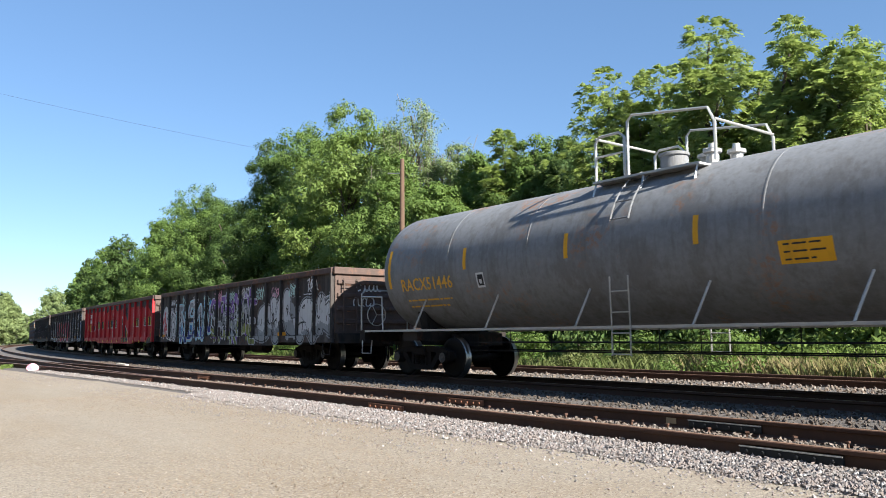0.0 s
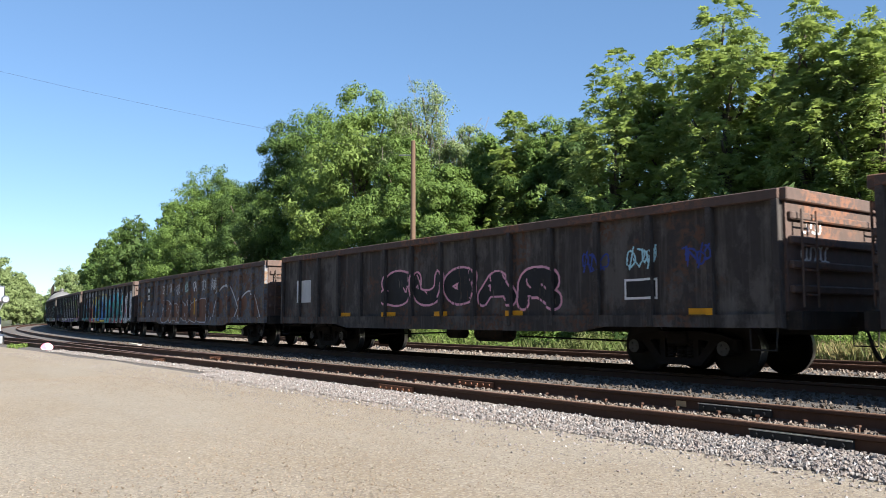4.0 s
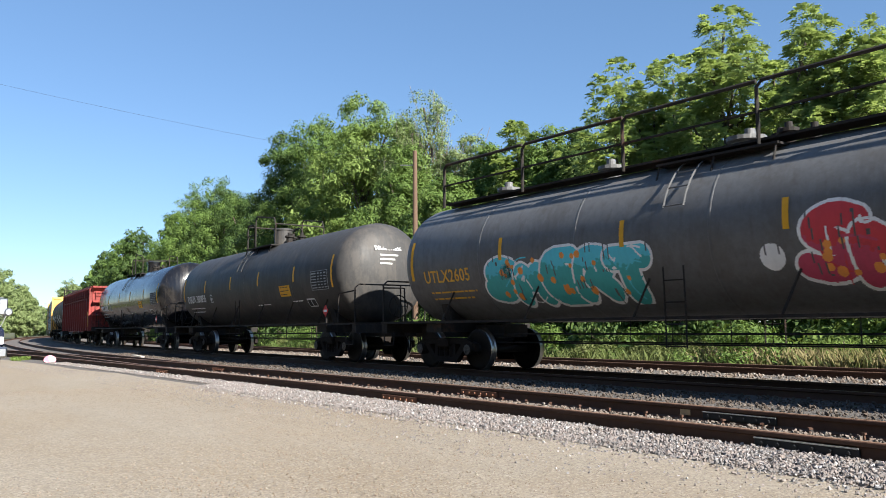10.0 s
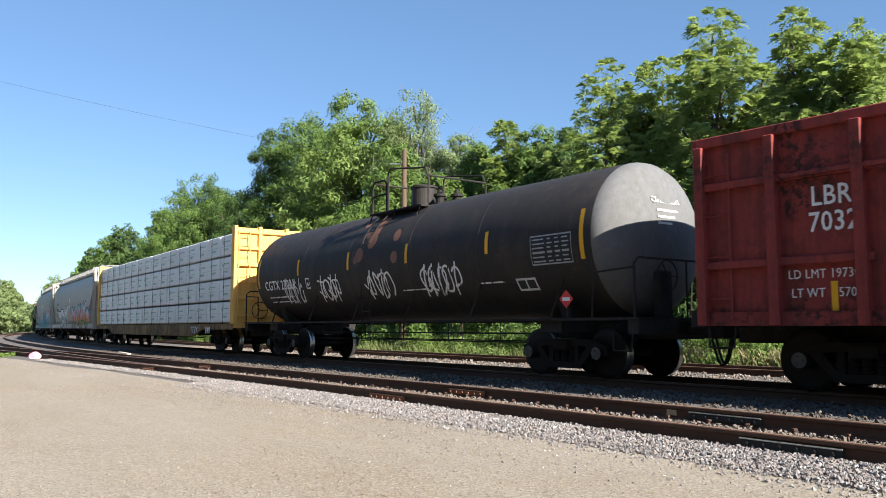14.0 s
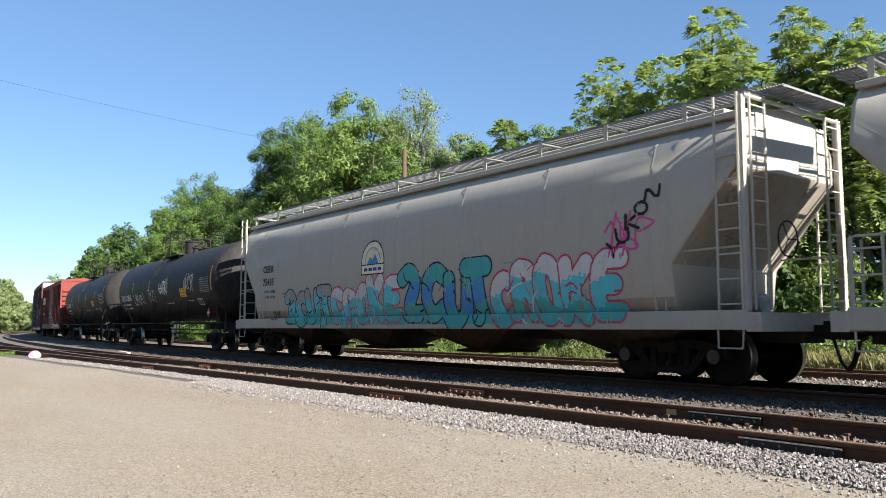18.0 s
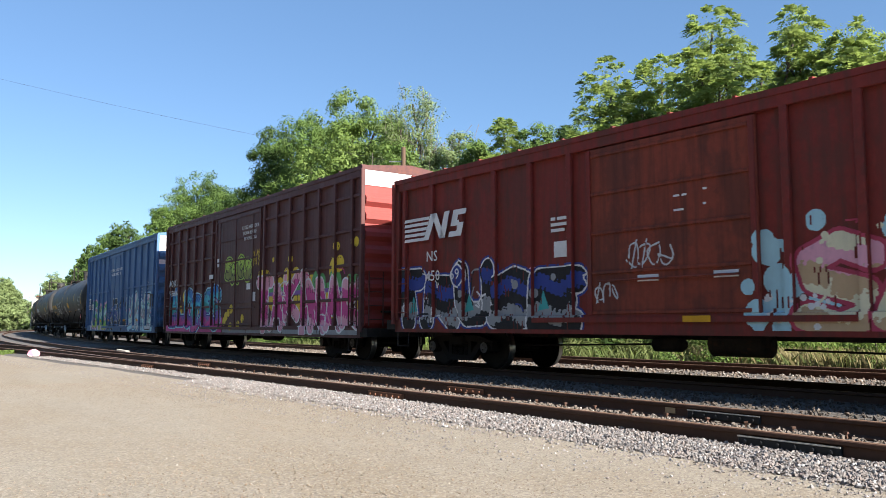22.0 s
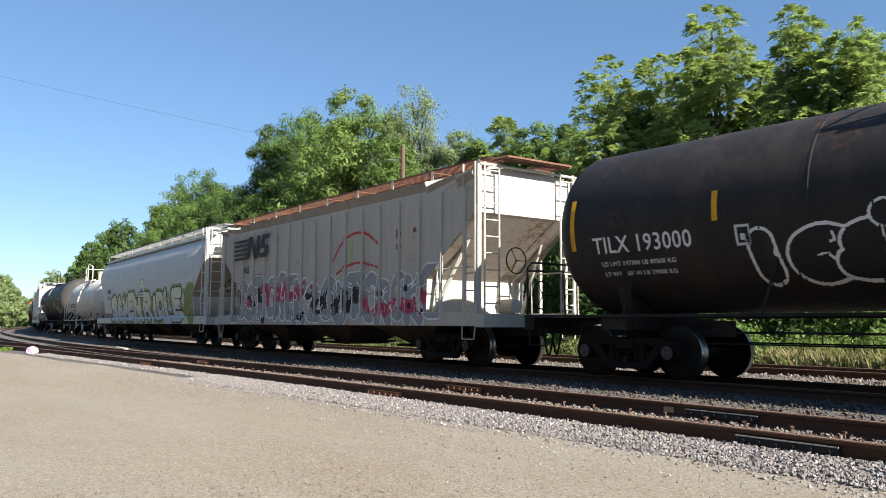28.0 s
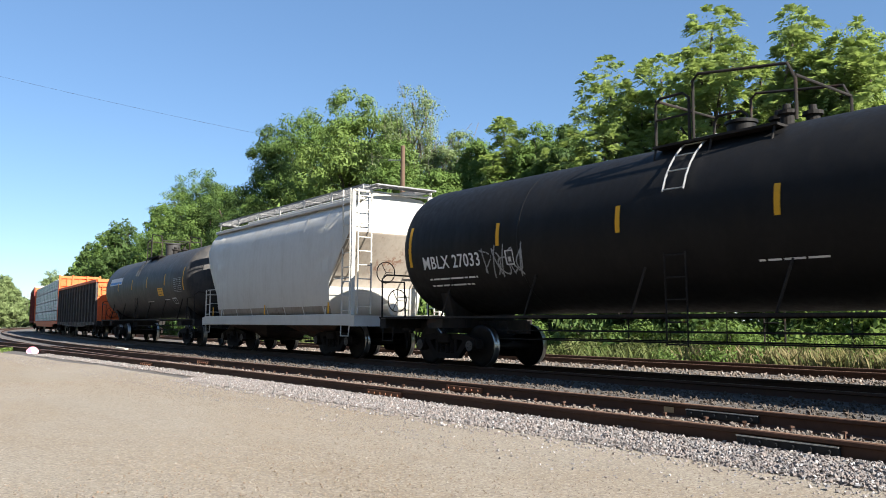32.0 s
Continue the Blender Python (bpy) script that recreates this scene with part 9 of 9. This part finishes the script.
# spikes between the siding rails
bm = boxes((-0.012, 0.012, -0.012, 0.012, 0.0, 0.05), (-0.02, 0.02, -0.025, 0.02, 0.05, 0.07))
spike = bpy.data.meshes.new("spike")
bm.to_mesh(spike)
bm.free()
spike.materials.append(M_RAIL)
holder = tagged(new("rail_spikes"), "rusty spikes standing proud beside the rails", "spikes", kind="structure")
for s in np.arange(-3, 22, 0.54):
    for lat in (0.11, 0.2, GAUGE - 0.1):
        x, y, a = siding(s + rs.uniform(-0.03, 0.03), lat)
        part("spike", spike, None, holder, "", pose(x, y, ZR - 0.185, rs.uniform(-6, 6), rs.uniform(-6, 6), rs.uniform(0, 90)))

# the low switch target by the spur
x, y = bearing(shot(65), 31.5)
t = thing("switch_target", "low white oval switch target with a pink rim", "track sign", m=pose(x, y, 0, 0, 0, 62) @ Matrix.Diagonal((0.55, 0.55, 0.62, 1)))
M_TARGET = plain("white_enamel", (0.85, 0.82, 0.83), 0.35, 0, 12, 0.06)
M_PINK = plain("pink_rim", (0.75, 0.25, 0.35), 0.4, 0, 12, 0.1)
bm = bmesh.new()
prism(bm, [(0.34 * math.cos(q * math.pi / 10) * (1 - 0.25 * math.sin(q * math.pi / 10)), 0.24 + 0.2 * math.sin(q * math.pi / 10)) for q in range(20)], 'y', -0.02, 0.02)
part("target_plate", bm, M_TARGET, t)
bm = bmesh.new()
path_rod(bm, [(0.355 * math.cos(q * math.pi / 10) * (1 - 0.25 * math.sin(q * math.pi / 10)), 0, 0.24 + 0.21 * math.sin(q * math.pi / 10)) for q in range(21)], 0.022, 5)
part("rim", bm, M_PINK, t)
bm = bmesh.new()
prism(bm, [(0.0, 0.06), (-0.12, 0.42), (-0.27, 0.36), (-0.35, 0.24), (-0.27, 0.12)], 'y', -0.03, 0.03)
part("target_half", bm, M_PINK, t, "pink half of the plate")
part("base", boxes((-0.2, 0.2, -0.15, 0.15, -0.05, 0.06), bevel=0.02), M_RAIL, t)

# a tuft of weeds near the spur
rng = np.random.default_rng(77)
c = np.array([(rng.normal(0, 0.35), rng.normal(0, 0.2), 0.06) for _ in range(26)])
t = thing("weed_tuft", "small green tuft of weeds at the lot's edge", "weed", m=pose(-34.4, 6.75, 0))
part("leaves", leaf_mesh("leaves", leaf_cloud(c, np.full(26, 0.16), 22, 0.06, rng), M_LEAF_B), None, t)

# timbers left beside the tracks
M_OLD_WOOD = plain("bleached_timber", (0.36, 0.33, 0.29), 0.9, 0, 6, 0.3, 0.4, 0.01)
for x, y, ang, ln in ((-33.0, 10.6, 12, 0.7),):
    t = thing("old_timber", "short pale timber lying on the ballast", "timber", m=pose(x, y, 0.09, 0, 4, ang))
    part("plank", boxes((-ln / 2, ln / 2, -0.09, 0.09, -0.05, 0.05), bevel=0.012), M_OLD_WOOD, t)

# ---------------------------------------------------------------- a parked truck at the edge of the lot
M_NAVY = plain("navy_truck_paint", (0.012, 0.016, 0.035), 0.22, 0, 20, 0.1, 0.02)
M_CHROME = plain("dull_chrome", (0.42, 0.43, 0.46), 0.35, 1.0, 14, 0.1, 0.02)
M_TYRE = plain("tyre_rubber", (0.02, 0.02, 0.021), 0.85, 0, 14, 0.3, 0.3)
M_LAMP = plain("headlamp_lens", (0.5, 0.49, 0.5), 0.12, 0, 10, 0.05, 0.02)
M_GLASS = plain("tinted_windscreen", (0.03, 0.04, 0.045), 0.06, 0, 8, 0.1, 0.0)
t = thing("parked_truck", "dark navy truck with chrome bumper parked on the lot", "truck", m=pose(-24.9, 3.38, 0))
bm = bmesh.new()
prism(bm, [(-2.1, 0.62), (-0.12, 0.62), (0.0, 0.75), (0.0, 1.12), (-0.18, 1.25), (-1.9, 1.36), (-2.1, 1.36)], 'y', -0.98, 0.98)
bmesh.ops.bevel(bm, geom=bm.edges[:], offset=0.05, segments=2, affect='EDGES')
part("bonnet", bm, M_NAVY, t, "sloping navy bonnet")
bm = bmesh.new()
prism(bm, [(-4.2, 0.62), (-2.1, 0.62), (-2.1, 1.38), (-2.75, 2.28), (-4.2, 2.3)], 'y', -0.98, 0.98)
bmesh.ops.bevel(bm, geom=bm.edges[:], offset=0.05, segments=2, affect='EDGES')
part("cab", bm, M_NAVY, t)
bm = bmesh.new()
prism(bm, [(-2.12, 1.44), (-2.08, 1.44), (-2.66, 2.22), (-2.70, 2.22)], 'y', -0.85, 0.85)
part("windscreen", bm, M_GLASS, t)
part("bed", boxes((-7.0, -4.3, -1.0, 1.0, 0.7, 1.5), bevel=0.03), M_NAVY, t)
part("bumper", boxes((-0.12, 0.16, -1.05, 1.05, 0.40, 0.70), bevel=0.05), M_CHROME, t, "wide chrome bumper")
part("grille", boxes((-0.02, 0.04, -0.55, 0.55, 0.74, 1.14), bevel=0.02), M_CHROME, t, "chrome grille")
for sgn in (-1, 1):
    part("headlight", boxes((-0.1, 0.05, *sorted((sgn * 0.6, sgn * 0.97)), 0.76, 0.98), bevel=0.03), M_LAMP, t, "clear headlight")
    for xw in (-0.75, -5.6):
        bm = bmesh.new()
        lathe(bm, [(-0.14, 0.2), (-0.14, 0.36), (-0.1, 0.4), (0.1, 0.4), (0.14, 0.36), (0.14, 0.2)], 'y', 20)
        wheel = part("wheel", bm, M_TYRE, t, "black tyre", pose(xw, sgn * 0.84, 0.40))
        bm = bmesh.new()
        lathe(bm, [(-0.12, 0.06), (-0.1, 0.2), (0.1, 0.2), (0.12, 0.06)], 'y', 14)
        part("rim", bm, M_CHROME, wheel)
    part("mirror", boxes((-1.95, -1.83, *sorted((sgn * 1.12, sgn * 1.36)), 1.62, 2.1), bevel=0.03), M_CHROME, t, "tall side mirror")
    bm = bmesh.new()
    rod(bm, (-1.95, sgn * 0.95, 2.12), (-1.88, sgn * 1.24, 2.12), 0.014, 5)
    rod(bm, (-1.95, sgn * 0.95, 1.5), (-1.88, sgn * 1.24, 1.62), 0.014, 5)
    part("mirror_bracket", bm, M_CHROME, t)
    bm = bmesh.new()
    lathe(bm, [(-0.05, 0.02), (-0.03, 0.09), (0.0, 0.11), (0.03, 0.08)], 'x', 12, (-0.15, sgn * 1.08, 1.66))
    part("convex_mirror", bm, M_CHROME, t, "round convex mirror")
    for p in ((-0.2, sgn * 0.9, 1.24), (-0.9, sgn * 0.93, 1.3), (-0.5, sgn * 0.6, 1.3)):
        bm = bmesh.new()
        rod(bm, p, (-0.18, sgn * 1.06, 1.62), 0.012, 5)
        part("mirror_strut", bm, M_CHROME, t)


# ---------------------------------------------------------------- what moves
def car_pose(s_mid, half):
    """The pose of a car whose trucks stand half a metre-span either side of s_mid on the curved track."""
    xa, ya, _ = line(s_mid - half)
    xb, yb, _ = line(s_mid + half)
    return pose((xa + xb) / 2, (ya + yb) / 2, ZR, 0, 0, math.degrees(math.atan2(ya - yb, xa - xb)))


def motions():
    where = {}
    for car, s16, length in TRAIN:
        half = length / 2 - 2.75
        where[car.name] = s16
        rows = []
        for k in range(0, 65):
            t = k * 0.5
            rows.append((t, car_pose(s16 - train_s(t), half)))
        walk(car, rows)
    # the wheels roll while they are near
    for car, w, x in WHEELSETS:
        s16 = where[car.name] - x
        t0 = 16 + (s16 - 46) / SPEED
        t1 = 16 + (s16 + 14) / SPEED
        t0, t1 = max(0.0, t0), min(32.0, t1)
        loc = w.matrix_basis.translation.copy()
        def at(t):
            return Matrix.Translation(loc) @ Matrix.Rotation(SPEED * (t - 16) / WHEEL_R, 4, 'Y')
        if t1 <= t0 + 0.1:
            walk(w, [(0.0, at(0)), (32.0, at(0))])
            continue
        f0, f1 = math.ceil(t0 * FPS), math.floor(t1 * FPS)
        rows = [(0.0, at(f0 / FPS))] if f0 > 0 else []
        rows += [(f / FPS, at(f / FPS)) for f in range(f0, f1 + 1)]
        if f1 < 32 * FPS:
            rows.append((32.0, at(f1 / FPS)))
        walk(w, rows)


motions()
